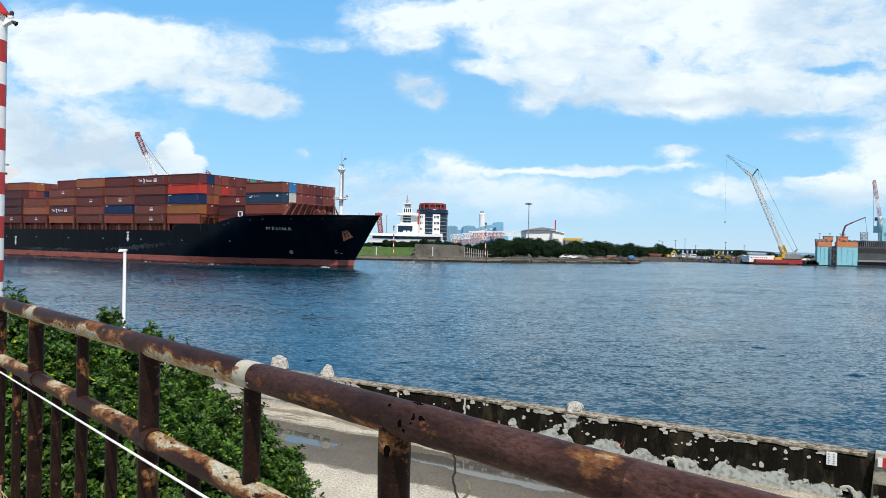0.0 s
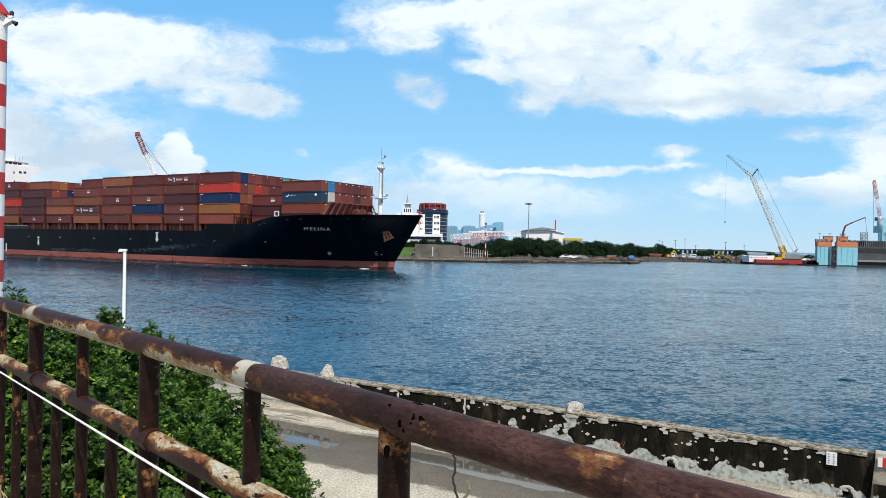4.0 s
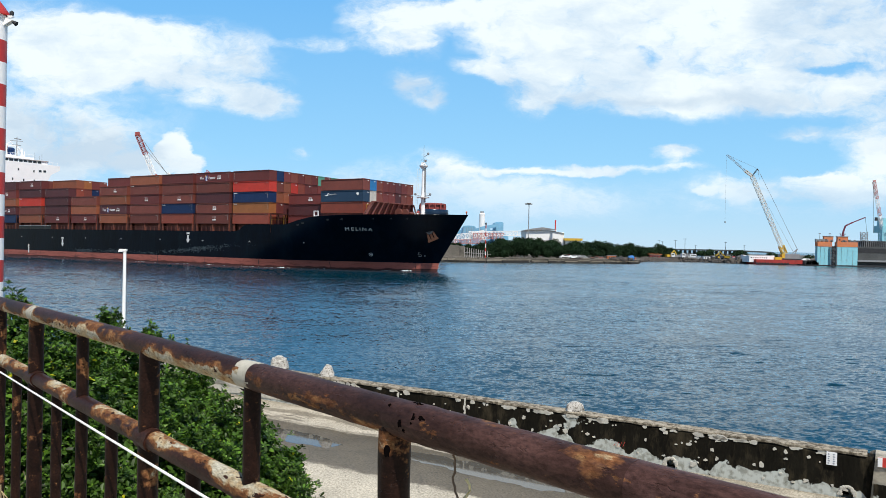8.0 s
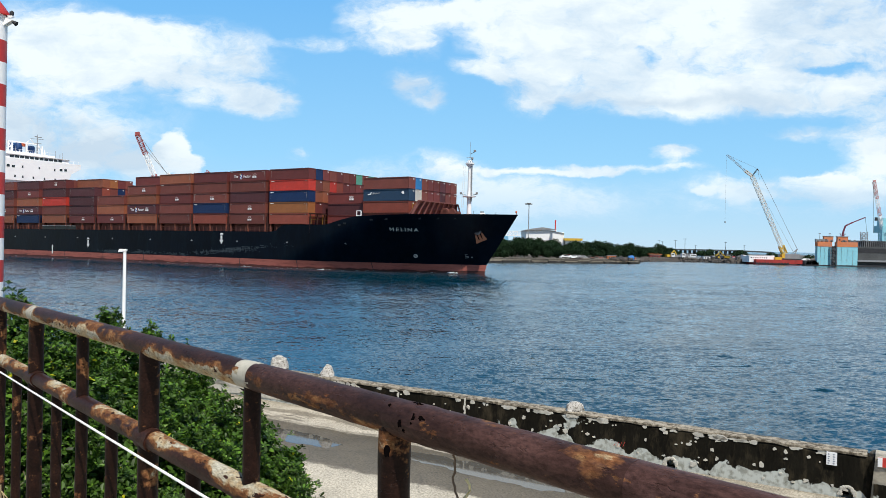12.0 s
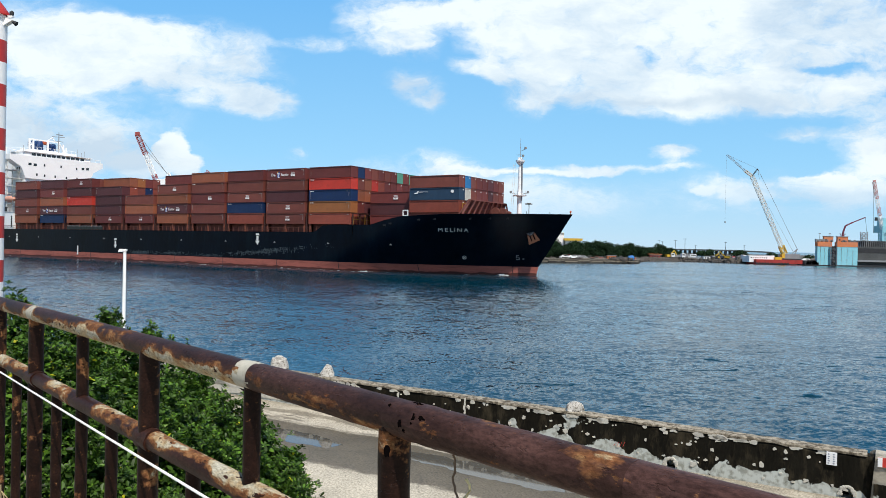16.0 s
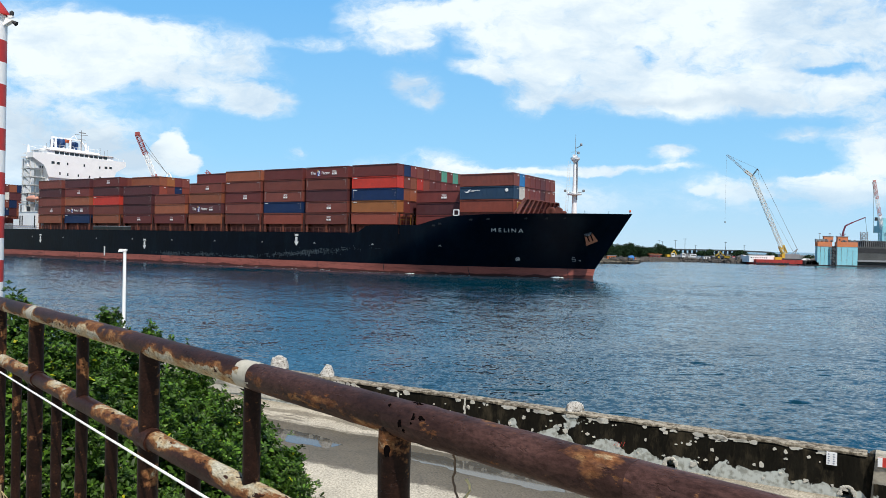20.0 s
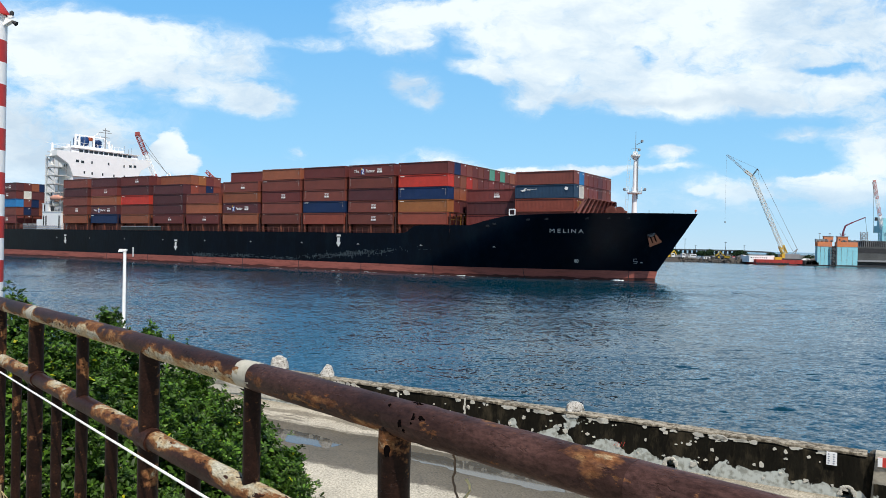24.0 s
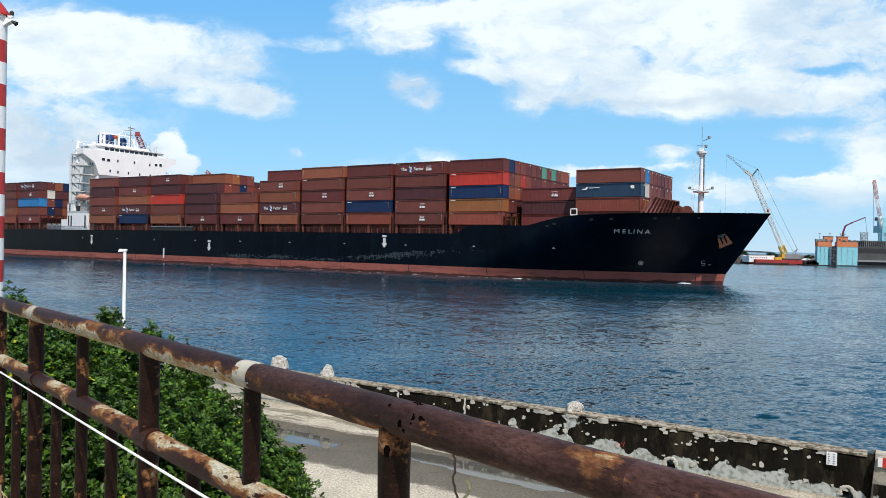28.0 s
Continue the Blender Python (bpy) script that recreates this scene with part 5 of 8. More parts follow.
patch("puddle", [(0.4, -2.75), (2.17, -2.65), (3.7, -3.0), (3.75, -3.5), (2.08, -3.55), (0.6, -3.55)], QZ + 0.004, M_PUDDLE, "shallow puddle reflecting the sky", "puddle", 4.0)
patch("puddle", [(5.0, -2.70), (6.94, -2.30), (9.11, -2.1), (10.94, -2.3), (11.46, -3.04), (9.72, -3.35), (7.99, -3.4), (6.42, -3.3)], QZ + 0.004, M_PUDDLE, "long shallow puddle reflecting the sky", "puddle", 14.0)

# ---------- terrace railing ----------
rail = thing("railing", "old pipe railing with peeling cream paint and brown rust", "railing")


def on_rail(s, z=None):
    p = R0 + RD * s
    return Vector((p.x, p.y, p.z if z is None else z))


SPAN = 0.302
PR = 0.030
joins = [-5.46, -4.24, -3.02, -1.8, -0.58, 0.656, 1.86, 2.49, 3.45, 4.0, 5.6]
for k, (a, b) in enumerate(zip(joins, joins[1:])):
    part("top_rail", Form().beam(on_rail(a), on_rail(b), PR * (1.0 if k < 7 else 1.04), n=20, rings=max(4, int((b - a) * 22)), wob=0.035, seed=k * 3.1),
         M_RUST_NEAR if k >= 8 else M_RUST_BARE if k == 7 else M_RUST_FLANK if k == 6 else M_RUST, rail, "brown rusted top pipe" if k >= 7 else "rusted pipe with cream paint left", smooth=True)
M_JOINT = mat("chalky_white_paint", (0.42, 0.4, 0.33), 0.8, spread=0.25, scale=14, second=(0.2, 0.11, 0.05), cut=(0.54, 0.62), spec=0.2)
for s in (0.656, 2.468):
    part("joint_sleeve", Form().beam(on_rail(s - 0.04), on_rail(s + 0.034), PR * 1.03, n=20, rings=6, wob=0.04, seed=s), M_JOINT, rail, "white painted joint", smooth=True)
LOW = 0.258
for k, (a, b) in enumerate(zip(joins[:8], joins[1:8])):
    part("middle_rail", Form().beam(on_rail(a) - Vector((0, 0, LOW)), on_rail(b) - Vector((0, 0, LOW)), PR * 0.92, n=18, rings=max(4, int((b - a) * 22)), wob=0.05, seed=k * 5.3), M_RUST_CREAM if k == 6 else M_RUST_MID, rail, "rusted pipe with cream paint left", smooth=True)
part("middle_rail", Form().beam(on_rail(2.49) - Vector((0, 0, LOW)), on_rail(5.6) - Vector((0, 0, LOW)), PR * 0.92, n=18, rings=50, wob=0.05, seed=77), M_RUST_CREAM, rail, smooth=True)
for k in range(-20, 20):
    s = 0.052 + SPAN * k
    if k == 10:
        s = 2.973
    if s < -5.4 or s > 5.5:
        continue
    main = k % 4 == 2
    top = on_rail(s).z - (0.005 if k % 2 == 0 else LOW)
    r = 0.028 if main else (0.0195 if k % 2 == 0 else 0.0185)
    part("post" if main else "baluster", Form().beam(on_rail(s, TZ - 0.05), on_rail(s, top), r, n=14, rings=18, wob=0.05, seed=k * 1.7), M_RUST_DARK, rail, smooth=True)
    if main:
        p = on_rail(s) - Vector((0, 0, LOW))
        part("weld_collar", Form().beam(p - RD * 0.035, p + RD * 0.05, PR * 1.1, n=16, rings=4, wob=0.12, seed=k), M_RUST_MID, rail, smooth=True)
rows = []
for i in range(19):     # corroded coupling over the broken joint, swollen and ragged at its ends
    s = 2.955 + 0.2 * i / 18
    c = on_rail(s)
    ring = []
    for k in range(20):
        a = 2 * math.pi * k / 20
        n_ = noise.noise(Vector((s * 45, math.cos(a) * 1.6, math.sin(a) * 1.6)))
        swell = 1.035 + 0.05 * math.sin(math.pi * i / 18) + 0.05 * n_
        ring.append(c + (RN * math.cos(a) + Vector((0, 0, math.sin(a)))) * PR * (swell if 0 < i < 18 else 0.99))
    rows.append(ring + [ring[0]])
part("coupling", Form().grid(rows), M_RUST_BARE, rail, "swollen rusted coupling", smooth=True)
# rust holes and knobs on the broken joint of the top pipe
# black patches laid on the pipe give the shade inside the holes
M_PIT = mat("hole_shade_black", (0.004, 0.003, 0.003), 1.0, spec=0.0)
for s, a, r, ecc in ((2.985, 48, 0.003, 1.0), (3.035, 86, 0.006, 1.8), (3.055, 24, 0.0065, 0.7), (3.072, 34, 0.0045, 1.5), (3.025, 4, 0.0045, 0.8), (3.035, -14, 0.003, 1.0)):
    c = on_rail(s)
    o = (RN * math.cos(radians(a)) + Vector((0, 0, math.sin(radians(a)))))
    t1_ = RD
    t2_ = o.cross(t1_)
    ring = []
    for i in range(15):       # a torn, uneven outline
        w = 2 * math.pi * i / 15
        q = r * (1 + 0.8 * noise.noise(Vector((math.cos(w) * 1.7 + s * 40, math.sin(w) * 1.7, a))))
        ring.append(c + o * (PR * 1.1) + t1_ * (q * ecc * math.cos(w)) + t2_ * (q / ecc * math.sin(w)))
    part("rust_hole", Form().add(ring + [p - o * 0.012 for p in ring], [tuple(range(15))] + [(i, (i + 1) % 15, 15 + (i + 1) % 15, 15 + i) for i in range(15)]), M_PIT, rail, "torn rusted-through hole, a black patch for its shaded inside")
pt = on_rail(2.973)
ring = []
for i in range(17):           # the post's head is eaten away on one side
    w = 2 * math.pi * i / 17
    q = 1 + 0.7 * noise.noise(Vector((math.cos(w) * 2, math.sin(w) * 2, 4.0)))
    v_ = (RN * 0.9 + RD * 0.42).normalized()
    ring.append(Vector((pt.x, pt.y, pt.z - 0.052)) + v_ * 0.0284 + (v_.cross(Vector((0, 0, 1)))) * (0.006 * q * math.cos(w)) + Vector((0, 0, 0.011 * q * math.sin(w))))
part("rust_hole", Form().add(ring + [p - v_ * 0.012 for p in ring], [tuple(range(17))] + [(i, (i + 1) % 17, 17 + (i + 1) % 17, 17 + i) for i in range(17)]), M_PIT, rail, "torn hole in the post's head, a black patch for its shaded inside")

rope = thing("cord", "thin white cord stretched along the railing", "rope")
a, b = Vector((-1.947, 3.281, 5.806)), Vector((-0.504, 1.680, 5.813))
d = (b - a).normalized()
p0, p1 = a - d * 3, b + d * 3
f = Form()
pts = [p0.lerp(p1, k / 12) - Vector((0, 0, 0.012 * (1 - (k / 6 - 1) ** 2))) for k in range(13)]
f.tube(pts, 0.0035)
part("strand", f, M_WHITE, rope, smooth=True)
# a scrap of old cord hanging from the top pipe
f = Form()
c = on_rail(3.13) - Vector((0, 0, PR)) + RN * 0.01
pts = [c + Vector((0.0025 * math.sin(k * 0.8) + 0.0012 * math.sin(k * 2.1) + 0.0006 * k, 0, -0.007 * k)) for k in range(32)]
f.tube(pts, 0.0019, 6)
scrap = thing("cord_scrap", "frayed end of dry vine hanging from the rail", "cord")
part("stem", f, M_BARK, scrap, smooth=True)
f = Form()
pts = [c + Vector((0.014 + 0.013 * math.sin(k * 0.62 + 0.5), -0.006, -0.035 - 0.008 * k)) for k in range(14)]
f.tube(pts, 0.0024, 6)
part("tendril", f, mat("dry_tendril", (0.62, 0.54, 0.3), 0.7, scale=30), scrap, "pale dry tendril", smooth=True)

# ---------- lamp post and striped tower on the quay ----------
lp = thing("lamp_post", "slim white lamp post with a short arm", "lamp post", (-8.56, 20.0, QZ))
part("pole", Form().beam((0, 0, 0), (0, 0, 4.55), 0.055, 0.04, n=12), M_WHITE, lp, smooth=True)
part("base_plate", Form().box(-0.15, -0.15, 0, 0.15, 0.15, 0.03), M_SILVER, lp)
part("lamp_head", Form().box(-0.14, -0.045, 4.53, 0.05, 0.045, 4.59).box(-0.17, -0.04, 4.51, -0.05, 0.04, 4.55), M_WHITE, lp)

tw = thing("signal_tower", "red and white banded harbour signal tower with a red cap", "tower", (-14.71, 24.0, QZ))
TR, BAND = 0.46, 0.708
M_BAND_RED = mat("red_band_paint", (0.5, 0.04, 0.035), 0.5, spread=0.12, scale=1.2)
top = 11.97
k = 0
z = top
while z > 0.0:
    z0 = max(0.0, z - (0.8 if k == 0 else BAND))
    part("band", Form().lathe([(TR, z0), (TR, z)], n=40), M_WHITE if k % 2 == 0 else M_BAND_RED, tw, "white painted band" if k % 2 == 0 else "red painted band", smooth=True)
    z = z0
    k += 1
part("cap", Form().lathe([(TR + 0.1, top), (TR + 0.1, top + 0.06), (0.06, top + 0.75)], n=40), M_BAND_RED, tw, "red conical cap", smooth=True)
f = Form().bar((TR - 0.1, 0, top - 0.08), (TR + 0.24, 0, top - 0.06), 0.05, 0.05).box(TR + 0.1, -0.07, top - 0.04, TR + 0.26, 0.07, top - 0.01)
part("bracket", f, M_WHITE, tw)
f = Form().lathe([(0.03, top - 0.01), (0.065, top + 0.03), (0.065, top + 0.12), (0.03, top + 0.16)], (TR + 0.2, 0, 0), 12)
part("lantern", f, M_DARK, tw, smooth=True)
f = Form().beam((TR + 0.26, 0, top - 0.2), (TR + 0.36, 0, top - 0.26), 0.05, 0.075, n=12)
part("floodlight", f, M_DARK, tw, "small dark floodlight", smooth=True)
f = Form().add([(TR - 0.05, y, top - z) for y in (-0.1, 0.1) for z in (0.06, 0.36)] + [(TR + 0.28, y, top - 0.16) for y in (-0.1, 0.1)], [(0, 4, 5, 2), (0, 1, 4), (2, 5, 3), (1, 3, 5, 4), (0, 2, 3, 1)])
part("lamp_tray", f, M_WHITE, tw, "white bracket plate")

# ---------- shrubs below the terrace ----------


def leaf_cloud(fm, centre, radius, count, size, r, squash=0.85):
    """Leaves on the shell and inside of one clump."""
    c = Vector(centre)
    for _ in range(count):
        d = Vector((r.gauss(0, 1), r.gauss(0, 1), r.gauss(0, 1))).normalized()
        k = radius * (r.random() ** 0.3) * (1 + 0.25 * noise.noise(d * 2.3 + c))
        p = c + Vector((d.x * k, d.y * k, d.z * k * squash))
        n = (d + Vector((r.gauss(0, 0.5), r.gauss(0, 0.5), r.gauss(0.35, 0.5)))).normalized()
        t = n.orthogonal().normalized()
        t = (Matrix.Rotation(r.uniform(0, 6.28), 3, n) @ t)
        s = n.cross(t)
        L = size * r.uniform(0.7, 1.3)
        w = L * 0.3
        fold = n * (w * 0.3)
        fm.add([p, p + t * L * 0.3 + s * w + fold, p + t * L * 0.72 + s * w * 0.85 + fold, p + t * L, p + t * L * 0.72 - s * w * 0.85 + fold, p + t * L * 0.3 - s * w + fold], [(0, 3, 2, 1), (0, 5, 4, 3)])


def whorl(fm, tip, axis, size, r, n):
    """One leafy twig end: oval folded leaves standing out round its tip."""
    t0 = axis.orthogonal().normalized()
    a0 = r.uniform(0, 6.28)
    for i in range(n):
        a = a0 + 2.4 * i
        side = Matrix.Rotation(a, 3, axis) @ t0
        up = r.uniform(0.15, 1.1) * (0.5 + i / n)
        t = (side + axis * up + Vector((0, 0, r.gauss(0, 0.15)))).normalized()
        s = t.cross(axis).normalized()
        nrm = s.cross(t).normalized()
        p = tip - axis * size * 0.5 * (1 - i / n)
        ln = size * r.uniform(0.75, 1.25)
        w = ln * 0.25
        fold = nrm * (w * r.uniform(0.15, 0.5))
        bend = nrm * (-ln * r.uniform(0.0, 0.2))
        edge_l = [p + t * ln * q + s * (w * g) + fold * g + bend * q * q for q, g in ((0.3, 0.55), (0.62, 1.0), (0.88, 0.75))]
        edge_r = [p + t * ln * q - s * (w * g) + fold * g + bend * q * q for q, g in ((0.3, 0.55), (0.62, 1.0), (0.88, 0.75))]
        fm.add([p, *edge_l, p + t * ln + bend, *edge_r[::-1]], [(0, 4, 3, 2, 1), (0, 7, 6, 5, 4)])


def shrub(clumps, foot, leaves, seed):
    r = random.Random(seed)
    th = thing("shrub", "dense evergreen shrub with small glossy leaves beside the terrace", "shrub", group="shrubs below the terrace")
    fm = Form()
    for c, rad in clumps:
        cc = Vector(c)
        tufts = []
        for _ in range(max(12, int(150 * rad * rad))):       # leafy shoots stand out of the clump, with dark gaps between
            d = Vector((r.gauss(0, 1), r.gauss(-0.25, 1), r.gauss(0.2, 1))).normalized()
            k = rad * (r.uniform(0.72, 1.08) if rad > 0.3 else r.uniform(0.2, 1.0)) * (1 + 0.25 * noise.noise(d * 2.5 + cc * 2))
            tufts.append((d, cc + Vector((d.x * k, d.y * k, d.z * k * 0.88))))
        for _ in range(int(leaves * rad * rad / 5.2) + (10 if rad > 0.3 else 35)):
            d, tip = r.choice(tufts)
            axis = (d * 0.7 + Vector((r.gauss(0, 0.35), r.gauss(0, 0.35), 0.75 + r.gauss(0, 0.3)))).normalized()
            o = Vector((r.gauss(0, 0.045), r.gauss(0, 0.045), r.gauss(-0.02, 0.06)))
            whorl(fm, tip + o, axis, 0.043 * r.uniform(0.75, 1.2), r, r.randint(6, 10))
        leaf_cloud(fm, c, rad * 0.75, int(leaves * 0.5 * rad * rad), 0.062, r)
    part("crown", fm, M_LEAF, th, kind="stuff")
    fm = Form()
    ft = Vector(foot)
    for c, rad in clumps:
        cc = Vector(c)
        mid = ft.lerp(cc, 0.55) + Vector((r.uniform(-0.2, 0.2), r.uniform(-0.2, 0.2), 0))
        fm.beam(ft + Vector((r.uniform(-0.1, 0.1), r.uniform(-0.1, 0.1), 0)), mid, 0.045, 0.03, n=7)
        fm.beam(mid, cc, 0.03, 0.01, n=6)
    part("trunk", fm, M_BARK, th, "branching brown stems", smooth=True)


shrub([((-4.05, 7.00, 5.42), 0.4), ((-3.61, 6.60, 5.18), 0.5), ((-3.62, 7.20, 5.19), 0.42), ((-3.53, 6.20, 4.78), 0.6), ((-3.21, 6.40, 4.83), 0.6), ((-3.04, 5.90, 4.41), 0.6), ((-4.80, 8.20, 5.63), 0.14), ((-4.22, 7.80, 5.47), 0.16)], (-3.7, 7.0, QZ), 9500, 1)
shrub([((-3.35, 7.60, 5.07), 0.5), ((-2.96, 7.80, 4.81), 0.55), ((-3.57, 8.00, 5.31), 0.2), ((-3.59, 8.00, 5.51), 0.09), ((-3.20, 8.20, 5.15), 0.17), ((-3.22, 8.20, 5.35), 0.07), ((-2.94, 6.80, 4.64), 0.65), ((-2.54, 7.00, 4.44), 0.6), ((-2.53, 6.20, 4.33), 0.7)], (-3.0, 7.6, QZ), 9500, 2)
shrub([((-2.51, 7.60, 4.57), 0.42), ((-2.13, 7.40, 4.45), 0.4), ((-2.14, 6.60, 4.30), 0.55), ((-1.85, 7.20, 4.34), 0.36), ((-1.63, 7.00, 4.14), 0.36), ((-1.42, 6.80, 3.95), 0.4), ((-1.84, 6.60, 4.11), 0.5), ((-2.40, 7.80, 4.69), 0.2), ((-1.54, 7.30, 4.20), 0.26), ((-1.42, 7.10, 3.97), 0.26), ((-1.84, 7.50, 4.46), 0.24)], (-2.2, 7.2, QZ), 9500, 3)
shrub([((-3.26, 6.00, 3.96), 0.8), ((-2.71, 6.20, 3.85), 0.8), ((-2.11, 6.40, 3.78), 0.7), ((-1.63, 6.60, 3.71), 0.6), ((-4.45, 6.80, 4.92), 0.7), ((-4.23, 6.20, 4.10), 0.9)], (-2.9, 6.4, QZ), 4500, 4)

# dry grass standing at the terrace's edge
gr = random.Random(12)
grass = thing("dry_grass", "a few dry bent grass stems at the terrace edge", "grass", kind="stuff")
f = Form()
for k in range(9):
    p = Vector(((-1.94, 3.40, 5.15))) + Vector((gr.uniform(-0.08, 0.12), gr.uniform(-0.05, 0.05), gr.uniform(-0.1, 0.0)))
    dx, h = gr.uniform(-0.05, 0.1), gr.uniform(0.12, 0.24)
    f.tube([p + Vector((dx * q * q, 0, h * q * (1 - 0.25 * q * (k % 3)))) for q in (0, 0.3, 0.6, 0.85, 1.0)], 0.0022, 4)
part("stem", f, mat("dry_straw", (0.4, 0.32, 0.17), 0.8, scale=20), grass, kind="stuff")

# ---------- far shore ----------
LZ = 1.5
edge = [(-420, 372), (-150, 302), (-60, 279), (-34, 274.6), (-5, 273.3), (15.7, 269.4), (33.8, 284), (47, 286.2), (80, 303), (85, 330), (103, 374), (119, 377), (132, 364), (140, 353), (200, 353), (520, 353)]
f = Form().prism([*edge, (1500, 900), (-1500, 900)], -3, LZ)
solid("far_ground", f, M_EARTH, "bare far bank of the harbour", "ground", "structure")
quay = thing("far_quay", "worn stone edge of the far bank", "quay edge", kind="structure")
er = random.Random(11)
# two masonry colours carry the edge's lit tan top and its dark underside
M_EDGE_TOP = mat("lit_tan_masonry", (0.25, 0.22, 0.17), 0.9, spread=0.4, scale=0.3, fine=2.0, second=(0.11, 0.1, 0.08), cut=(0.5, 0.66))
M_EDGE = mat("shaded_dark_masonry", (0.03, 0.028, 0.024), 0.9, spread=0.45, scale=0.4, fine=2.5, second=(0.2, 0.18, 0.15), cut=(0.55, 0.7))
for (ax, ay), (bx, by) in zip(edge[1:9], edge[2:9]):
    n = max(1, int(math.hypot(bx - ax, by - ay) / 6))
    for i in range(n):
        a, b = Vector((ax, ay, 0)).lerp(Vector((bx, by, 0)), i / n), Vector((ax, ay, 0)).lerp(Vector((bx, by, 0)), (i + 0.97) / n)
        d = (b - a).normalized()
        o = Vector((-d.y, d.x, 0))
        p = [a - o * er.uniform(0.5, 1.2), b - o * er.uniform(0.5, 1.2), b + o * 2, a + o * 2]
        broken = a.x > 18
        z1 = LZ - (er.uniform(0.2, 0.75) if broken else er.uniform(0.0, 0.12))
        part("edge_block", Form().prism([(q.x, q.y) for q in p], -1, z1 - (0.35 if broken else 0.85)), M_EDGE, quay)
        p2 = [a - o * er.uniform(0.1, 0.4), b - o * er.uniform(0.1, 0.4), b + o * 2, a + o * 2]
        part("coping", Form().prism([(q.x, q.y) for q in p2], z1 - 0.9, z1), M_EDGE_TOP, quay, "worn tan coping")

# grass bank, terrace wall before the buildings
f = Form().grid([[(x, y, z + 0.25 * noise.noise(Vector((x * 0.2, y * 0.2, 0)))) for x in range(-100, -9, 4)] for y, z in ((277.8, 1.52), (286.7, 2.2), (297.9, 3.2), (319.2, 4.6), (369.6, 4.8))])
solid("grass_bank", f, M_GRASS, "mown green grass bank", "grass", "structure")
f = Form().box(-10.52, 280.0, 1.2, 6.00, 293.4, 6.16).box(6.05, 282.2, 1.2, 8.21, 286.7, 5.72)
solid("bank_wall", f, M_CONC_FAR, "grey concrete box wall on the bank", "wall", "structure")
M_FENCE = mat("fence_grey", (0.4, 0.4, 0.38), 0.7, spread=0.15, scale=1)
fence = thing("bank_fence", "pale post fence along the bank", "fence")
for k in range(11):
    x = 8.08 + k * 0.85
    part("post", Form().box(x, 278.9, 1.3, x + 0.25, 279.2, 5.35 - 0.12 * k), M_FENCE, fence)
part("rail", Form().bar((8.08, 278.9, 3.4), (17.88, 278.9, 2.9), 0.15, 0.15), M_FENCE, fence)

M_FACADE = mat("white_facade", (0.85, 0.85, 0.83), 0.6, spread=0.06, scale=0.15)
M_BLUEGLASS = mat("blue_curtain_glass", (0.01, 0.028, 0.06), 0.2, spread=0.25, scale=0.25, spec=0.35)
M_REDCROWN = mat("red_cladding", (0.27, 0.055, 0.05), 0.6, spread=0.12, scale=0.3)
M_PLANT = mat("pale_blue_cladding", (0.2, 0.44, 0.62), 0.6, spread=0.15, scale=0.08)
M_PINK = mat("faded_red_truss", (0.5, 0.22, 0.2), 0.6, spread=0.15, scale=0.5)

# low white terminal with glass bands
bx0, bx1 = -33.01, -0.57
term = thing("terminal_building", "long white terraced harbour building with dark glass bands", "building")
part("wall", Form().box(bx0, 336.0, 3, bx1, 356.2, 8.31), M_FACADE, term)
part("glass_band", Form().box(bx0 + 1, 335.6, 8.31, bx1 - 0.6, 355.0, 9.59), M_BLUEGLASS, term)
part("roof", Form().box(bx0 - 2, 334.2, 9.59, bx1, 356.2, 10.73), M_FACADE, term)
part("balcony", Form().box(bx0, 331.5, 6.52, bx1 - 9, 336.0, 7.80), M_FACADE, term)
part("glass_band", Form().box(bx0 + 1, 335.9, 4.99, bx1 - 9, 336.1, 6.52), M_BLUEGLASS, term)
# stepped tower


def tier(owner, x0, x1, z0, z1, y, depth, material, name="tier", label=""):
    return part(name, Form().box(x0, y, z0, x1, y + depth, z1), material, owner, label)


st = thing("stepped_tower", "white stepped control tower with dark window bands", "building")
tier(st, -21.15, -11.58, 10.77, 15.17, 340.5, 14, M_FACADE)
tier(st, -20.76, -14.16, 11.55, 14.39, 340.3, 1, M_BLUEGLASS, "window_band")
tier(st, -20.07, -12.25, 15.23, 19.65, 342.7, 11, M_FACADE)
tier(st, -21.16, -11.78, 19.26, 20.43, 341.0, 13, M_FACADE, "cornice")
for z0, z1 in ((16.01, 16.68), (17.31, 17.99), (18.61, 19.18)):
    tier(st, -18.76, -15.12, z0, z1, 342.5, 1, M_BLUEGLASS, "window_band")
tier(st, -18.90, -14.72, 20.48, 22.83, 343.8, 6, M_FACADE)
for k in range(4):
    x = -18.53 + k * 0.95
    tier(st, x, x + 0.6, 20.74, 22.44, 343.7, 0.5, M_BLUEGLASS, "window")
tier(st, -18.17, -15.56, 22.83, 24.66, 345.0, 4, M_STEEL_GREY, "lantern_room")
tier(st, -18.59, -15.19, 24.66, 25.05, 344.4, 5, M_FACADE, "cornice")
part("spire", Form().beam((-17.03, 346.1, 24.78), (-17.03, 346.1, 28.98), 0.6, 0.08, n=8).bar((-17.82, 346.1, 26.35), (-16.24, 346.1, 26.35), 0.2, 0.2), M_SILVER, st)
for k in range(3):
    tier(st, -18.41 + k * 1.9, -18.41 + k * 1.9 + 1.3, 11.29, 12.19, 340.0, 0.5, M_FACADE, "window_frame")

# round tower
rt = thing("round_tower", "round office tower, white panels and blue glass, red crown", "building")
RC, RR = Vector((-5.34, 353.9, 0)), 7.25
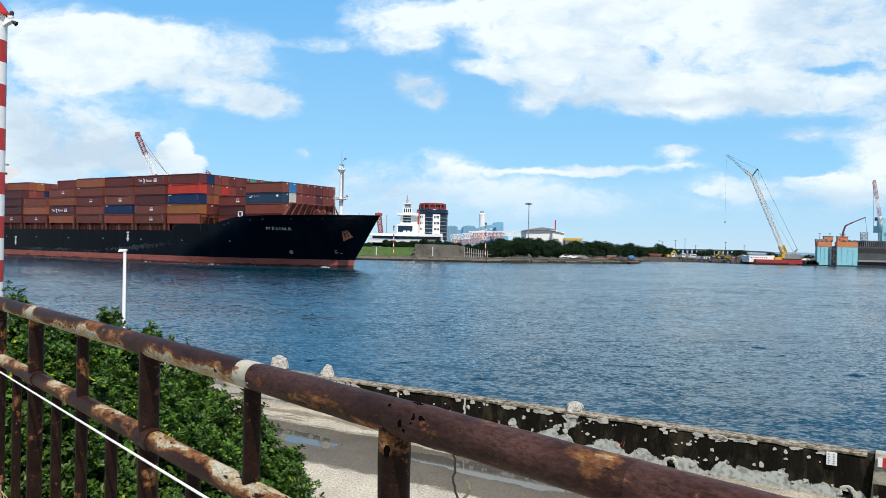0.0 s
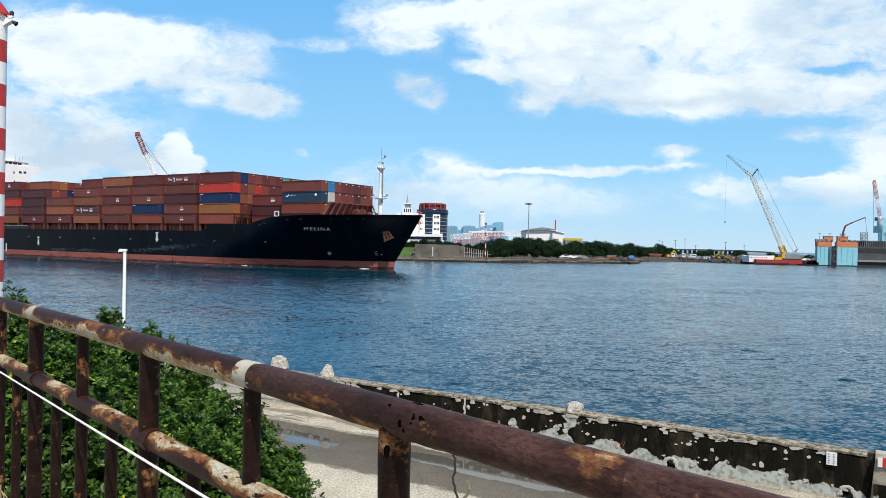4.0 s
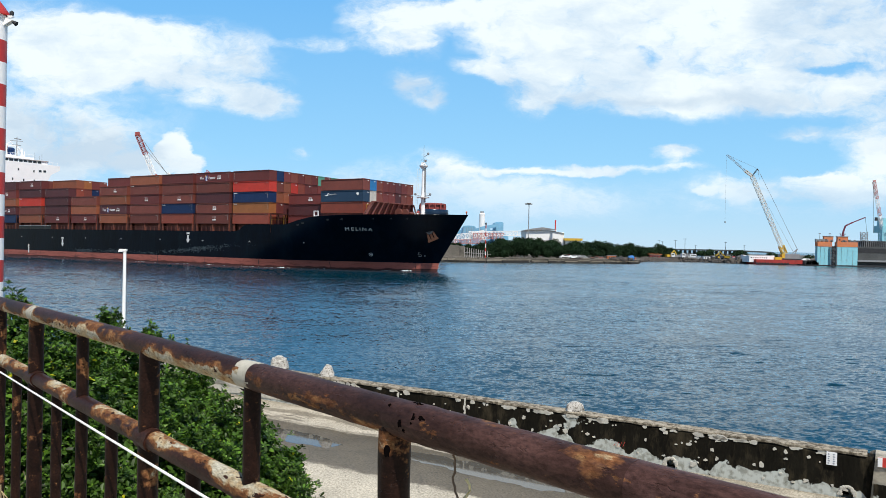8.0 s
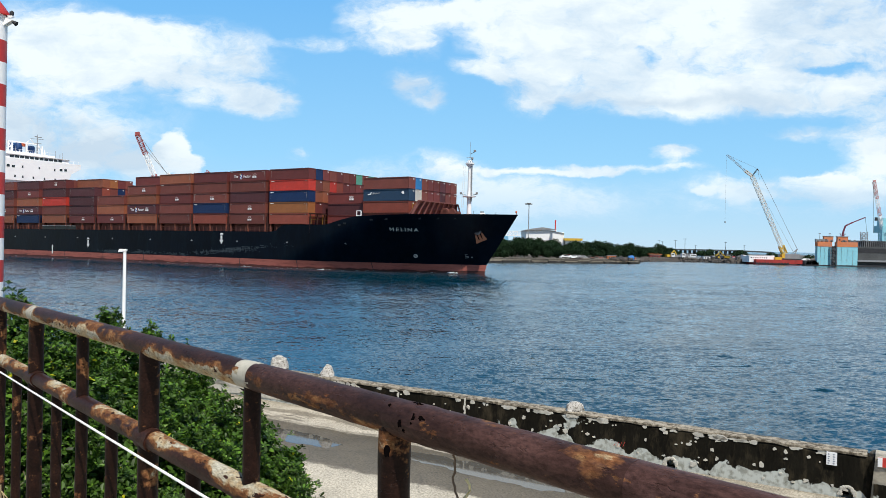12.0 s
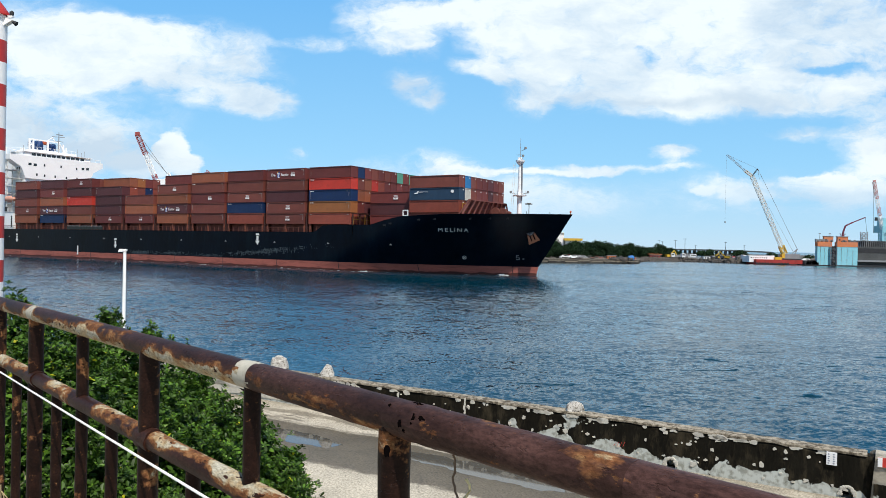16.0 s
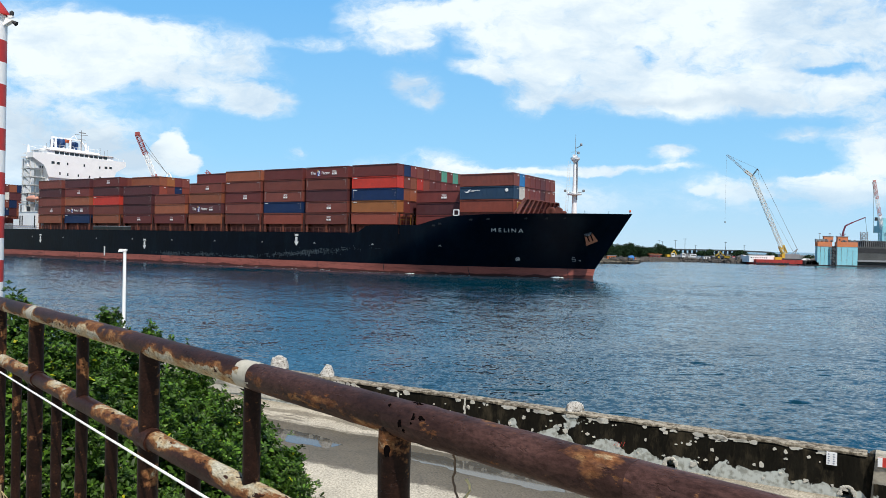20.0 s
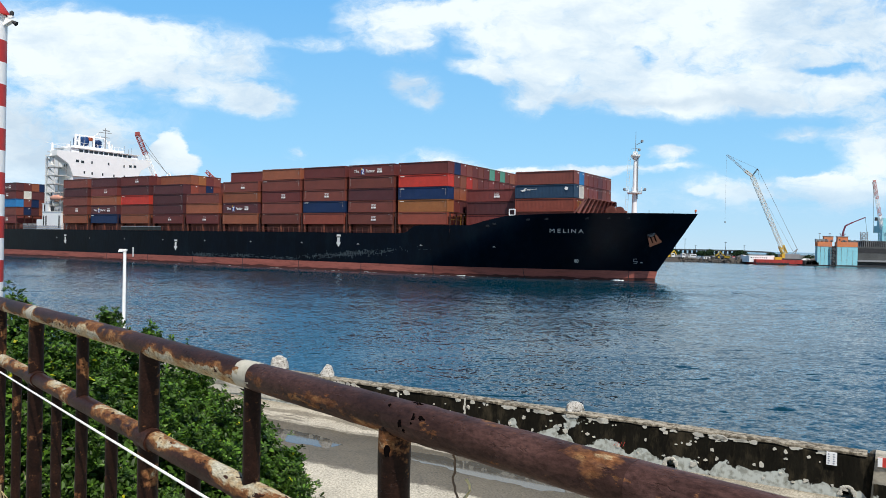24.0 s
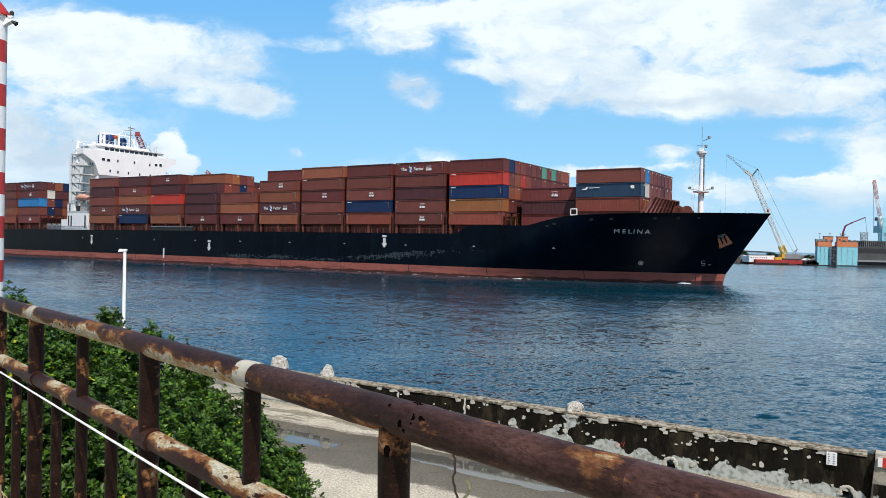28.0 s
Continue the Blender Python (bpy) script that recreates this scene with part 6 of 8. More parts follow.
zb, zt = 8.21, 20.16
part("drum", Form().lathe([(RR, zb), (RR, zt)], RC, 40), M_BLUEGLASS, rt, "blue glass drum", smooth=True)


def arc_panel(a0, a1, r0, r1, z0, z1, n=6):
    v = []
    for z in (z0, z1):
        for r in (r0, r1):
            for i in range(n + 1):
                a = radians(a0 + (a1 - a0) * i / n)
                v.append(RC + Vector((r * math.sin(a), -r * math.cos(a), z)))
    m = n + 1
    fc = []
    for i in range(n):
        fc += [(m + i, m + i + 1, 3 * m + i + 1, 3 * m + i), (i + 1, i, 2 * m + i, 2 * m + i + 1), (2 * m + i, 3 * m + i, 3 * m + i + 1, 2 * m + i + 1), (i, i + 1, m + i + 1, m + i)]
    fc += [(0, m, 3 * m, 2 * m), (m - 1, 3 * m - 1, 4 * m - 1, 2 * m - 1)][:1] + [(2 * m - 1, m - 1, 3 * m - 1, 4 * m - 1)]
    return Form().add(v, fc)


for a0, a1 in ((-75, -28), (2, 30)):
    pn = part("panel_wall", arc_panel(a0, a1, RR - 0.2, RR + 0.25, zb, zt), M_FACADE, rt, "white panel wall")
    for row in range(4):
        for c in range(4):
            a = a0 + (a1 - a0) * (0.24 + 0.175 * c)
            z = zb + (zt - zb) * (0.14 + 0.235 * row)
            part("window", arc_panel(a - 1.8, a + 1.8, RR + 0.2, RR + 0.3, z, z + 1.1, 1), M_GLASS, pn)
for k in range(1, 7):
    z = zb + (zt - zb) * k / 7
    part("floor_line", arc_panel(-28, 2, RR, RR + 0.08, z, z + 0.25), M_STEEL_GREY, rt)
    part("floor_line", arc_panel(30, 88, RR, RR + 0.08, z, z + 0.25), M_STEEL_GREY, rt)
part("ring", Form().lathe([(RR + 0.1, zt), (RR + 0.3, zt + 0.4), (RR + 0.3, zt + 2.1), (RR + 0.1, zt + 2.4)], RC, 40), M_BLUEGLASS, rt, "dark blue ring", smooth=True)
part("crown", Form().lathe([(RR - 1.6, zt + 2.4), (RR - 1.6, zt + 4.6), (RR - 1.0, zt + 4.6), (RR - 1.0, zt + 5.3), (RR - 2.5, zt + 5.5)], RC, 40), M_REDCROWN, rt, "red roof crown", smooth=True)
for k in range(14):
    a = 2 * math.pi * k / 14
    part("crown_column", Form().box(-0.35, -0.35, 0, 0.35, 0.35, 2.4, Matrix.Translation(RC + Vector((math.cos(a) * (RR - 1.1), math.sin(a) * (RR - 1.1), zt + 2.3)))), M_REDCROWN, rt)
part("wing", Form().box(-12.73, 349.4, zb, -10.84, 362.9, zt + 1.6), M_REDCROWN, rt, "red side wall")
part("lower_hall", Form().box(-2.38, 339.4, 3, -0.32, 351.7, 11.07), M_FACADE, rt)

# plant with pale blue halls, conveyor and silo behind
pl = thing("bulk_plant", "pale blue industrial halls with rounded roofs", "industrial plant")


def barrel(owner, x0, x1, y0, y1, z0, z1, material):
    n = 8
    v, fc = [], []
    rise = (x1 - x0) * 0.12
    prof = [(x0, z0), (x0, z1)] + [(x0 + (x1 - x0) * (0.5 - 0.5 * math.cos(math.pi * i / n)), z1 + rise * math.sin(math.pi * i / n)) for i in range(1, n)] + [(x1, z1), (x1, z0)]
    m = len(prof)
    v = [(x, y, z) for y in (y0, y1) for x, z in prof]
    fc = [tuple(range(m))[::-1], tuple(range(m, 2 * m))] + [(i, (i + 1) % m, m + (i + 1) % m, m + i) for i in range(m)]
    return part("hall", Form().add(v, fc), material, owner)


barrel(pl, 1.85, 9.00, 470.4, 504.0, 2, 17.31, M_PLANT)
barrel(pl, 12.22, 20.44, 472.6, 504.0, 2, 17.53, M_PLANT)
barrel(pl, 20.63, 30.02, 474.9, 504.0, 2, 16.37, M_PLANT)
barrel(pl, 9.08, 12.69, 476.0, 504.0, 2, 15.36, M_PLANT)
barrel(pl, 32.24, 37.96, 470.4, 488.3, 2, 20.41, M_PLANT)
barrel(pl, 0.43, 42.16, 481.6, 515.2, 2, 11.64, M_PLANT)
for k in range(7):
    part("rib", Form().box(2.20 + k * 0.95, 470.2, 3, 2.20 + k * 0.95 + 0.18, 470.4, 17.31), M_STEEL_GREY, pl)
    part("rib", Form().box(12.57 + k * 1.05, 472.4, 3, 12.57 + k * 1.05 + 0.18, 472.6, 17.53), M_STEEL_GREY, pl)
part("gallery", Form().bar((23.22, 468.2, 16.55), (33.85, 468.2, 18.90), 2.2, 2.2), M_PLANT, pl, "sloping conveyor gallery")
silo = thing("silo", "tall white silo with a small top house", "silo")
part("shell", Form().lathe([(1.95, 2), (1.95, 26.15), (1.2, 26.87)], (24.59, 476.0, 0), 24), M_FACADE, silo, smooth=True)
part("top_house", Form().box(23.40, 474.9, 26.87, 25.57, 477.1, 27.77), M_STEEL_GREY, silo)

# white and faded red lattice gallery


def lattice(owner, a, b, w, h, bays, r, material, name="truss", cross=True):
    """An open box girder between a and b, as one part."""
    a, b = Vector(a), Vector(b)
    d = (b - a).normalized()
    s = d.cross(Vector((0, 0, 1)))
    s = s.normalized() if s.length > 0.05 else Vector((1, 0, 0))
    up = s.cross(d).normalized()
    fm = Form()
    cs = [s * (w / 2 * i) + up * (h / 2 * j) for i, j in ((-1, -1), (1, -1), (1, 1), (-1, 1))]
    for c in cs:
        fm.bar(a + c, b + c, r, r)
    for k in range(bays):
        p, q = a.lerp(b, k / bays), a.lerp(b, (k + 1) / bays)
        for i in range(4):
            c, e = cs[i], cs[(i + 1) % 4]
            fm.bar(p + c, p + e, r * 0.7, r * 0.7)
            if cross:
                fm.bar(p + (c if k % 2 else e), q + (e if k % 2 else c), r * 0.7, r * 0.7)
    return part(name, fm, material, owner)


gal = thing("lattice_gallery", "white and faded red lattice conveyor bridge", "conveyor bridge")
lattice(gal, (3.82, 369.60, 9.62), (21.76, 369.60, 11.95), 3, 2.6, 10, 0.34, M_WHITE)
lattice(gal, (12.96, 375.20, 11.85), (39.19, 375.20, 12.67), 3, 2.2, 14, 0.3, M_WHITE)
lattice(gal, (14.95, 367.36, 10.67), (30.03, 367.36, 10.97), 2.5, 2.8, 8, 0.32, M_PINK)
lattice(gal, (4.31, 360.64, 7.64), (18.57, 360.64, 7.93), 2.5, 1.8, 8, 0.3, M_PINK)
for px in (806, 832, 858, 884, 910):
    x = (px - 784) * 0.281
    part("trestle", Form().bar((x - 1.2, 369.6, LZ), (x, 369.6, 11.04), 0.4, 0.4).bar((x + 1.2, 369.6, LZ), (x, 369.6, 11.04), 0.4, 0.4), M_WHITE, gal)

mast = thing("light_mast", "tall floodlight mast with a ring of lamps", "light mast")
part("pole", Form().beam((42.32, 369.6, LZ), (42.32, 369.6, 27.26), 0.32, 0.2, n=8), M_SILVER, mast)
part("lamp_ring", Form().box(40.27, 369.0, 26.84, 43.92, 370.2, 27.40).box(41.11, 368.5, 27.40, 43.08, 370.7, 27.68), M_STEEL_GREY, mast)
m2 = thing("light_mast", "slim light mast with a cross arm", "light mast")
part("pole", Form().beam((-28.33, 369.6, LZ), (-28.33, 369.6, 19.92), 0.2, 0.12, n=6).bar((-29.12, 369.6, 19.78), (-27.58, 369.6, 19.78), 0.3, 0.3), M_SILVER, m2)

# white warehouse, chimney, yellow roof
wh = thing("warehouse", "white warehouse with a low grey curved roof", "building")
part("wall", Form().box(45.56, 409.5, LZ, 62.37, 435.2, 15.14), M_FACADE, wh)
part("roof", Form().add([(x, y, z) for y in (408.3, 436.4) for x, z in ((44.60, 14.85), (48.32, 15.85), (54.53, 16.75), (62.34, 15.67))],
     [(3, 2, 1, 0), (4, 5, 6, 7), (0, 1, 5, 4), (1, 2, 6, 5), (2, 3, 7, 6), (3, 0, 4, 7)]), M_STEEL_GREY, wh)
part("annex", Form().box(59.84, 407.2, LZ, 66.03, 428.2, 14.10).add([(59.22, 406.6, 14.81), (66.34, 406.6, 13.69), (66.34, 428.2, 13.69), (59.22, 428.2, 14.81)], [(0, 1, 2, 3)]), M_FACADE, wh)
for px in (957, 963, 986, 991):
    part("window", Form().box((px - 784) * 0.3113 - 0.5, 406.9, 7.6, (px - 784) * 0.3113 + 0.5, 409.7, 8.6), M_STEEL_GREY, wh)
part("chimney", Form().beam((62.73, 416.5, 10), (62.73, 416.5, 21.04), 0.42, 0.36, n=8), M_RED, wh, "thin red chimney")
yr = thing("yellow_shed", "low shed with a yellow roof", "shed")
part("roof", Form().box(65.86, 403.6, 9.71, 75.67, 417.7, 10.94), M_YELLOW, yr)
part("wall", Form().box(66.66, 404.8, LZ, 75.28, 416.5, 9.72), M_FACADE, yr)

# banded beacons and posts on the far edge


def beacon(x, y, z0, z1, r):
    t = thing("beacon_post", "red and white banded beacon post on the far bank", "beacon", (x, y, z0), group="beacon posts")
    n = 9
    for k in range(n):
        part("band", Form().lathe([(r, (z1 - z0) * k / n), (r, (z1 - z0) * (k + 1) / n)], n=10), M_RED if k % 2 == 0 else M_WHITE, t, smooth=True)
    part("topmark", Form().lathe([(r * 1.6, z1 - z0), (r * 1.6, z1 - z0 + 0.5), (r * 0.3, z1 - z0 + 0.9)], n=10), M_DARK, t)


beacon(-18.67, 280.0, 1.5, 12.23, 0.17)
beacon(15.57, 272.2, 1.2, 13.79, 0.19)
for p in ((-25.03, 278.88, 4.87), (-3.82, 277.76, 5.31)):
    t = thing("white_post", "plain white post on the far bank", "post", (p[0], p[1], 1.4), group="white posts")
    part("pole", Form().beam((0, 0, 0), (0, 0, p[2] - 1.4), 0.16, n=8), M_WHITE, t)

# trees on the far bank


def far_tree(x, y, z0, h, r, seed):
    rr = random.Random(seed)
    t = thing("tree", "dark green bushy tree on the far bank", "tree", (x, y, z0), group="far bank trees")
    fm = Form()
    n = 8
    for k in range(n):
        a = rr.uniform(0, 6.28)
        d = rr.uniform(0.1, 0.75) * r
        leaf_cloud(fm, (d * math.cos(a), d * math.sin(a), h * rr.uniform(0.25, 0.8)), r * rr.uniform(0.42, 0.66), 380, 0.5, rr, 0.85)
    part("crown", fm, M_LEAF_FAR, t, kind="stuff")
    fm = Form().beam((0, 0, -0.3), (0.1, 0, h * 0.45), 0.16, 0.1, n=6)
    for k in range(3):
        a = k * 2.1 + rr.random()
        fm.beam((0.1, 0, h * 0.4), (r * 0.4 * math.cos(a), r * 0.4 * math.sin(a), h * 0.75), 0.08, 0.03, n=5)
    part("trunk", fm, M_BARK, t)


tr = random.Random(5)


def bearing(a, e, d):
    """Place at depth d of a sight line given by its side and drop angles in units of the lens."""
    return (a - 784) * d / 1315.2, EYE - (e - 432.2 - (a - 784) * 0.02037) * d / 1315.2


belt = [(862, 430), (875, 424), (890, 420), (905, 418), (920, 417), (935, 416), (952, 420), (968, 423), (985, 425), (1003, 427), (1020, 428), (1040, 425), (1060, 428), (1080, 430), (1100, 431), (1118, 432), (1135, 434), (1152, 434), (1168, 432), (1182, 437)]
for k, (px, py) in enumerate(belt):
    for row, (d0, lift) in enumerate(((262, 9), (275, 3), (290, 0))):
        d = d0 * (1.11 + (px - 862) * 0.00045) if px < 1090 else d0 * 1.42 + 12
        x, z1 = bearing(px + tr.uniform(-8, 8), py + lift, d)
        h = max(3.0, z1 - LZ + tr.uniform(-0.5, 0.6))
        far_tree(x, d, LZ, h, tr.uniform(3.0, 4.2), 100 + k * 3 + row)
for px, py in ((684, 424), (695, 425), (708, 427), (722, 426), (735, 427), (750, 424), (762, 427), (776, 425), (790, 426), (803, 428), (815, 428), (650, 434), (828, 430), (843, 431)):
    d = 322 if px < 780 else 306
    x, z1 = bearing(px, py, d)
    far_tree(x, d, 3.6 if px < 780 else LZ, max(2.5, z1 - (3.6 if px < 780 else LZ)), 2.3, 300 + px)

# yard clutter on the far bank


def yard_box(px, d, w, h, depth, z0, material, name, label, category):
    d *= 1.34 if px > 1140 else 1.185
    t = thing(name, label, category, (bearing(px, 450, d)[0], d, z0))
    part("body", Form().box(-w / 2, 0, 0, w / 2, depth, h * 0.86), material, t)
    part("roof", Form().box(-w / 2 - 0.15, -0.15, h * 0.86, w / 2 + 0.15, depth + 0.15, h), M_STEEL_GREY if material is not M_WHITE else M_CONC_FAR, t)
    for k in range(3):
        part("opening", Form().box(-w * 0.35 + k * w * 0.26, -0.06, h * 0.2, -w * 0.35 + k * w * 0.26 + w * 0.14, 0.02, h * 0.65), M_DARK, t)
    return t


for px, d, w, h, m, lab in ((1002, 258, 3.6, 2.0, M_RED, "low red site cabin on the far bank"), (1022, 258, 4.5, 1.6, M_WHITE, "low white site cabin on the far bank"), (1040, 262, 3.2, 1.3, M_CONC_FAR, "grey site hut on the far bank"), (1066, 260, 5.0, 1.0, M_CONC_FAR, "low grey shed on the far bank"),
                            (1083, 258, 3.6, 1.7, M_DOCK_ORANGE, "faded red storage container on the far bank"), (1120, 256, 2.6, 1.2, M_ORANGE, "orange float box on the far bank"), (1160, 282, 5.2, 1.6, M_REDCROWN, "low brown shed on the far bank"), (1202, 284, 3.0, 1.3, M_WHITE, "white hut on the far bank"),
                            (1252, 276, 3.0, 1.7, M_WHITE, "white hut on the far bank"), (1266, 275, 2.4, 1.3, M_CONC_FAR, "grey hut on the far bank"), (1310, 270, 2.6, 2.0, M_CONC_FAR, "grey stacked crates on the far bank")):
    yard_box(px, d, w, h, 2.4, LZ, m, "site_hut", lab, "hut")
tarp = thing("tarpaulin_heap", "heap under a bright blue tarpaulin", "tarpaulin", (76.50, 302, LZ))
part("sheet", Form().rock((0, 0, 0.8), (1.3, 1.0, 0.95), 4.0, 10), mat("blue_tarpaulin", (0.03, 0.2, 0.55), 0.5, spread=0.2, scale=1), tarp, smooth=True)
bp = thing("long_barge_roof", "long low brown shelter with a pale roof edge", "shelter", (108.39, 379, LZ))
part("roof", Form().box(-3.5, 0, 1.8, 3.5, 3, 2.1), M_DOCK_ORANGE, bp)
for k in range(5):
    part("post", Form().box(-3.3 + k * 1.6, 0.1, 0, -3.1 + k * 1.6, 0.3, 1.8), M_DARK, bp)


def excavator(x, y, z, turn):
    t = thing("excavator", "yellow excavator with a bent arm on the far bank", "excavator", Matrix.Translation((x, y, z)) @ pose(0, 0, 0, 0, 0, turn))
    part("track", Form().box(-1.6, -1.2, 0, 1.6, -0.7, 0.7), M_DARK, t)
    part("track", Form().box(-1.6, 0.7, 0, 1.6, 1.2, 0.7), M_DARK, t)
    part("body", Form().box(-1.5, -1.1, 0.75, 1.2, 1.1, 1.9), M_YELLOW, t)
    part("cab", Form().box(0.2, -1.1, 1.9, 1.3, 0, 2.7), M_GLASS, t)
    part("boom", Form().bar((1.0, 0.4, 1.6), (3.4, 0.4, 4.0), 0.35, 0.5), M_YELLOW, t)
    part("stick", Form().bar((3.4, 0.4, 4.0), (4.8, 0.4, 1.8), 0.3, 0.4), M_YELLOW, t)
    part("bucket", Form().box(4.3, 0, 0.9, 5.2, 0.8, 1.9), M_DARK, t)


excavator(115.32, 380, LZ, 12)
excavator(140.49, 368, LZ, 170)


def truck(x, y, z, m, turn=0):
    t = thing("truck", "parked work truck with a pale cab", "truck", Matrix.Translation((x, y, z)) @ pose(0, 0, 0, 0, 0, turn), group="parked trucks")
    part("cab", Form().box(-2.6, -1.1, 0.6, -1.0, 1.1, 2.6), m, t)
    part("bed", Form().box(-0.9, -1.15, 0.7, 3.4, 1.15, 1.9), M_STEEL_GREY, t)
    part("windscreen", Form().box(-2.5, -1.12, 1.6, -1.3, -1.08, 2.3), M_GLASS, t)
    for u in (-1.9, 1.0, 2.4):
        for v in (-1.1, 1.1):
            part("wheel", Form().beam((u, v - 0.15, 0.45), (u, v + 0.15, 0.45), 0.45, n=10), M_DARK, t)


for px, d, m in ((1196, 283, M_WHITE), (1215, 280, M_WHITE), (1322, 268, M_WHITE), (1276, 276, M_YELLOW)):
    truck(bearing(px, 450, d * 1.34)[0], d * 1.34, LZ, m, 5)
M_BLUEVAN = mat("blue_van_paint", (0.05, 0.14, 0.3), 0.5, spread=0.15, scale=0.5)
M_GREENP = mat("green_machine_paint", (0.06, 0.2, 0.1), 0.6, spread=0.2, scale=0.5)


def parked_car(x, y, z, m, turn):
    t = thing("car", "small car parked on the far bank", "car", Matrix.Translation((x, y, z)) @ pose(0, 0, 0, 0, 0, turn), group="parked cars")
    prof = [(-2.1, 0.35), (-2.1, 0.85), (-1.3, 1.0), (-0.8, 1.5), (0.9, 1.5), (1.5, 1.0), (2.1, 0.85), (2.1, 0.35)]
    n = len(prof)
    part("body", Form().add([(px, yy, zz) for yy in (-0.85, 0.85) for px, zz in prof], [tuple(range(n - 1, -1, -1)), tuple(range(n, 2 * n))] + [(i, (i + 1) % n, n + (i + 1) % n, n + i) for i in range(n)]), m, t)
    part("window", Form().box(-0.8, -0.87, 1.05, 0.9, -0.84, 1.4), M_GLASS, t)
    for u in (-1.3, 1.3):
        for w in (-0.8, 0.8):
            part("wheel", Form().beam((u, w - 0.1, 0.32), (u, w + 0.1, 0.32), 0.32, n=10), M_DARK, t)


yr_ = random.Random(77)
for k in range(16):
    px = 1192 + k * 15.4 + yr_.uniform(-4, 4)
    d = yr_.uniform(381, 396) if px < 1330 else yr_.uniform(356, 362)
    parked_car(bearing(px, 450, d)[0], d, LZ, yr_.choice((M_WHITE, M_DARK, M_SILVER, M_BLUEVAN, M_RED)), yr_.uniform(-30, 30))


def heap(px, d, w, h, m, label):
    t = thing("scrap_heap", label, "scrap heap", (bearing(px, 450, d)[0], d, LZ), group="scrap heaps")
    fm = Form()
    for q in range(26):
        a = yr_.uniform(-1, 1)
        s_ = yr_.uniform(0.3, 0.7)
        fm.box(-s_, -s_ * 0.7, -s_ * 0.4, s_, s_ * 0.7, s_ * 0.4, Matrix.Translation((a * w, yr_.uniform(-0.8, 0.8), h * (1 - abs(a)) * yr_.random() + 0.2)) @ pose(0, 0, 0, yr_.uniform(-40, 40), yr_.uniform(-40, 40), yr_.uniform(0, 90)))
    part("scrap", fm, m, t, kind="stuff")


for k in range(17):
    px = 1150 + k * 17 + yr_.uniform(-5, 5)
    m, word = yr_.choice(((M_DARK, "dark"), (M_STEEL_GREY, "grey"), (M_DECKBROWN, "rusty brown"), (M_CONC_FAR, "earth-brown"), (M_GREENP, "green")))
    heap(px, yr_.uniform(380, 392) if px < 1325 else yr_.uniform(355, 360), yr_.uniform(1.5, 4.0), yr_.uniform(0.6, 1.8), m, word + " heap of scrap and gear on the bank")
for px, w in ((1010, 3.0), (1035, 2.2), (1056, 3.0), (1095, 2.6), (1103, 2.0)):
    heap(px, 304, w, 0.7, yr_.choice((M_DARK, M_DECKBROWN, M_STEEL_GREY)), "low heap of planks and gear on the bank")
for px, m in ((1000, M_WHITE), (1014, M_WHITE), (1030, M_SILVER)):
    parked_car(bearing(px, 450, 302)[0], 302, LZ, m, 10)
boat = thing("work_boat", "white cabin cruiser drawn up on the bank", "boat", (126.30, 374, LZ))
part("hull", Form().add([(x * 3.2, y, z) for x, y, z in ((-1, -1, 1.2), (0.7, -1, 1.2), (1.15, 0, 1.4), (0.7, 1, 1.2), (-1, 1, 1.2), (-0.9, -0.5, 0), (0.6, -0.4, 0), (0.8, 0, 0), (0.6, 0.4, 0), (-0.9, 0.5, 0))],
     [(4, 3, 2, 1, 0)[::-1], (5, 6, 1, 0)[::1], (6, 7, 2, 1), (7, 8, 3, 2), (8, 9, 4, 3), (9, 5, 0, 4), (5, 9, 8, 7, 6)]), M_WHITE, boat)
part("cabin", Form().box(-2, -0.8, 1.2, 1.0, 0.8, 2.4), M_WHITE, boat)
part("window", Form().box(-1.8, -0.84, 1.6, 0.8, -0.79, 2.1), M_GLASS, boat)
M_RUBBLE = mat("dark_rubble", (0.09, 0.08, 0.07), 0.95, spread=0.5, scale=0.5)
f = Form()
rr = random.Random(21)
for k in range(900):
    px = rr.choice((rr.uniform(990, 1440), rr.uniform(1120, 1340)))
    d = rr.uniform(296, 330) if px < 1120 else rr.uniform(378, 420)
    if 1330 < px:
        d = rr.uniform(357, 385)
    sz = rr.uniform(0.2, 0.85)
    f.rock((bearing(px, 450, d)[0], d, LZ + sz * 0.3), (sz * rr.uniform(0.8, 2.2), sz, sz * rr.uniform(0.5, 1.1)), rr.random() * 30, 5)
for k in range(320):     # tipped stones down the bank to the waterline
    w = rr.random()
    a, b = rr.choice(((( 86.0, 331.0), (103.0, 374.0)), ((103.0, 374.0), (119.0, 377.0)), ((103.0, 374.0), (119.0, 377.0)), ((119.0, 377.0), (132.0, 364.0)), ((132.0, 364.0), (140.0, 353.0))))
    out = rr.uniform(-0.3, 2.4)
    sz = rr.uniform(0.3, 0.9)
    f.rock((a[0] + (b[0] - a[0]) * w, a[1] + (b[1] - a[1]) * w - out, max(-0.1, 1.4 - out * 0.65)), (sz * rr.uniform(0.9, 2.0), sz, sz * rr.uniform(0.5, 1.0)), rr.random() * 30, 5)
solid("rubble", f, M_RUBBLE, "dark rubble and scrap heaps on the bank", "rubble", "stuff")
f = Form()
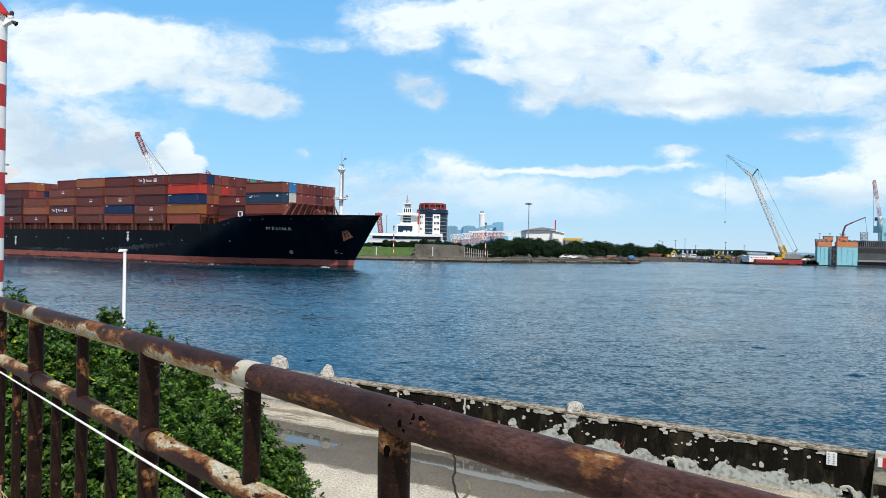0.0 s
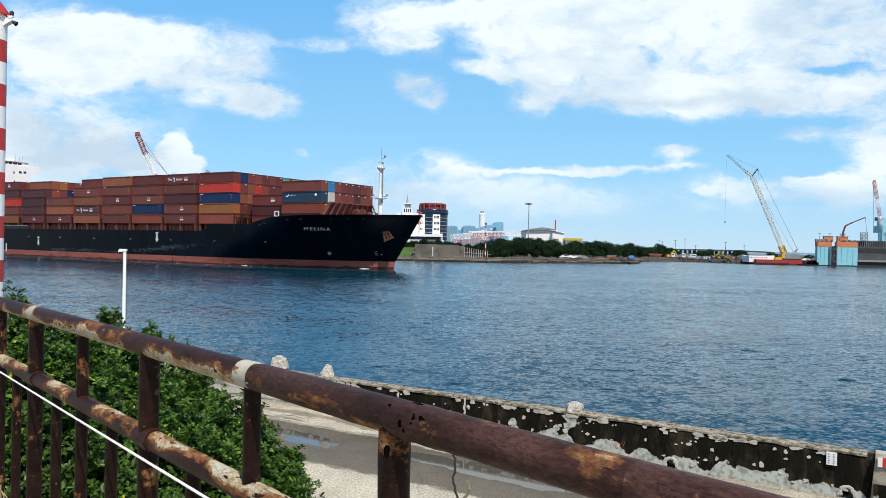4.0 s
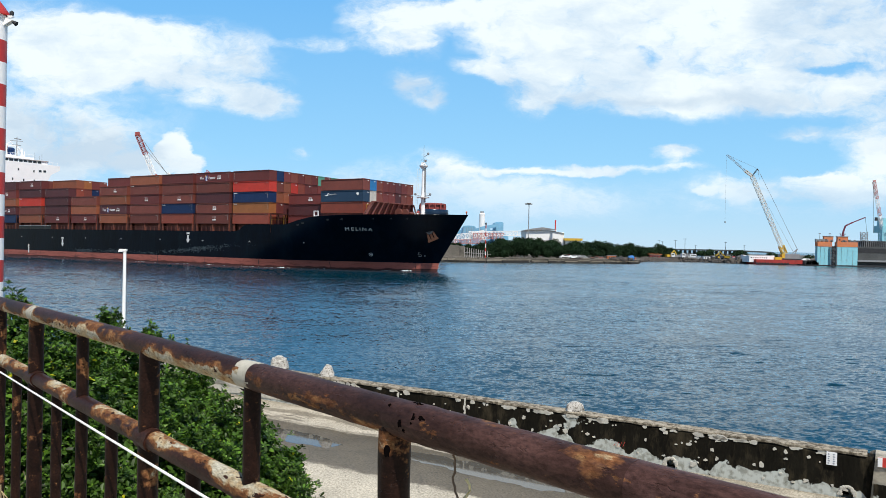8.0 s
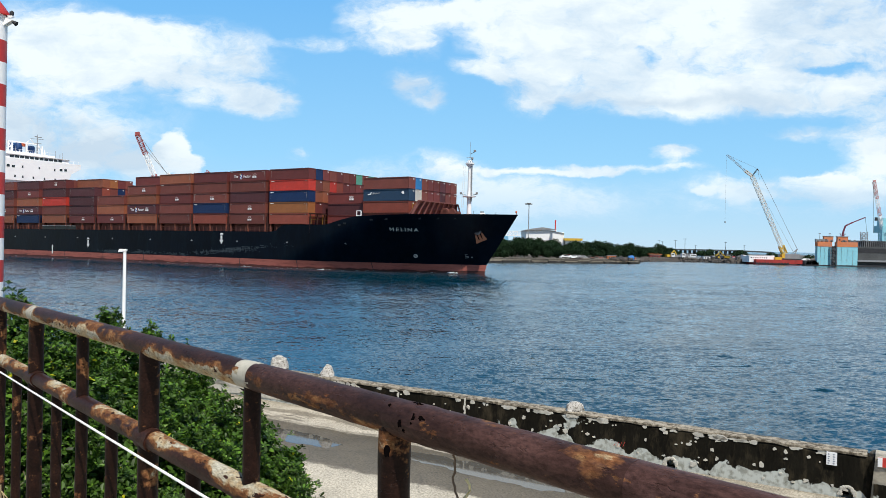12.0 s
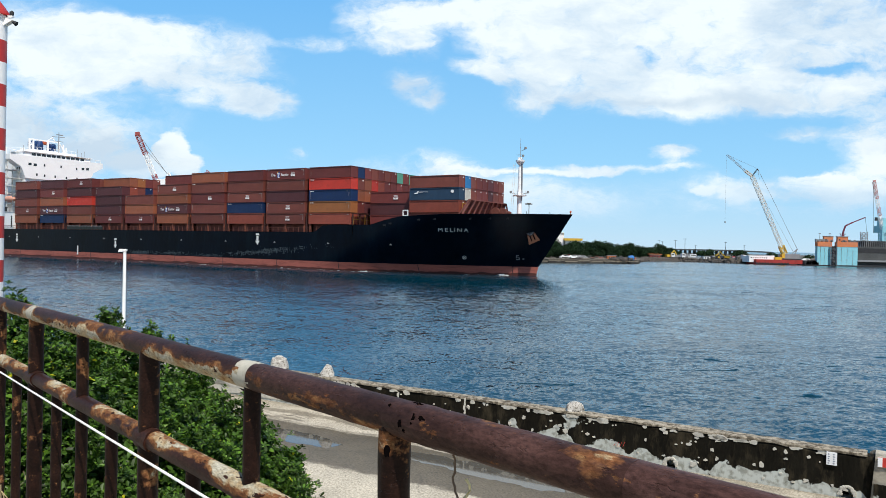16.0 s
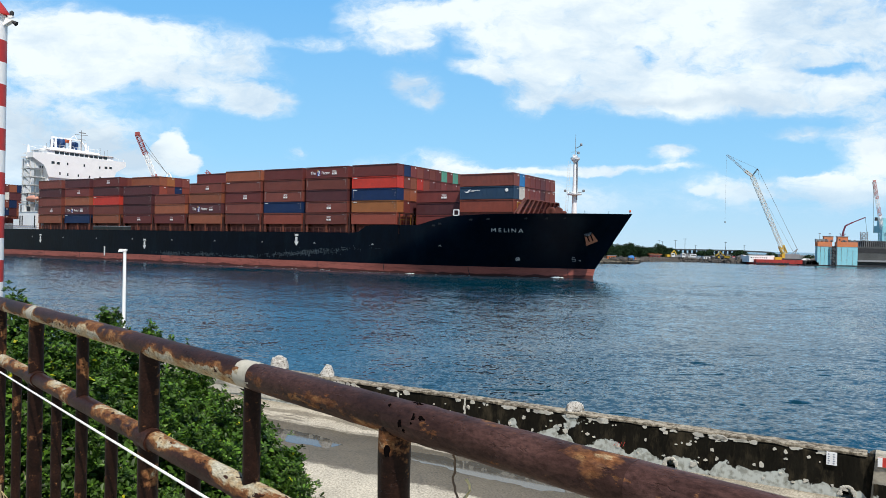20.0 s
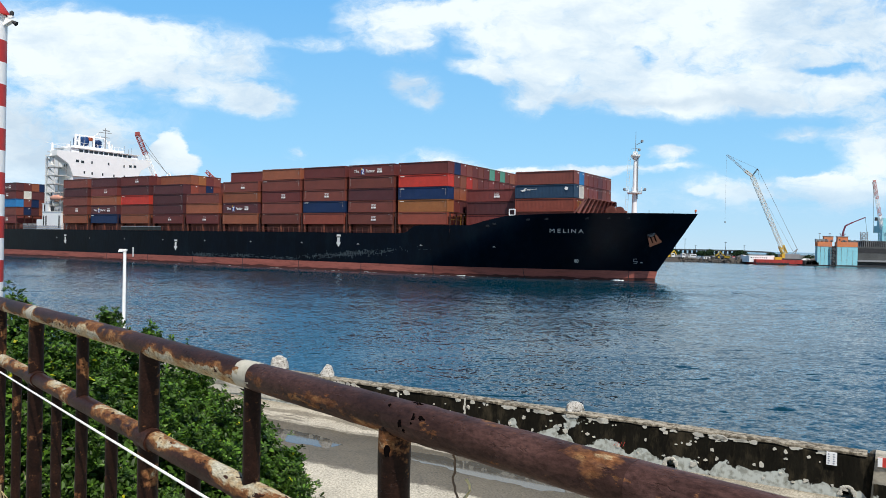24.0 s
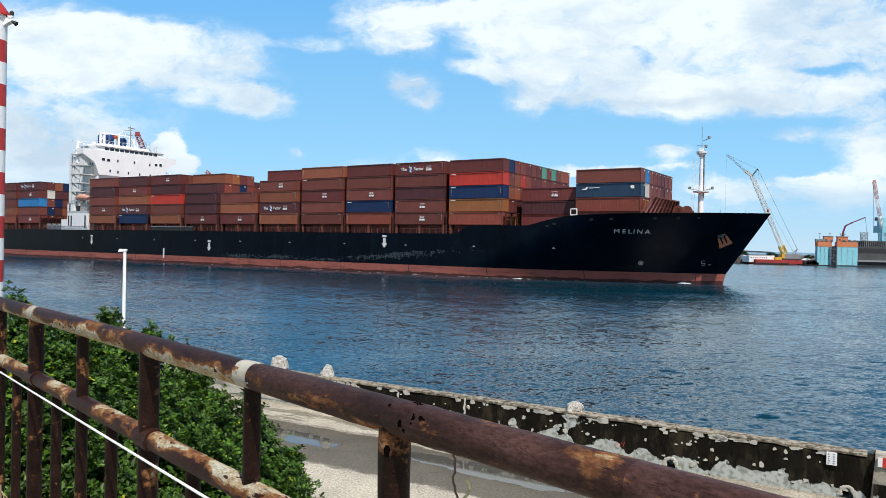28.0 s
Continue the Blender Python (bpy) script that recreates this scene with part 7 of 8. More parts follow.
for k in range(120):
    a, b = rr.choice(list(zip(edge[3:8], edge[4:9])))
    w = rr.random()
    sz = rr.uniform(0.15, 0.6)
    f.rock((a[0] + (b[0] - a[0]) * w, a[1] + (b[1] - a[1]) * w + rr.uniform(0, 3), LZ + 0.1), (sz * 1.6, sz, sz * 0.7), rr.random() * 30, 5)
solid("bank_stones", f, M_CONC_FAR, "loose stones along the far edge", "stones", "stuff")
for px, py in ((1166, 425), (1195, 425), (1212, 422), (1231, 434), (1284, 428), (1317, 434), (1172, 427)):
    d = 400
    x, h = bearing(px, py, d)
    h -= LZ
    t = thing("utility_pole", "thin dark utility pole on the far bank", "pole", (x, d, LZ), group="utility poles")
    part("pole", Form().beam((0, 0, 0), (0, 0, h), 0.14, 0.08, n=6), M_DARK, t)
    part("cross_arm", Form().bar((-0.7, 0, h - 0.4), (0.7, 0, h - 0.4), 0.14, 0.14), M_DARK, t)

# viaduct far behind
# blue-grey tint puts the haze of the distance into the concrete colour
M_VIA = mat("hazy_dark_concrete", (0.07, 0.085, 0.095), 0.9, spread=0.2, scale=0.1)
via = thing("viaduct", "low grey viaduct far behind the bank", "bridge")
part("deck", Form().box(238.03, 760, 5.06, 302.76, 772, 6.44), M_VIA, via)
for k in range(14):
    x = 239.76 + k * 4.6
    part("pier", Form().box(x, 762, LZ, x + 0.8, 768, 5.06), M_VIA, via)
for k in range(8):
    xa, xb = 302.76 + k * 4.2, 302.76 + (k + 1) * 4.2
    za = 5.64 - 0.12 * k
    part("ramp", Form().bar((xa, 766, za), (xb + 0.1, 766, za - 0.12), 9, 1.4), M_VIA, via)
f = Form()
for k in range(240):
    x = -420 + k * 5
    leaf_cloud(f, (x, 520 + (k % 5) * 9, LZ + rr.uniform(-0.5, 1.2) + (1.6 if 140 < x < 235 else 0)), 3.4, 300 if 140 < x < 235 else 90, 1.0, rr, 0.6)
solid("far_woods", f, M_LEAF_FAR, "dark line of far woods", "woods", "stuff")

# ---------- cranes, barge and dock ----------
cr = thing("crawler_crane", "lattice boom crawler crane with a luffing jib", "crane")
foot = Vector((160.65, 349.77, 5.20))
head = Vector((144.65, 349.77, 41.29))
M_CREAM = mat("cream_boom_paint", (0.6, 0.58, 0.52), 0.6, spread=0.12, scale=0.5)
lattice(cr, foot, head, 1.55, 1.55, 30, 0.14, M_CREAM, "boom")
lattice(cr, foot, foot.lerp(head, 0.1), 2.0, 2.0, 3, 0.3, M_YELLOW, "boom_foot")
tipj = Vector((132.46, 349.77, 51.14))
lattice(cr, head, Vector((141.13, 349.77, 43.88)), 1.0, 1.0, 3, 0.2, M_CREAM, "jib")
lattice(cr, Vector((141.13, 349.77, 43.88)), tipj, 0.7, 0.7, 8, 0.06, M_STEEL_GREY, "jib")
lattice(cr, head, Vector((147.22, 349.77, 44.80)), 0.4, 0.4, 4, 0.1, M_DARK, "strut")
for a, b, w in (((147.22, 349.77, 44.80), (166.71, 349.77, 7.45), 0.08), ((147.22, 349.77, 44.80), (133.00, 349.77, 50.88), 0.05), ((145.21, 351.11, 41.16), (165.79, 351.11, 5.55), 0.05), (tipj, (132.38, 349.77, 19.78), 0.03), ((147.22, 349.77, 44.80), (148.14, 349.77, 39.77), 0.07)):
    part("stay_cable", Form().beam(a, b, w, n=5), M_STEEL_GREY, cr)
part("hook_block", Form().box(tipj.x - 0.2, 349.6, 19.0, tipj.x + 0.2, 350.0, 19.8), M_STEEL_GREY, cr)
part("gantry", Form().bar((166.71, 349.77, 7.45), (164.94, 349.77, 3.43), 0.4, 0.4).bar((166.71, 349.77, 7.45), (162.28, 349.77, 3.37), 0.3, 0.3), M_STEEL_GREY, cr)
part("machinery_house", Form().box(158.99, 347.1, 2.59, 166.94, 352.4, 4.98), M_STEEL_GREY, cr)
part("cab", Form().box(157.85, 345.8, 3.08, 159.17, 348.4, 4.92), M_YELLOW, cr)
part("crawler", Form().box(157.36, 345.8, 2.4, 166.60, 347.4, 2.87), M_DARK, cr)
ba = thing("crane_barge", "low red barge with tyre fenders and a white cabin", "barge")
part("hull", Form().box(144.11, 341.8, -0.8, 165.76, 357.8, 2.31), mat("dull_red_hull", (0.38, 0.04, 0.035), 0.7, spread=0.3, scale=0.4, second=(0.1, 0.03, 0.025), cut=(0.5, 0.7)), ba)
part("hull_band", Form().box(144.11, 341.7, -0.5, 165.76, 341.8, 0.35), M_DARK, ba)
for k in range(12):
    x = 144.34 + k * 1.28
    part("tyre", Form().beam((x, 341.2, 0.5), (x, 341.7, 0.5), 0.5, n=10), M_DARK, ba)
cb = part("cabin", Form().box(142.00, 344.4, 0.9, 153.78, 352.4, 3.84), M_WHITE, ba, "white deck cabin")
for k in range(8):
    part("window", Form().box(142.79 + k * 1.0, 344.4, 2.79, 142.79 + k * 1.0 + 0.45, 344.5, 3.31), M_GLASS, cb)
part("bollard_row", Form().box(153.47, 343.1, 2.31, 156.60, 345.8, 3.49), M_YELLOW, ba)
part("rail", Form().bar((141.98, 344.43, 4.10), (153.76, 344.43, 4.21), 0.1, 0.1), M_WHITE, ba)

dk = thing("floating_dock", "floating dock with light blue and orange wing towers", "floating dock")


def dock_tower(px0, px1, tx0, tx1):
    x0, x1 = (px0 - 784) * 335.1 / 1312, (px1 - 784) * 335.1 / 1312
    z1, z2, z3 = 8.78, 10.95, 13.37
    tw_ = part("tower", Form().box(x0, 335.1, -1.5, x1, 337.2, z1), M_TEAL, dk, "light blue tower wall")
    part("band", Form().box(x0 - 0.05, 335.0, z1, x1 + 0.05, 337.4, z2), M_DOCK_ORANGE, dk, "orange top band")
    u0, u1 = (tx0 - 784) * 335.1 / 1312, (tx1 - 784) * 335.1 / 1312
    part("deck_house", Form().box(u0, 335.8, z2, u1, 337.2, z3), M_DOCK_ORANGE, dk, "orange deck house")
    part("roof", Form().box(u0 - 0.2, 335.6, z3, u1 + 0.2, 337.4, z3 + 0.18), M_STEEL_GREY, dk)
    part("window", Form().box(u0 + 0.5, 335.7, z2 + 0.7, u0 + 1.1, 335.8, z2 + 1.3), M_GLASS, dk)
    part("boot_band", Form().box(x0 - 0.04, 335.0, -1.5, x1 + 0.04, 337.3, 0.5), M_DARK, dk)
    rl = Form()
    k = x0
    while k < x1:
        rl.bar((k, 335.1, z2), (k, 335.1, z2 + 1.0), 0.06, 0.06)
        k += 1.1
    rl.bar((x0, 335.1, z2 + 1.0), (x1, 335.1, z2 + 1.0), 0.06, 0.06).bar((x0, 335.1, z2 + 0.5), (x1, 335.1, z2 + 0.5), 0.05, 0.05)
    part("handrail", rl, M_STEEL_GREY, dk)
    for k in range(3):
        xx = x0 + (x1 - x0) * (0.2 + 0.28 * k)
        part("rust_streak", Form().box(xx, 335.1, 0.5, xx + 0.12, 335.1, z1 - 0.6 * k), M_DOCK_ORANGE, tw_)


dock_tower(1445, 1470, 1458, 1474)
dock_tower(1480, 1516, 1482, 1500)
# dark box added behind the gap in place of its shade
part("gap_shade", Form().box(173.99, 336.4, -1, 178.85, 337.0, 9.02), M_DARK, dk, "dark sheet for the shade in the gap between the towers")
part("pontoon", Form().box(162.84, 334.3, -1, 208.87, 349.8, 0.5), M_DARK, dk)
for px in (1449, 1467, 1486, 1493):
    x = (px - 784) * 336.4 / 1312
    part("deck_pipe", Form().beam((x, 336.7, 11.10), (x, 336.7, 14.67), 0.1, n=6).box(x - 0.4, 336.4, 14.42, x + 0.4, 337.0, 14.80), M_STEEL_GREY, dk)
f = Form()
for k in range(6):
    za = 0.6 + k * 1.35
    xa, xb = 174.31, 176.86
    if k % 2:
        xa, xb = xb, xa
    f.bar((xa, 334.7, za), (xb, 334.7, za + 1.35), 0.5, 0.12).bar((xa, 334.3, za + 0.9), (xb, 334.3, za + 2.25), 0.06, 0.06)
    f.box(min(xa, xb) - 0.3, 334.0, za + 1.3, max(xa, xb) + 0.3, 335.4, za + 1.38)
for px in (1467.5, 1478.5):
    x = (px - 784) * 334.4 / 1312
    f.bar((x, 334.2, 0.3), (x, 334.2, 10.54), 0.14, 0.14)
part("stair_flight", f, M_STEEL_GREY, dk, "zigzag steel stairs in the gap")
dr = random.Random(31)
f = Form()
for k in range(34):
    x = (dr.choice((dr.uniform(1441, 1470), dr.uniform(1482, 1515))) - 784) * 336.4 / 1312
    w, h = dr.uniform(0.12, 0.6), dr.uniform(0.2, 1.3)
    f.box(x - w, 335.5, 10.95, x + w * 0.5, 336.8, 10.95 + h)
part("deck_gear", f, M_STEEL_GREY, dk, "winches and lockers on the tower tops", kind="stuff")
f = Form()
for k in range(26):
    x = (dr.uniform(1420, 1445) - 784) * 335.1 / 1312
    f.box(x - dr.uniform(0.2, 0.7), 334.4, 0.4, x + dr.uniform(0.2, 0.7), 336.4, dr.uniform(0.8, 2.6))
part("pontoon_gear", f, M_DARK, dk, "dark gear piled on the pontoon", kind="stuff")
kc = thing("dock_crane", "maroon folding dock crane with a hanging hook", "crane")
M_MAROON = mat("maroon_paint", (0.16, 0.03, 0.05), 0.5, spread=0.15, scale=0.6)
part("pedestal", Form().beam((182.10, 339.09, 13.51), (182.55, 339.09, 16.35), 0.55, 0.4, n=8), M_MAROON, kc)
part("lower_arm", Form().bar((182.56, 339.09, 16.10), (183.28, 339.09, 18.43), 0.5, 0.6).bar((183.28, 339.09, 18.43), (186.59, 339.09, 20.05), 0.45, 0.55), M_MAROON, kc)
part("upper_arm", Form().bar((186.33, 339.09, 19.91), (192.33, 339.09, 22.48), 0.3, 0.42), M_MAROON, kc)
part("hook_line", Form().beam((192.33, 339.09, 22.48), (193.14, 339.09, 15.54), 0.06, n=5), M_DARK, kc)
M_DOCKWALL = mat("dark_dock_steel", (0.07, 0.075, 0.075), 0.8, spread=0.35, scale=0.2)
wl = thing("dry_dock_wall", "dark steel dock wall with stages and scaffolds", "dock")
part("wall", Form().box(191.97, 344.4, -2, 560.7, 355.1, 9.17), M_DOCKWALL, wl)
part("dark_band", Form().box(191.97, 344.3, 6.29, 560.7, 344.4, 8.39), M_DARK, wl)
part("upper_stage", Form().box(193.86, 345.8, 9.19, 560.7, 355.1, 11.83), M_DARK, wl)
for k in range(30):
    x = 193.12 + k * 0.9
    part("stage_post", Form().box(x, 345.5, 9.18, x + 0.14, 345.7, 12.07), M_STEEL_GREY, wl)
part("ledge", Form().box(191.31, 342.4, 2.12, 560.7, 344.4, 2.90), M_STEEL_GREY, wl)
lattice(wl, (194.96, 344.43, 11.99), (194.87, 344.43, 15.92), 2.2, 2.2, 4, 0.2, M_STEEL_GREY, "scaffold")
qc = thing("harbour_crane", "pale lattice harbour crane with a teal machine house", "crane")
qa, qb = Vector((224.81, 380.47, 16.82)), Vector((219.84, 380.47, 42.74))
for k in range(6):
    lattice(qc, qa.lerp(qb, k / 6), qa.lerp(qb, (k + 1) / 6), 1.15, 1.15, 3, 0.15, M_PINK if k in (5, 4, 2) else M_WHITE, "boom")
part("boom_tip", Form().bar((219.26, 380.47, 43.02), (220.70, 380.47, 43.34), 0.6, 0.8), M_PINK, qc)
part("machine_house", Form().box(223.89, 379.1, 16.81, 228.23, 387.1, 20.28).box(224.95, 380.5, 20.28, 227.55, 385.8, 24.32), M_TEAL, qc)
lattice(qc, (226.38, 381.81, 8.74), (226.17, 381.81, 17.16), 3.4, 3.4, 5, 0.4, M_TEAL, "tower")
part("hook_rope", Form().beam((219.55, 380.47, 43.02), (220.18, 380.47, 16.73), 0.06, n=5), M_DARK, qc)
part("hook_block", Form().box(220.88, 379.8, 22.82, 221.75, 381.1, 24.55), M_DARK, qc)
part("leg", Form().box(223.77, 379.1, LZ, 224.64, 380.5, 17.13).box(228.70, 379.1, LZ, 229.57, 380.5, 17.13), M_TEAL, qc)

M_DULLRED = mat("faded_crane_red", (0.34, 0.075, 0.07), 0.6, spread=0.2, scale=0.4)
lc = thing("portal_crane", "red and white lattice boom crane behind the ship's berth", "crane")
b0, b1 = Vector((-144.38, 380.80, 28.70)), Vector((-157.66, 380.80, 59.37))
for k in range(6):
    lattice(lc, b0.lerp(b1, k / 6), b0.lerp(b1, (k + 1) / 6), 1.9, 1.9, 4, 0.22, M_DULLRED if k in (1, 5, 4) else M_WHITE, "boom_section")
part("boom_tip", Form().bar((-158.53, 380.80, 59.35), (-156.51, 380.80, 59.83), 1.4, 1.8), M_DULLRED, lc)
for a, b in (((-156.49, 380.80, 58.82), (-141.67, 380.80, 38.88)), ((-154.95, 380.80, 53.65), (-140.79, 380.80, 38.32))):
    part("stay_cable", Form().beam(a, b, 0.14, n=5), M_STEEL_GREY, lc)
part("machine_house", Form().box(-146.48, 378.6, 28.77, -137.22, 386.4, 36.58), M_WHITE, lc)
lattice(lc, (-141.70, 381.92, 1.24), (-142.20, 381.92, 29.11), 5, 5, 7, 0.6, M_WHITE, "tower")
part("base", Form().box(-146.35, 377.4, LZ, -137.05, 386.4, 1.83), M_STEEL_GREY, lc)
part("a_frame", Form().bar((-143.63, 380.80, 35.37), (-141.11, 380.80, 40.05), 0.5, 0.5).bar((-138.42, 380.80, 35.47), (-141.11, 380.80, 40.05), 0.5, 0.5), M_WHITE, lc)
le = thing("red_crane", "faded red lattice crane standing behind the ship's berth", "crane")
lattice(le, (-116.95, 386.40, 35.21), (-123.9, 386.40, 41.7), 1.4, 1.4, 7, 0.3, M_DULLRED, "boom")
lattice(le, (-116.08, 387.52, 1.73), (-116.70, 387.52, 35.30), 3.0, 3.0, 8, 0.4, M_DULLRED, "tower")
part("base", Form().box(-119.03, 385.3, LZ, -113.14, 390.9, 2.32), M_STEEL_GREY, le)
ld = thing("red_crane", "red lattice crane standing behind the far quay", "crane")
lattice(ld, (-31.07, 369.60, 11.44), (-32.38, 369.60, 20.69), 2.0, 2.0, 7, 0.4, M_DULLRED, "tower")
part("head", Form().box(-34.06, 368.5, 19.84, -30.69, 371.8, 21.11), M_DULLRED, ld)
part("leg", Form().bar((-31.64, 369.60, 11.71), (-32.66, 369.6, LZ), 0.5, 0.5).bar((-30.51, 369.60, 11.73), (-29.28, 369.6, LZ), 0.5, 0.5), M_DULLRED, ld)

# ---------- clouds ----------
# centre and half size of each bank as tangents of bearing and height above the horizon, and its weight
CLOUDS_LEFT = [
    (-0.535, 0.265, 0.084, 0.046, 1.1), (-0.444, 0.251, 0.099, 0.038, 1.1), (-0.360, 0.253, 0.106, 0.034, 1), (-0.292, 0.209, 0.076, 0.030, 1), (-0.239, 0.187, 0.046, 0.017, 0.9), (-0.497, 0.220, 0.061, 0.019, 0.8),
    (-0.566, 0.146, 0.091, 0.057, 1.1), (-0.497, 0.128, 0.068, 0.034, 1), (-0.558, 0.089, 0.099, 0.034, 1), (-0.362, 0.118, 0.019, 0.021, 2.6), (-0.338, 0.102, 0.017, 0.013, 2.2), (-0.375, 0.102, 0.017, 0.012, 2.0), (-0.497, 0.142, 0.014, 0.009, 1.4), (-0.406, 0.096, 0.034, 0.015, 1),
]
CLOUDS_RIGHT = [
    (-0.071, 0.297, 0.057, 0.034, 1.1), (-0.049, 0.263, 0.038, 0.019, 0.8), (-0.003, 0.313, 0.046, 0.017, 0.9), (-0.05, 0.222, 0.024, 0.012, 0.6), (-0.03, 0.204, 0.03, 0.014, 0.75), (-0.012, 0.19, 0.018, 0.009, 0.5), (0.050, 0.238, 0.038, 0.013, 0.9), (0.073, 0.224, 0.017, 0.012, 0.6), (-0.185, 0.268, 0.05, 0.009, 0.22),
    (0.088, 0.300, 0.068, 0.038, 1.2), (0.164, 0.279, 0.091, 0.046, 1.7), (0.202, 0.234, 0.114, 0.042, 1.3), (0.119, 0.194, 0.034, 0.019, 1), (0.316, 0.289, 0.137, 0.053, 1.8), (0.468, 0.300, 0.152, 0.053, 1.8),
    (0.354, 0.214, 0.152, 0.030, 1.2), (0.506, 0.225, 0.099, 0.038, 1.1), (0.585, 0.15, 0.04, 0.04, 0.7), (0.491, 0.158, 0.046, 0.009, 0.7), (0.262, 0.271, 0.044, 0.014, -1.6), (0.28, 0.252, 0.024, 0.021, -1.22), (0.31, 0.2, 0.05, 0.006, -0.6), (0.505, 0.245, 0.06, 0.012, -1.35),
]
# unseen banks higher up, added to whiten and brighten what the water reflects
CLOUDS_HIGH = [
    (-0.45, 0.44, 0.2, 0.06, 0.7), (0.1, 0.43, 0.25, 0.055, 0.6), (0.52, 0.45, 0.2, 0.07, 0.8), (-0.2, 0.56, 0.2, 0.08, 0.5), (0.3, 0.6, 0.25, 0.08, 0.6), (-0.65, 0.6, 0.2, 0.09, 0.5), (0.75, 0.3, 0.1, 0.12, 0.8), (-0.8, 0.25, 0.12, 0.12, 0.8),
]
CLOUDS_LOW = [
    (0.005, 0.108, 0.046, 0.014, 0.7), (0.111, 0.101, 0.075, 0.004, 1.0), (0.217, 0.106, 0.075, 0.006, 1.1), (0.313, 0.127, 0.029, 0.010, 1.7), (0.320, 0.109, 0.038, 0.005, 0.6), (0.514, 0.097, 0.038, 0.011, 1.7),
    (0.468, 0.082, 0.1, 0.014, 1.0), (0.5, 0.099, 0.03, 0.007, 0.9), (0.354, 0.078, 0.014, 0.006, 0.9), (-0.197, 0.118, 0.018, 0.008, 0.8), (-0.064, 0.066, 0.099, 0.035, 0.5), (0.088, 0.068, 0.114, 0.028, 0.5), (0.575, 0.082, 0.061, 0.030, 0.6),
    (-0.170, 0.268, 0.046, 0.011, 0.5), (-0.48, 0.11, 0.15, 0.06, 0.35), (-0.5, 0.18, 0.13, 0.05, 0.3), (-0.03, 0.06, 0.13, 0.05, 0.5), (0.12, 0.06, 0.13, 0.035, 0.28), (0.3, 0.055, 0.16, 0.035, 0.22), (0.45, 0.075, 0.12, 0.035, 0.5), (0.58, 0.12, 0.05, 0.05, 0.3), (0.33, 0.27, 0.3, 0.07, 0.25), (-0.42, 0.24, 0.17, 0.06, 0.15),
]


# shaded undersides
CLOUDS_SHADE = [
    (-0.5, 0.125, 0.1, 0.03, 1.3), (-0.43, 0.1, 0.09, 0.025, 1.2), (-0.56, 0.17, 0.08, 0.03, 0.8), (0.26, 0.2, 0.1, 0.008, 0.7), (0.44, 0.2, 0.12, 0.014, 0.8), (0.54, 0.25, 0.08, 0.02, 0.6), (0.5, 0.07, 0.1, 0.014, 0.6), (0.57, 0.17, 0.04, 0.03, 0.5),
]


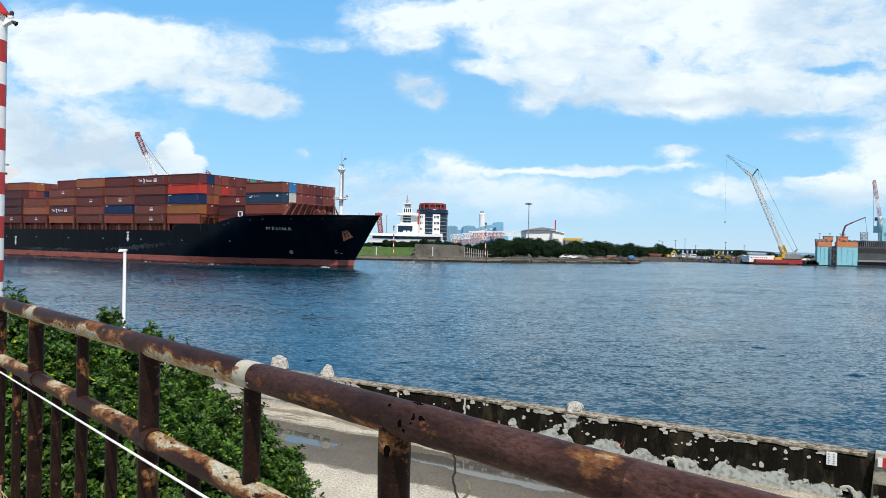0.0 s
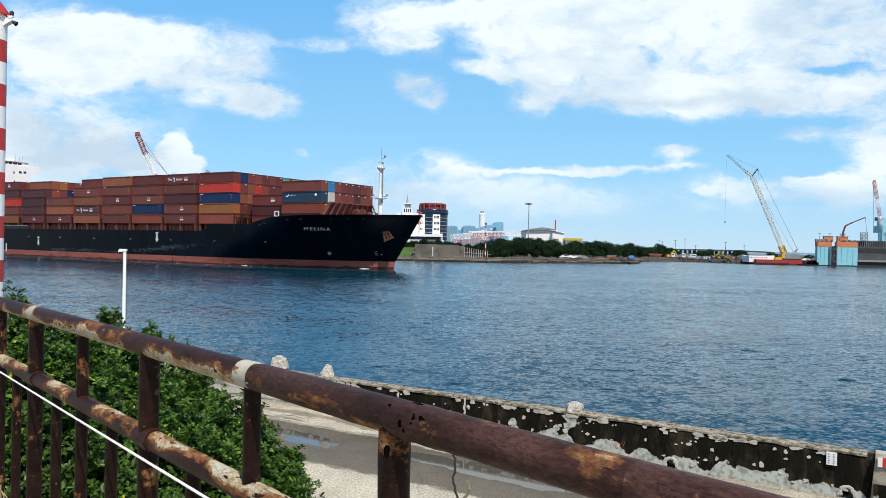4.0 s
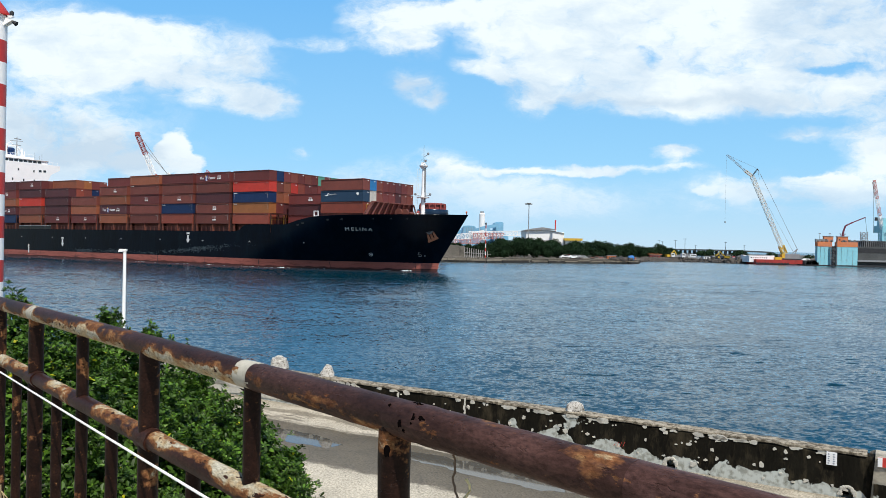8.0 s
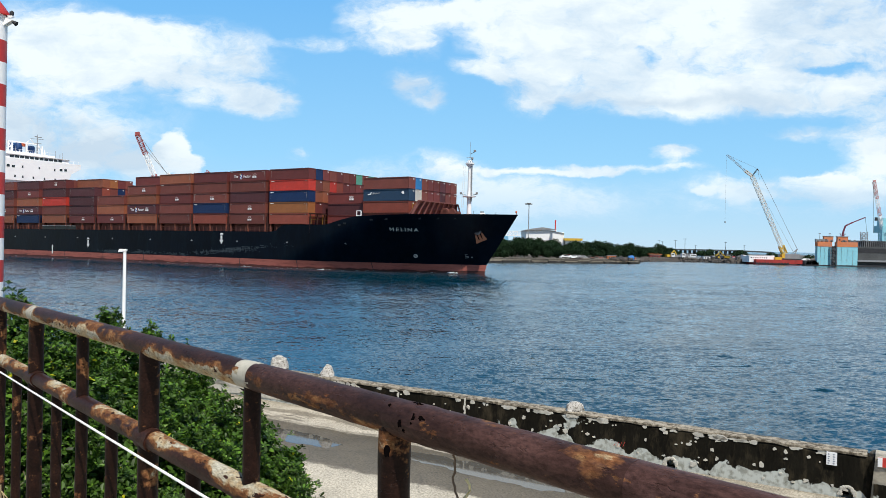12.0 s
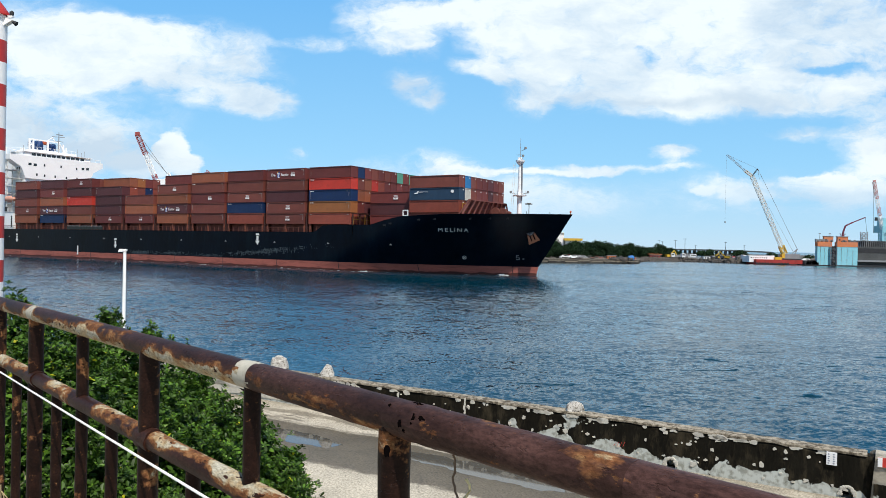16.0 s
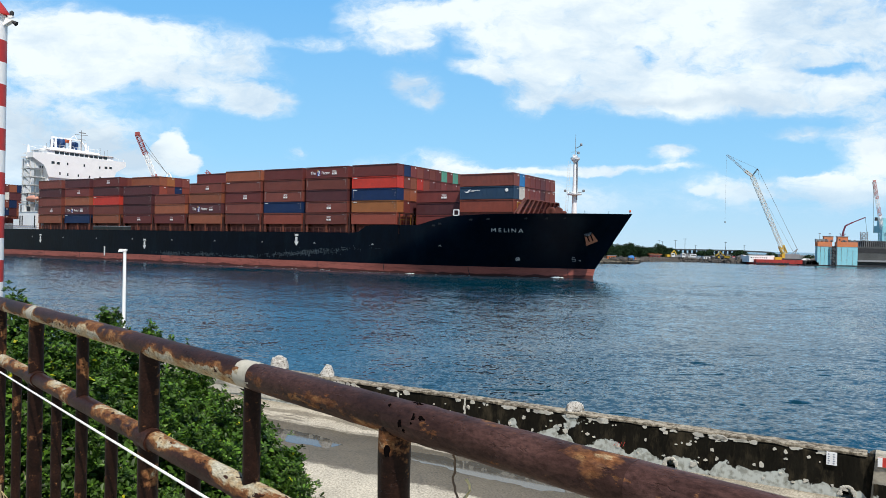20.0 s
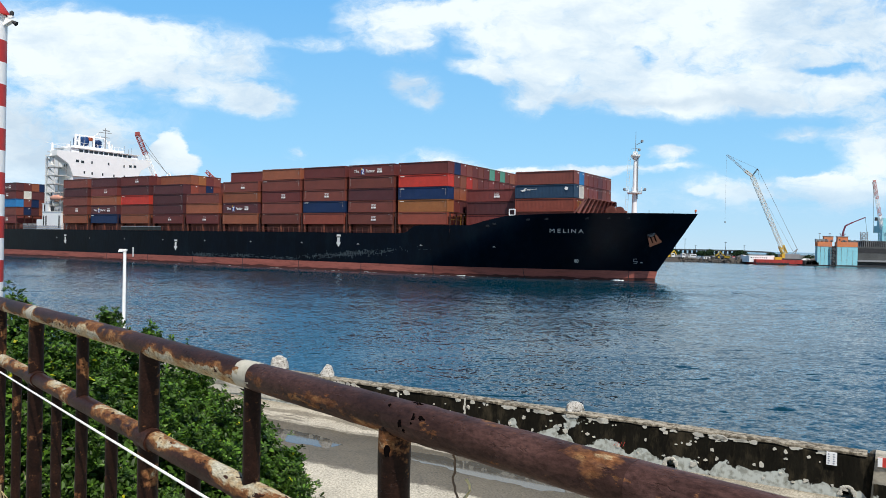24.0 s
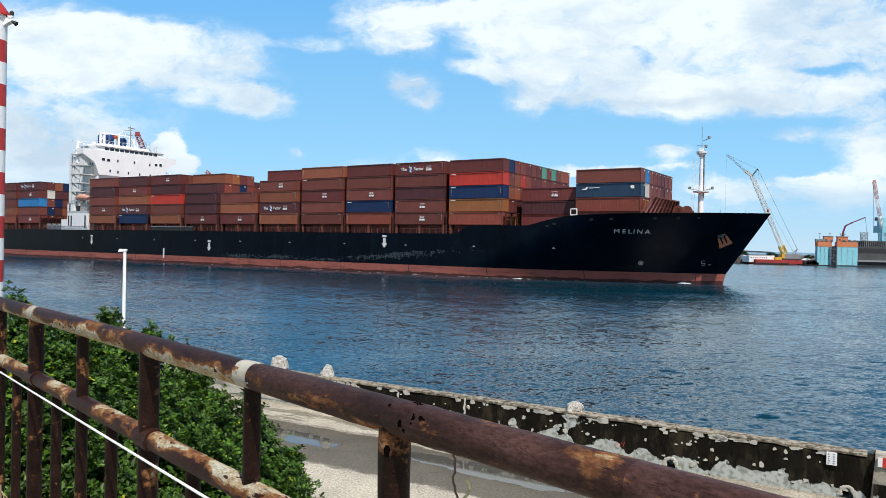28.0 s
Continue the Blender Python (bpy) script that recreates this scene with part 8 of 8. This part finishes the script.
def cloud_mat():
    m = bpy.data.materials.new("sunlit_clouds")
    m.use_nodes = True
    nt = m.node_tree
    nt.nodes.clear()
    N, L = nt.nodes.new, nt.links.new

    def math_node(op, a, b=None, c=None):
        n = N("ShaderNodeMath")
        n.operation = op
        for i, v in enumerate((a, b, c)):
            if v is None:
                continue
            if isinstance(v, (int, float)):
                n.inputs[i].default_value = v
            else:
                L(v, n.inputs[i])
        return n.outputs[0]
    tc = N("ShaderNodeTexCoord")
    sp = N("ShaderNodeSeparateXYZ")
    L(tc.outputs["Object"], sp.inputs[0])
    cb_ = N("ShaderNodeCombineXYZ")
    L(math_node("DIVIDE", sp.outputs[0], sp.outputs[1]), cb_.inputs[0])
    L(math_node("DIVIDE", sp.outputs[2], sp.outputs[1]), cb_.inputs[1])
    v0 = cb_.outputs[0]
    v = v0
    for scale, sy, amount in ((9.0, 2.0, 0.06), (34.0, 1.6, 0.022)):      # ragged, billowing edges
        mp = N("ShaderNodeMapping")
        mp.inputs["Scale"].default_value = (1, sy, 1)
        L(v0, mp.inputs[0])
        n = N("ShaderNodeTexNoise")
        n.inputs["Scale"].default_value, n.inputs["Detail"].default_value, n.inputs["Roughness"].default_value = scale, 5, 0.55
        L(mp.outputs[0], n.inputs["Vector"])
        sb = N("ShaderNodeVectorMath")
        sb.operation = "SUBTRACT"
        sb.inputs[1].default_value = (0.5, 0.5, 0.5)
        L(n.outputs["Color"], sb.inputs[0])
        ma = N("ShaderNodeVectorMath")
        ma.operation = "MULTIPLY_ADD"
        ma.inputs[1].default_value = (amount, amount * 0.6, 0)
        L(sb.outputs[0], ma.inputs[0])
        L(v, ma.inputs[2])
        v = ma.outputs[0]

    def fbm(scale, sx, sy, detail, rough, off, warp=0.0):
        mp = N("ShaderNodeMapping")
        mp.inputs["Scale"].default_value = (sx, sy, 1)
        mp.inputs["Location"].default_value = (off, off * 0.7, off)
        L(v, mp.inputs[0])
        n = N("ShaderNodeTexNoise")
        n.inputs["Scale"].default_value, n.inputs["Detail"].default_value, n.inputs["Roughness"].default_value = scale, detail, rough
        n.inputs["Distortion"].default_value = warp
        L(mp.outputs[0], n.inputs["Vector"])
        return n.outputs[0]

    def banks(rows):
        total = None
        for cx, cy, sx, sy, w in rows:
            mp = N("ShaderNodeMapping")
            mp.inputs["Scale"].default_value = (1 / (sx * 1.5), 1 / (sy * 1.5), 1)
            mp.inputs["Location"].default_value = (-cx / (sx * 1.5), -cy / (sy * 1.5), 0)
            L(v, mp.inputs[0])
            g = N("ShaderNodeTexGradient")
            g.gradient_type = "SPHERICAL"
            L(mp.outputs[0], g.inputs[0])
            total = math_node("MULTIPLY", g.outputs[1], w) if total is None else math_node("MULTIPLY_ADD", g.outputs[1], w, total)
        return total
    total = banks(CLOUDS_LEFT + CLOUDS_RIGHT + CLOUDS_HIGH + CLOUDS_LOW)
    n1 = fbm(7, 1.0, 1.9, 12, 0.62, 3.1, 0.3)
    n2 = fbm(24, 1.0, 1.7, 10, 0.66, 7.7, 0.3)
    base = math_node("MINIMUM", total, 0.95)
    gate = math_node("MINIMUM", math_node("MULTIPLY", total, 2.2), 1.0)
    rough = math_node("MULTIPLY_ADD", math_node("SUBTRACT", n1, 0.47), 2.3, math_node("MULTIPLY", math_node("SUBTRACT", n2, 0.5), 1.3))
    dens = math_node("MULTIPLY_ADD", rough, gate, base)
    mr = N("ShaderNodeMapRange")
    mr.interpolation_type = "SMOOTHSTEP"
    mr.inputs[1].default_value, mr.inputs[2].default_value = 0.05, 1.0
    L(dens, mr.inputs[0])
    shade = fbm(5, 1.0, 2.2, 7, 0.6, 11.3)
    rp = N("ShaderNodeValToRGB")
    rp.color_ramp.elements[0].position, rp.color_ramp.elements[1].position = 0.34, 0.56
    rp.color_ramp.elements[0].color, rp.color_ramp.elements[1].color = (0.54, 0.70, 0.86, 1), (0.885, 0.97, 1.0, 1)
    L(shade, rp.inputs[0])
    under = N("ShaderNodeMix")
    under.data_type = "RGBA"
    L(math_node("MINIMUM", math_node("MULTIPLY", banks(CLOUDS_SHADE), math_node("MULTIPLY_ADD", fbm(11, 1.0, 1.8, 6, 0.6, 5.3), 2.4, -0.45)), 0.85), under.inputs[0])
    L(rp.outputs[0], under.inputs[6])
    under.inputs[7].default_value = (0.52, 0.66, 0.8, 1)
    el = N("ShaderNodeSeparateXYZ")
    L(v0, el.inputs[0])
    hz = N("ShaderNodeValToRGB")
    e = hz.color_ramp.elements
    e.new(0.4)
    for q, (p, c) in zip(e, ((0.0, (0.43, 0.69, 0.93)), (0.3, (0.29, 0.65, 0.98)), (1.0, (0.14, 0.49, 0.96)))):
        q.position, q.color = p, (*c, 1)
    L(math_node("MULTIPLY", el.outputs[1], 2.6), hz.inputs[0])
    veil = N("ShaderNodeMapRange")      # low clouds stand behind more air
    veil.inputs[1].default_value, veil.inputs[2].default_value, veil.inputs[3].default_value, veil.inputs[4].default_value = 0.0, 0.1, 0.55, 1.0
    L(el.outputs[1], veil.inputs[0])
    low = N("ShaderNodeMapRange")
    low.inputs[1].default_value, low.inputs[2].default_value, low.inputs[3].default_value, low.inputs[4].default_value = 0.02, 0.1, 0.7, 0.0
    L(el.outputs[1], low.inputs[0])
    air = N("ShaderNodeMix")
    air.data_type = "RGBA"
    L(low.outputs[0], air.inputs[0])
    L(under.outputs[2], air.inputs[6])
    air.inputs[7].default_value = (0.45, 0.67, 0.89, 1)
    cm = N("ShaderNodeMix")
    cm.data_type = "RGBA"
    L(math_node("MULTIPLY", mr.outputs[0], veil.outputs[0]), cm.inputs[0])
    L(hz.outputs[0], cm.inputs[6])
    L(air.outputs[2], cm.inputs[7])
    em = N("ShaderNodeEmission")
    em.inputs["Strength"].default_value = 1.06
    L(cm.outputs[2], em.inputs[0])
    tr_ = N("ShaderNodeBsdfTransparent")
    ms = N("ShaderNodeMixShader")
    L(math_node("MULTIPLY_ADD", mr.outputs[0], 0.15, 0.82), ms.inputs[0])
    L(tr_.outputs[0], ms.inputs[1])
    L(em.outputs[0], ms.inputs[2])
    out = N("ShaderNodeOutputMaterial")
    L(ms.outputs[0], out.inputs[0])
    m.cycles.emission_sampling = "NONE"
    return m


rows = []
for j in range(13):
    e = radians(-0.2 + 40 * j / 12)
    rows.append([(4000 * math.cos(e) * math.sin(radians(a)), 4000 * math.cos(e) * math.cos(radians(a)), 4000 * math.sin(e)) for a in range(-56, 57, 4)])
clouds = solid("backdrop_clouds", Form().grid(rows), cloud_mat(), "white fair-weather clouds over the harbour", "clouds", "structure")
clouds.location = (0, 0, EYE)


# ---------- what moves ----------
def ship_pose(t):
    k = t - 14
    s = -58.4882 + 3.11296 * k + 0.0011047 * k * k
    course, head_ = 0.55576, 0.55576 + 0.00079036 * k
    return pose(s * math.cos(course) + HB * math.sin(head_), 150.2534 - s * math.sin(course) + HB * math.cos(head_), 0, 0, 0, -math.degrees(head_))


def motions():
    walk(ship, [(float(t), ship_pose(t)) for t in range(0, 29, 4)])
    walk(water, [(0.0, pose(0, 0, 0)), (28.0, pose(-9.0, -10.0, 0))])      # the chop drifts towards the near quay
    walk(clouds, [(0.0, pose(0, 0, EYE)), (28.0, pose(0, 0, EYE, 0, 0, 0.5))])


motions()
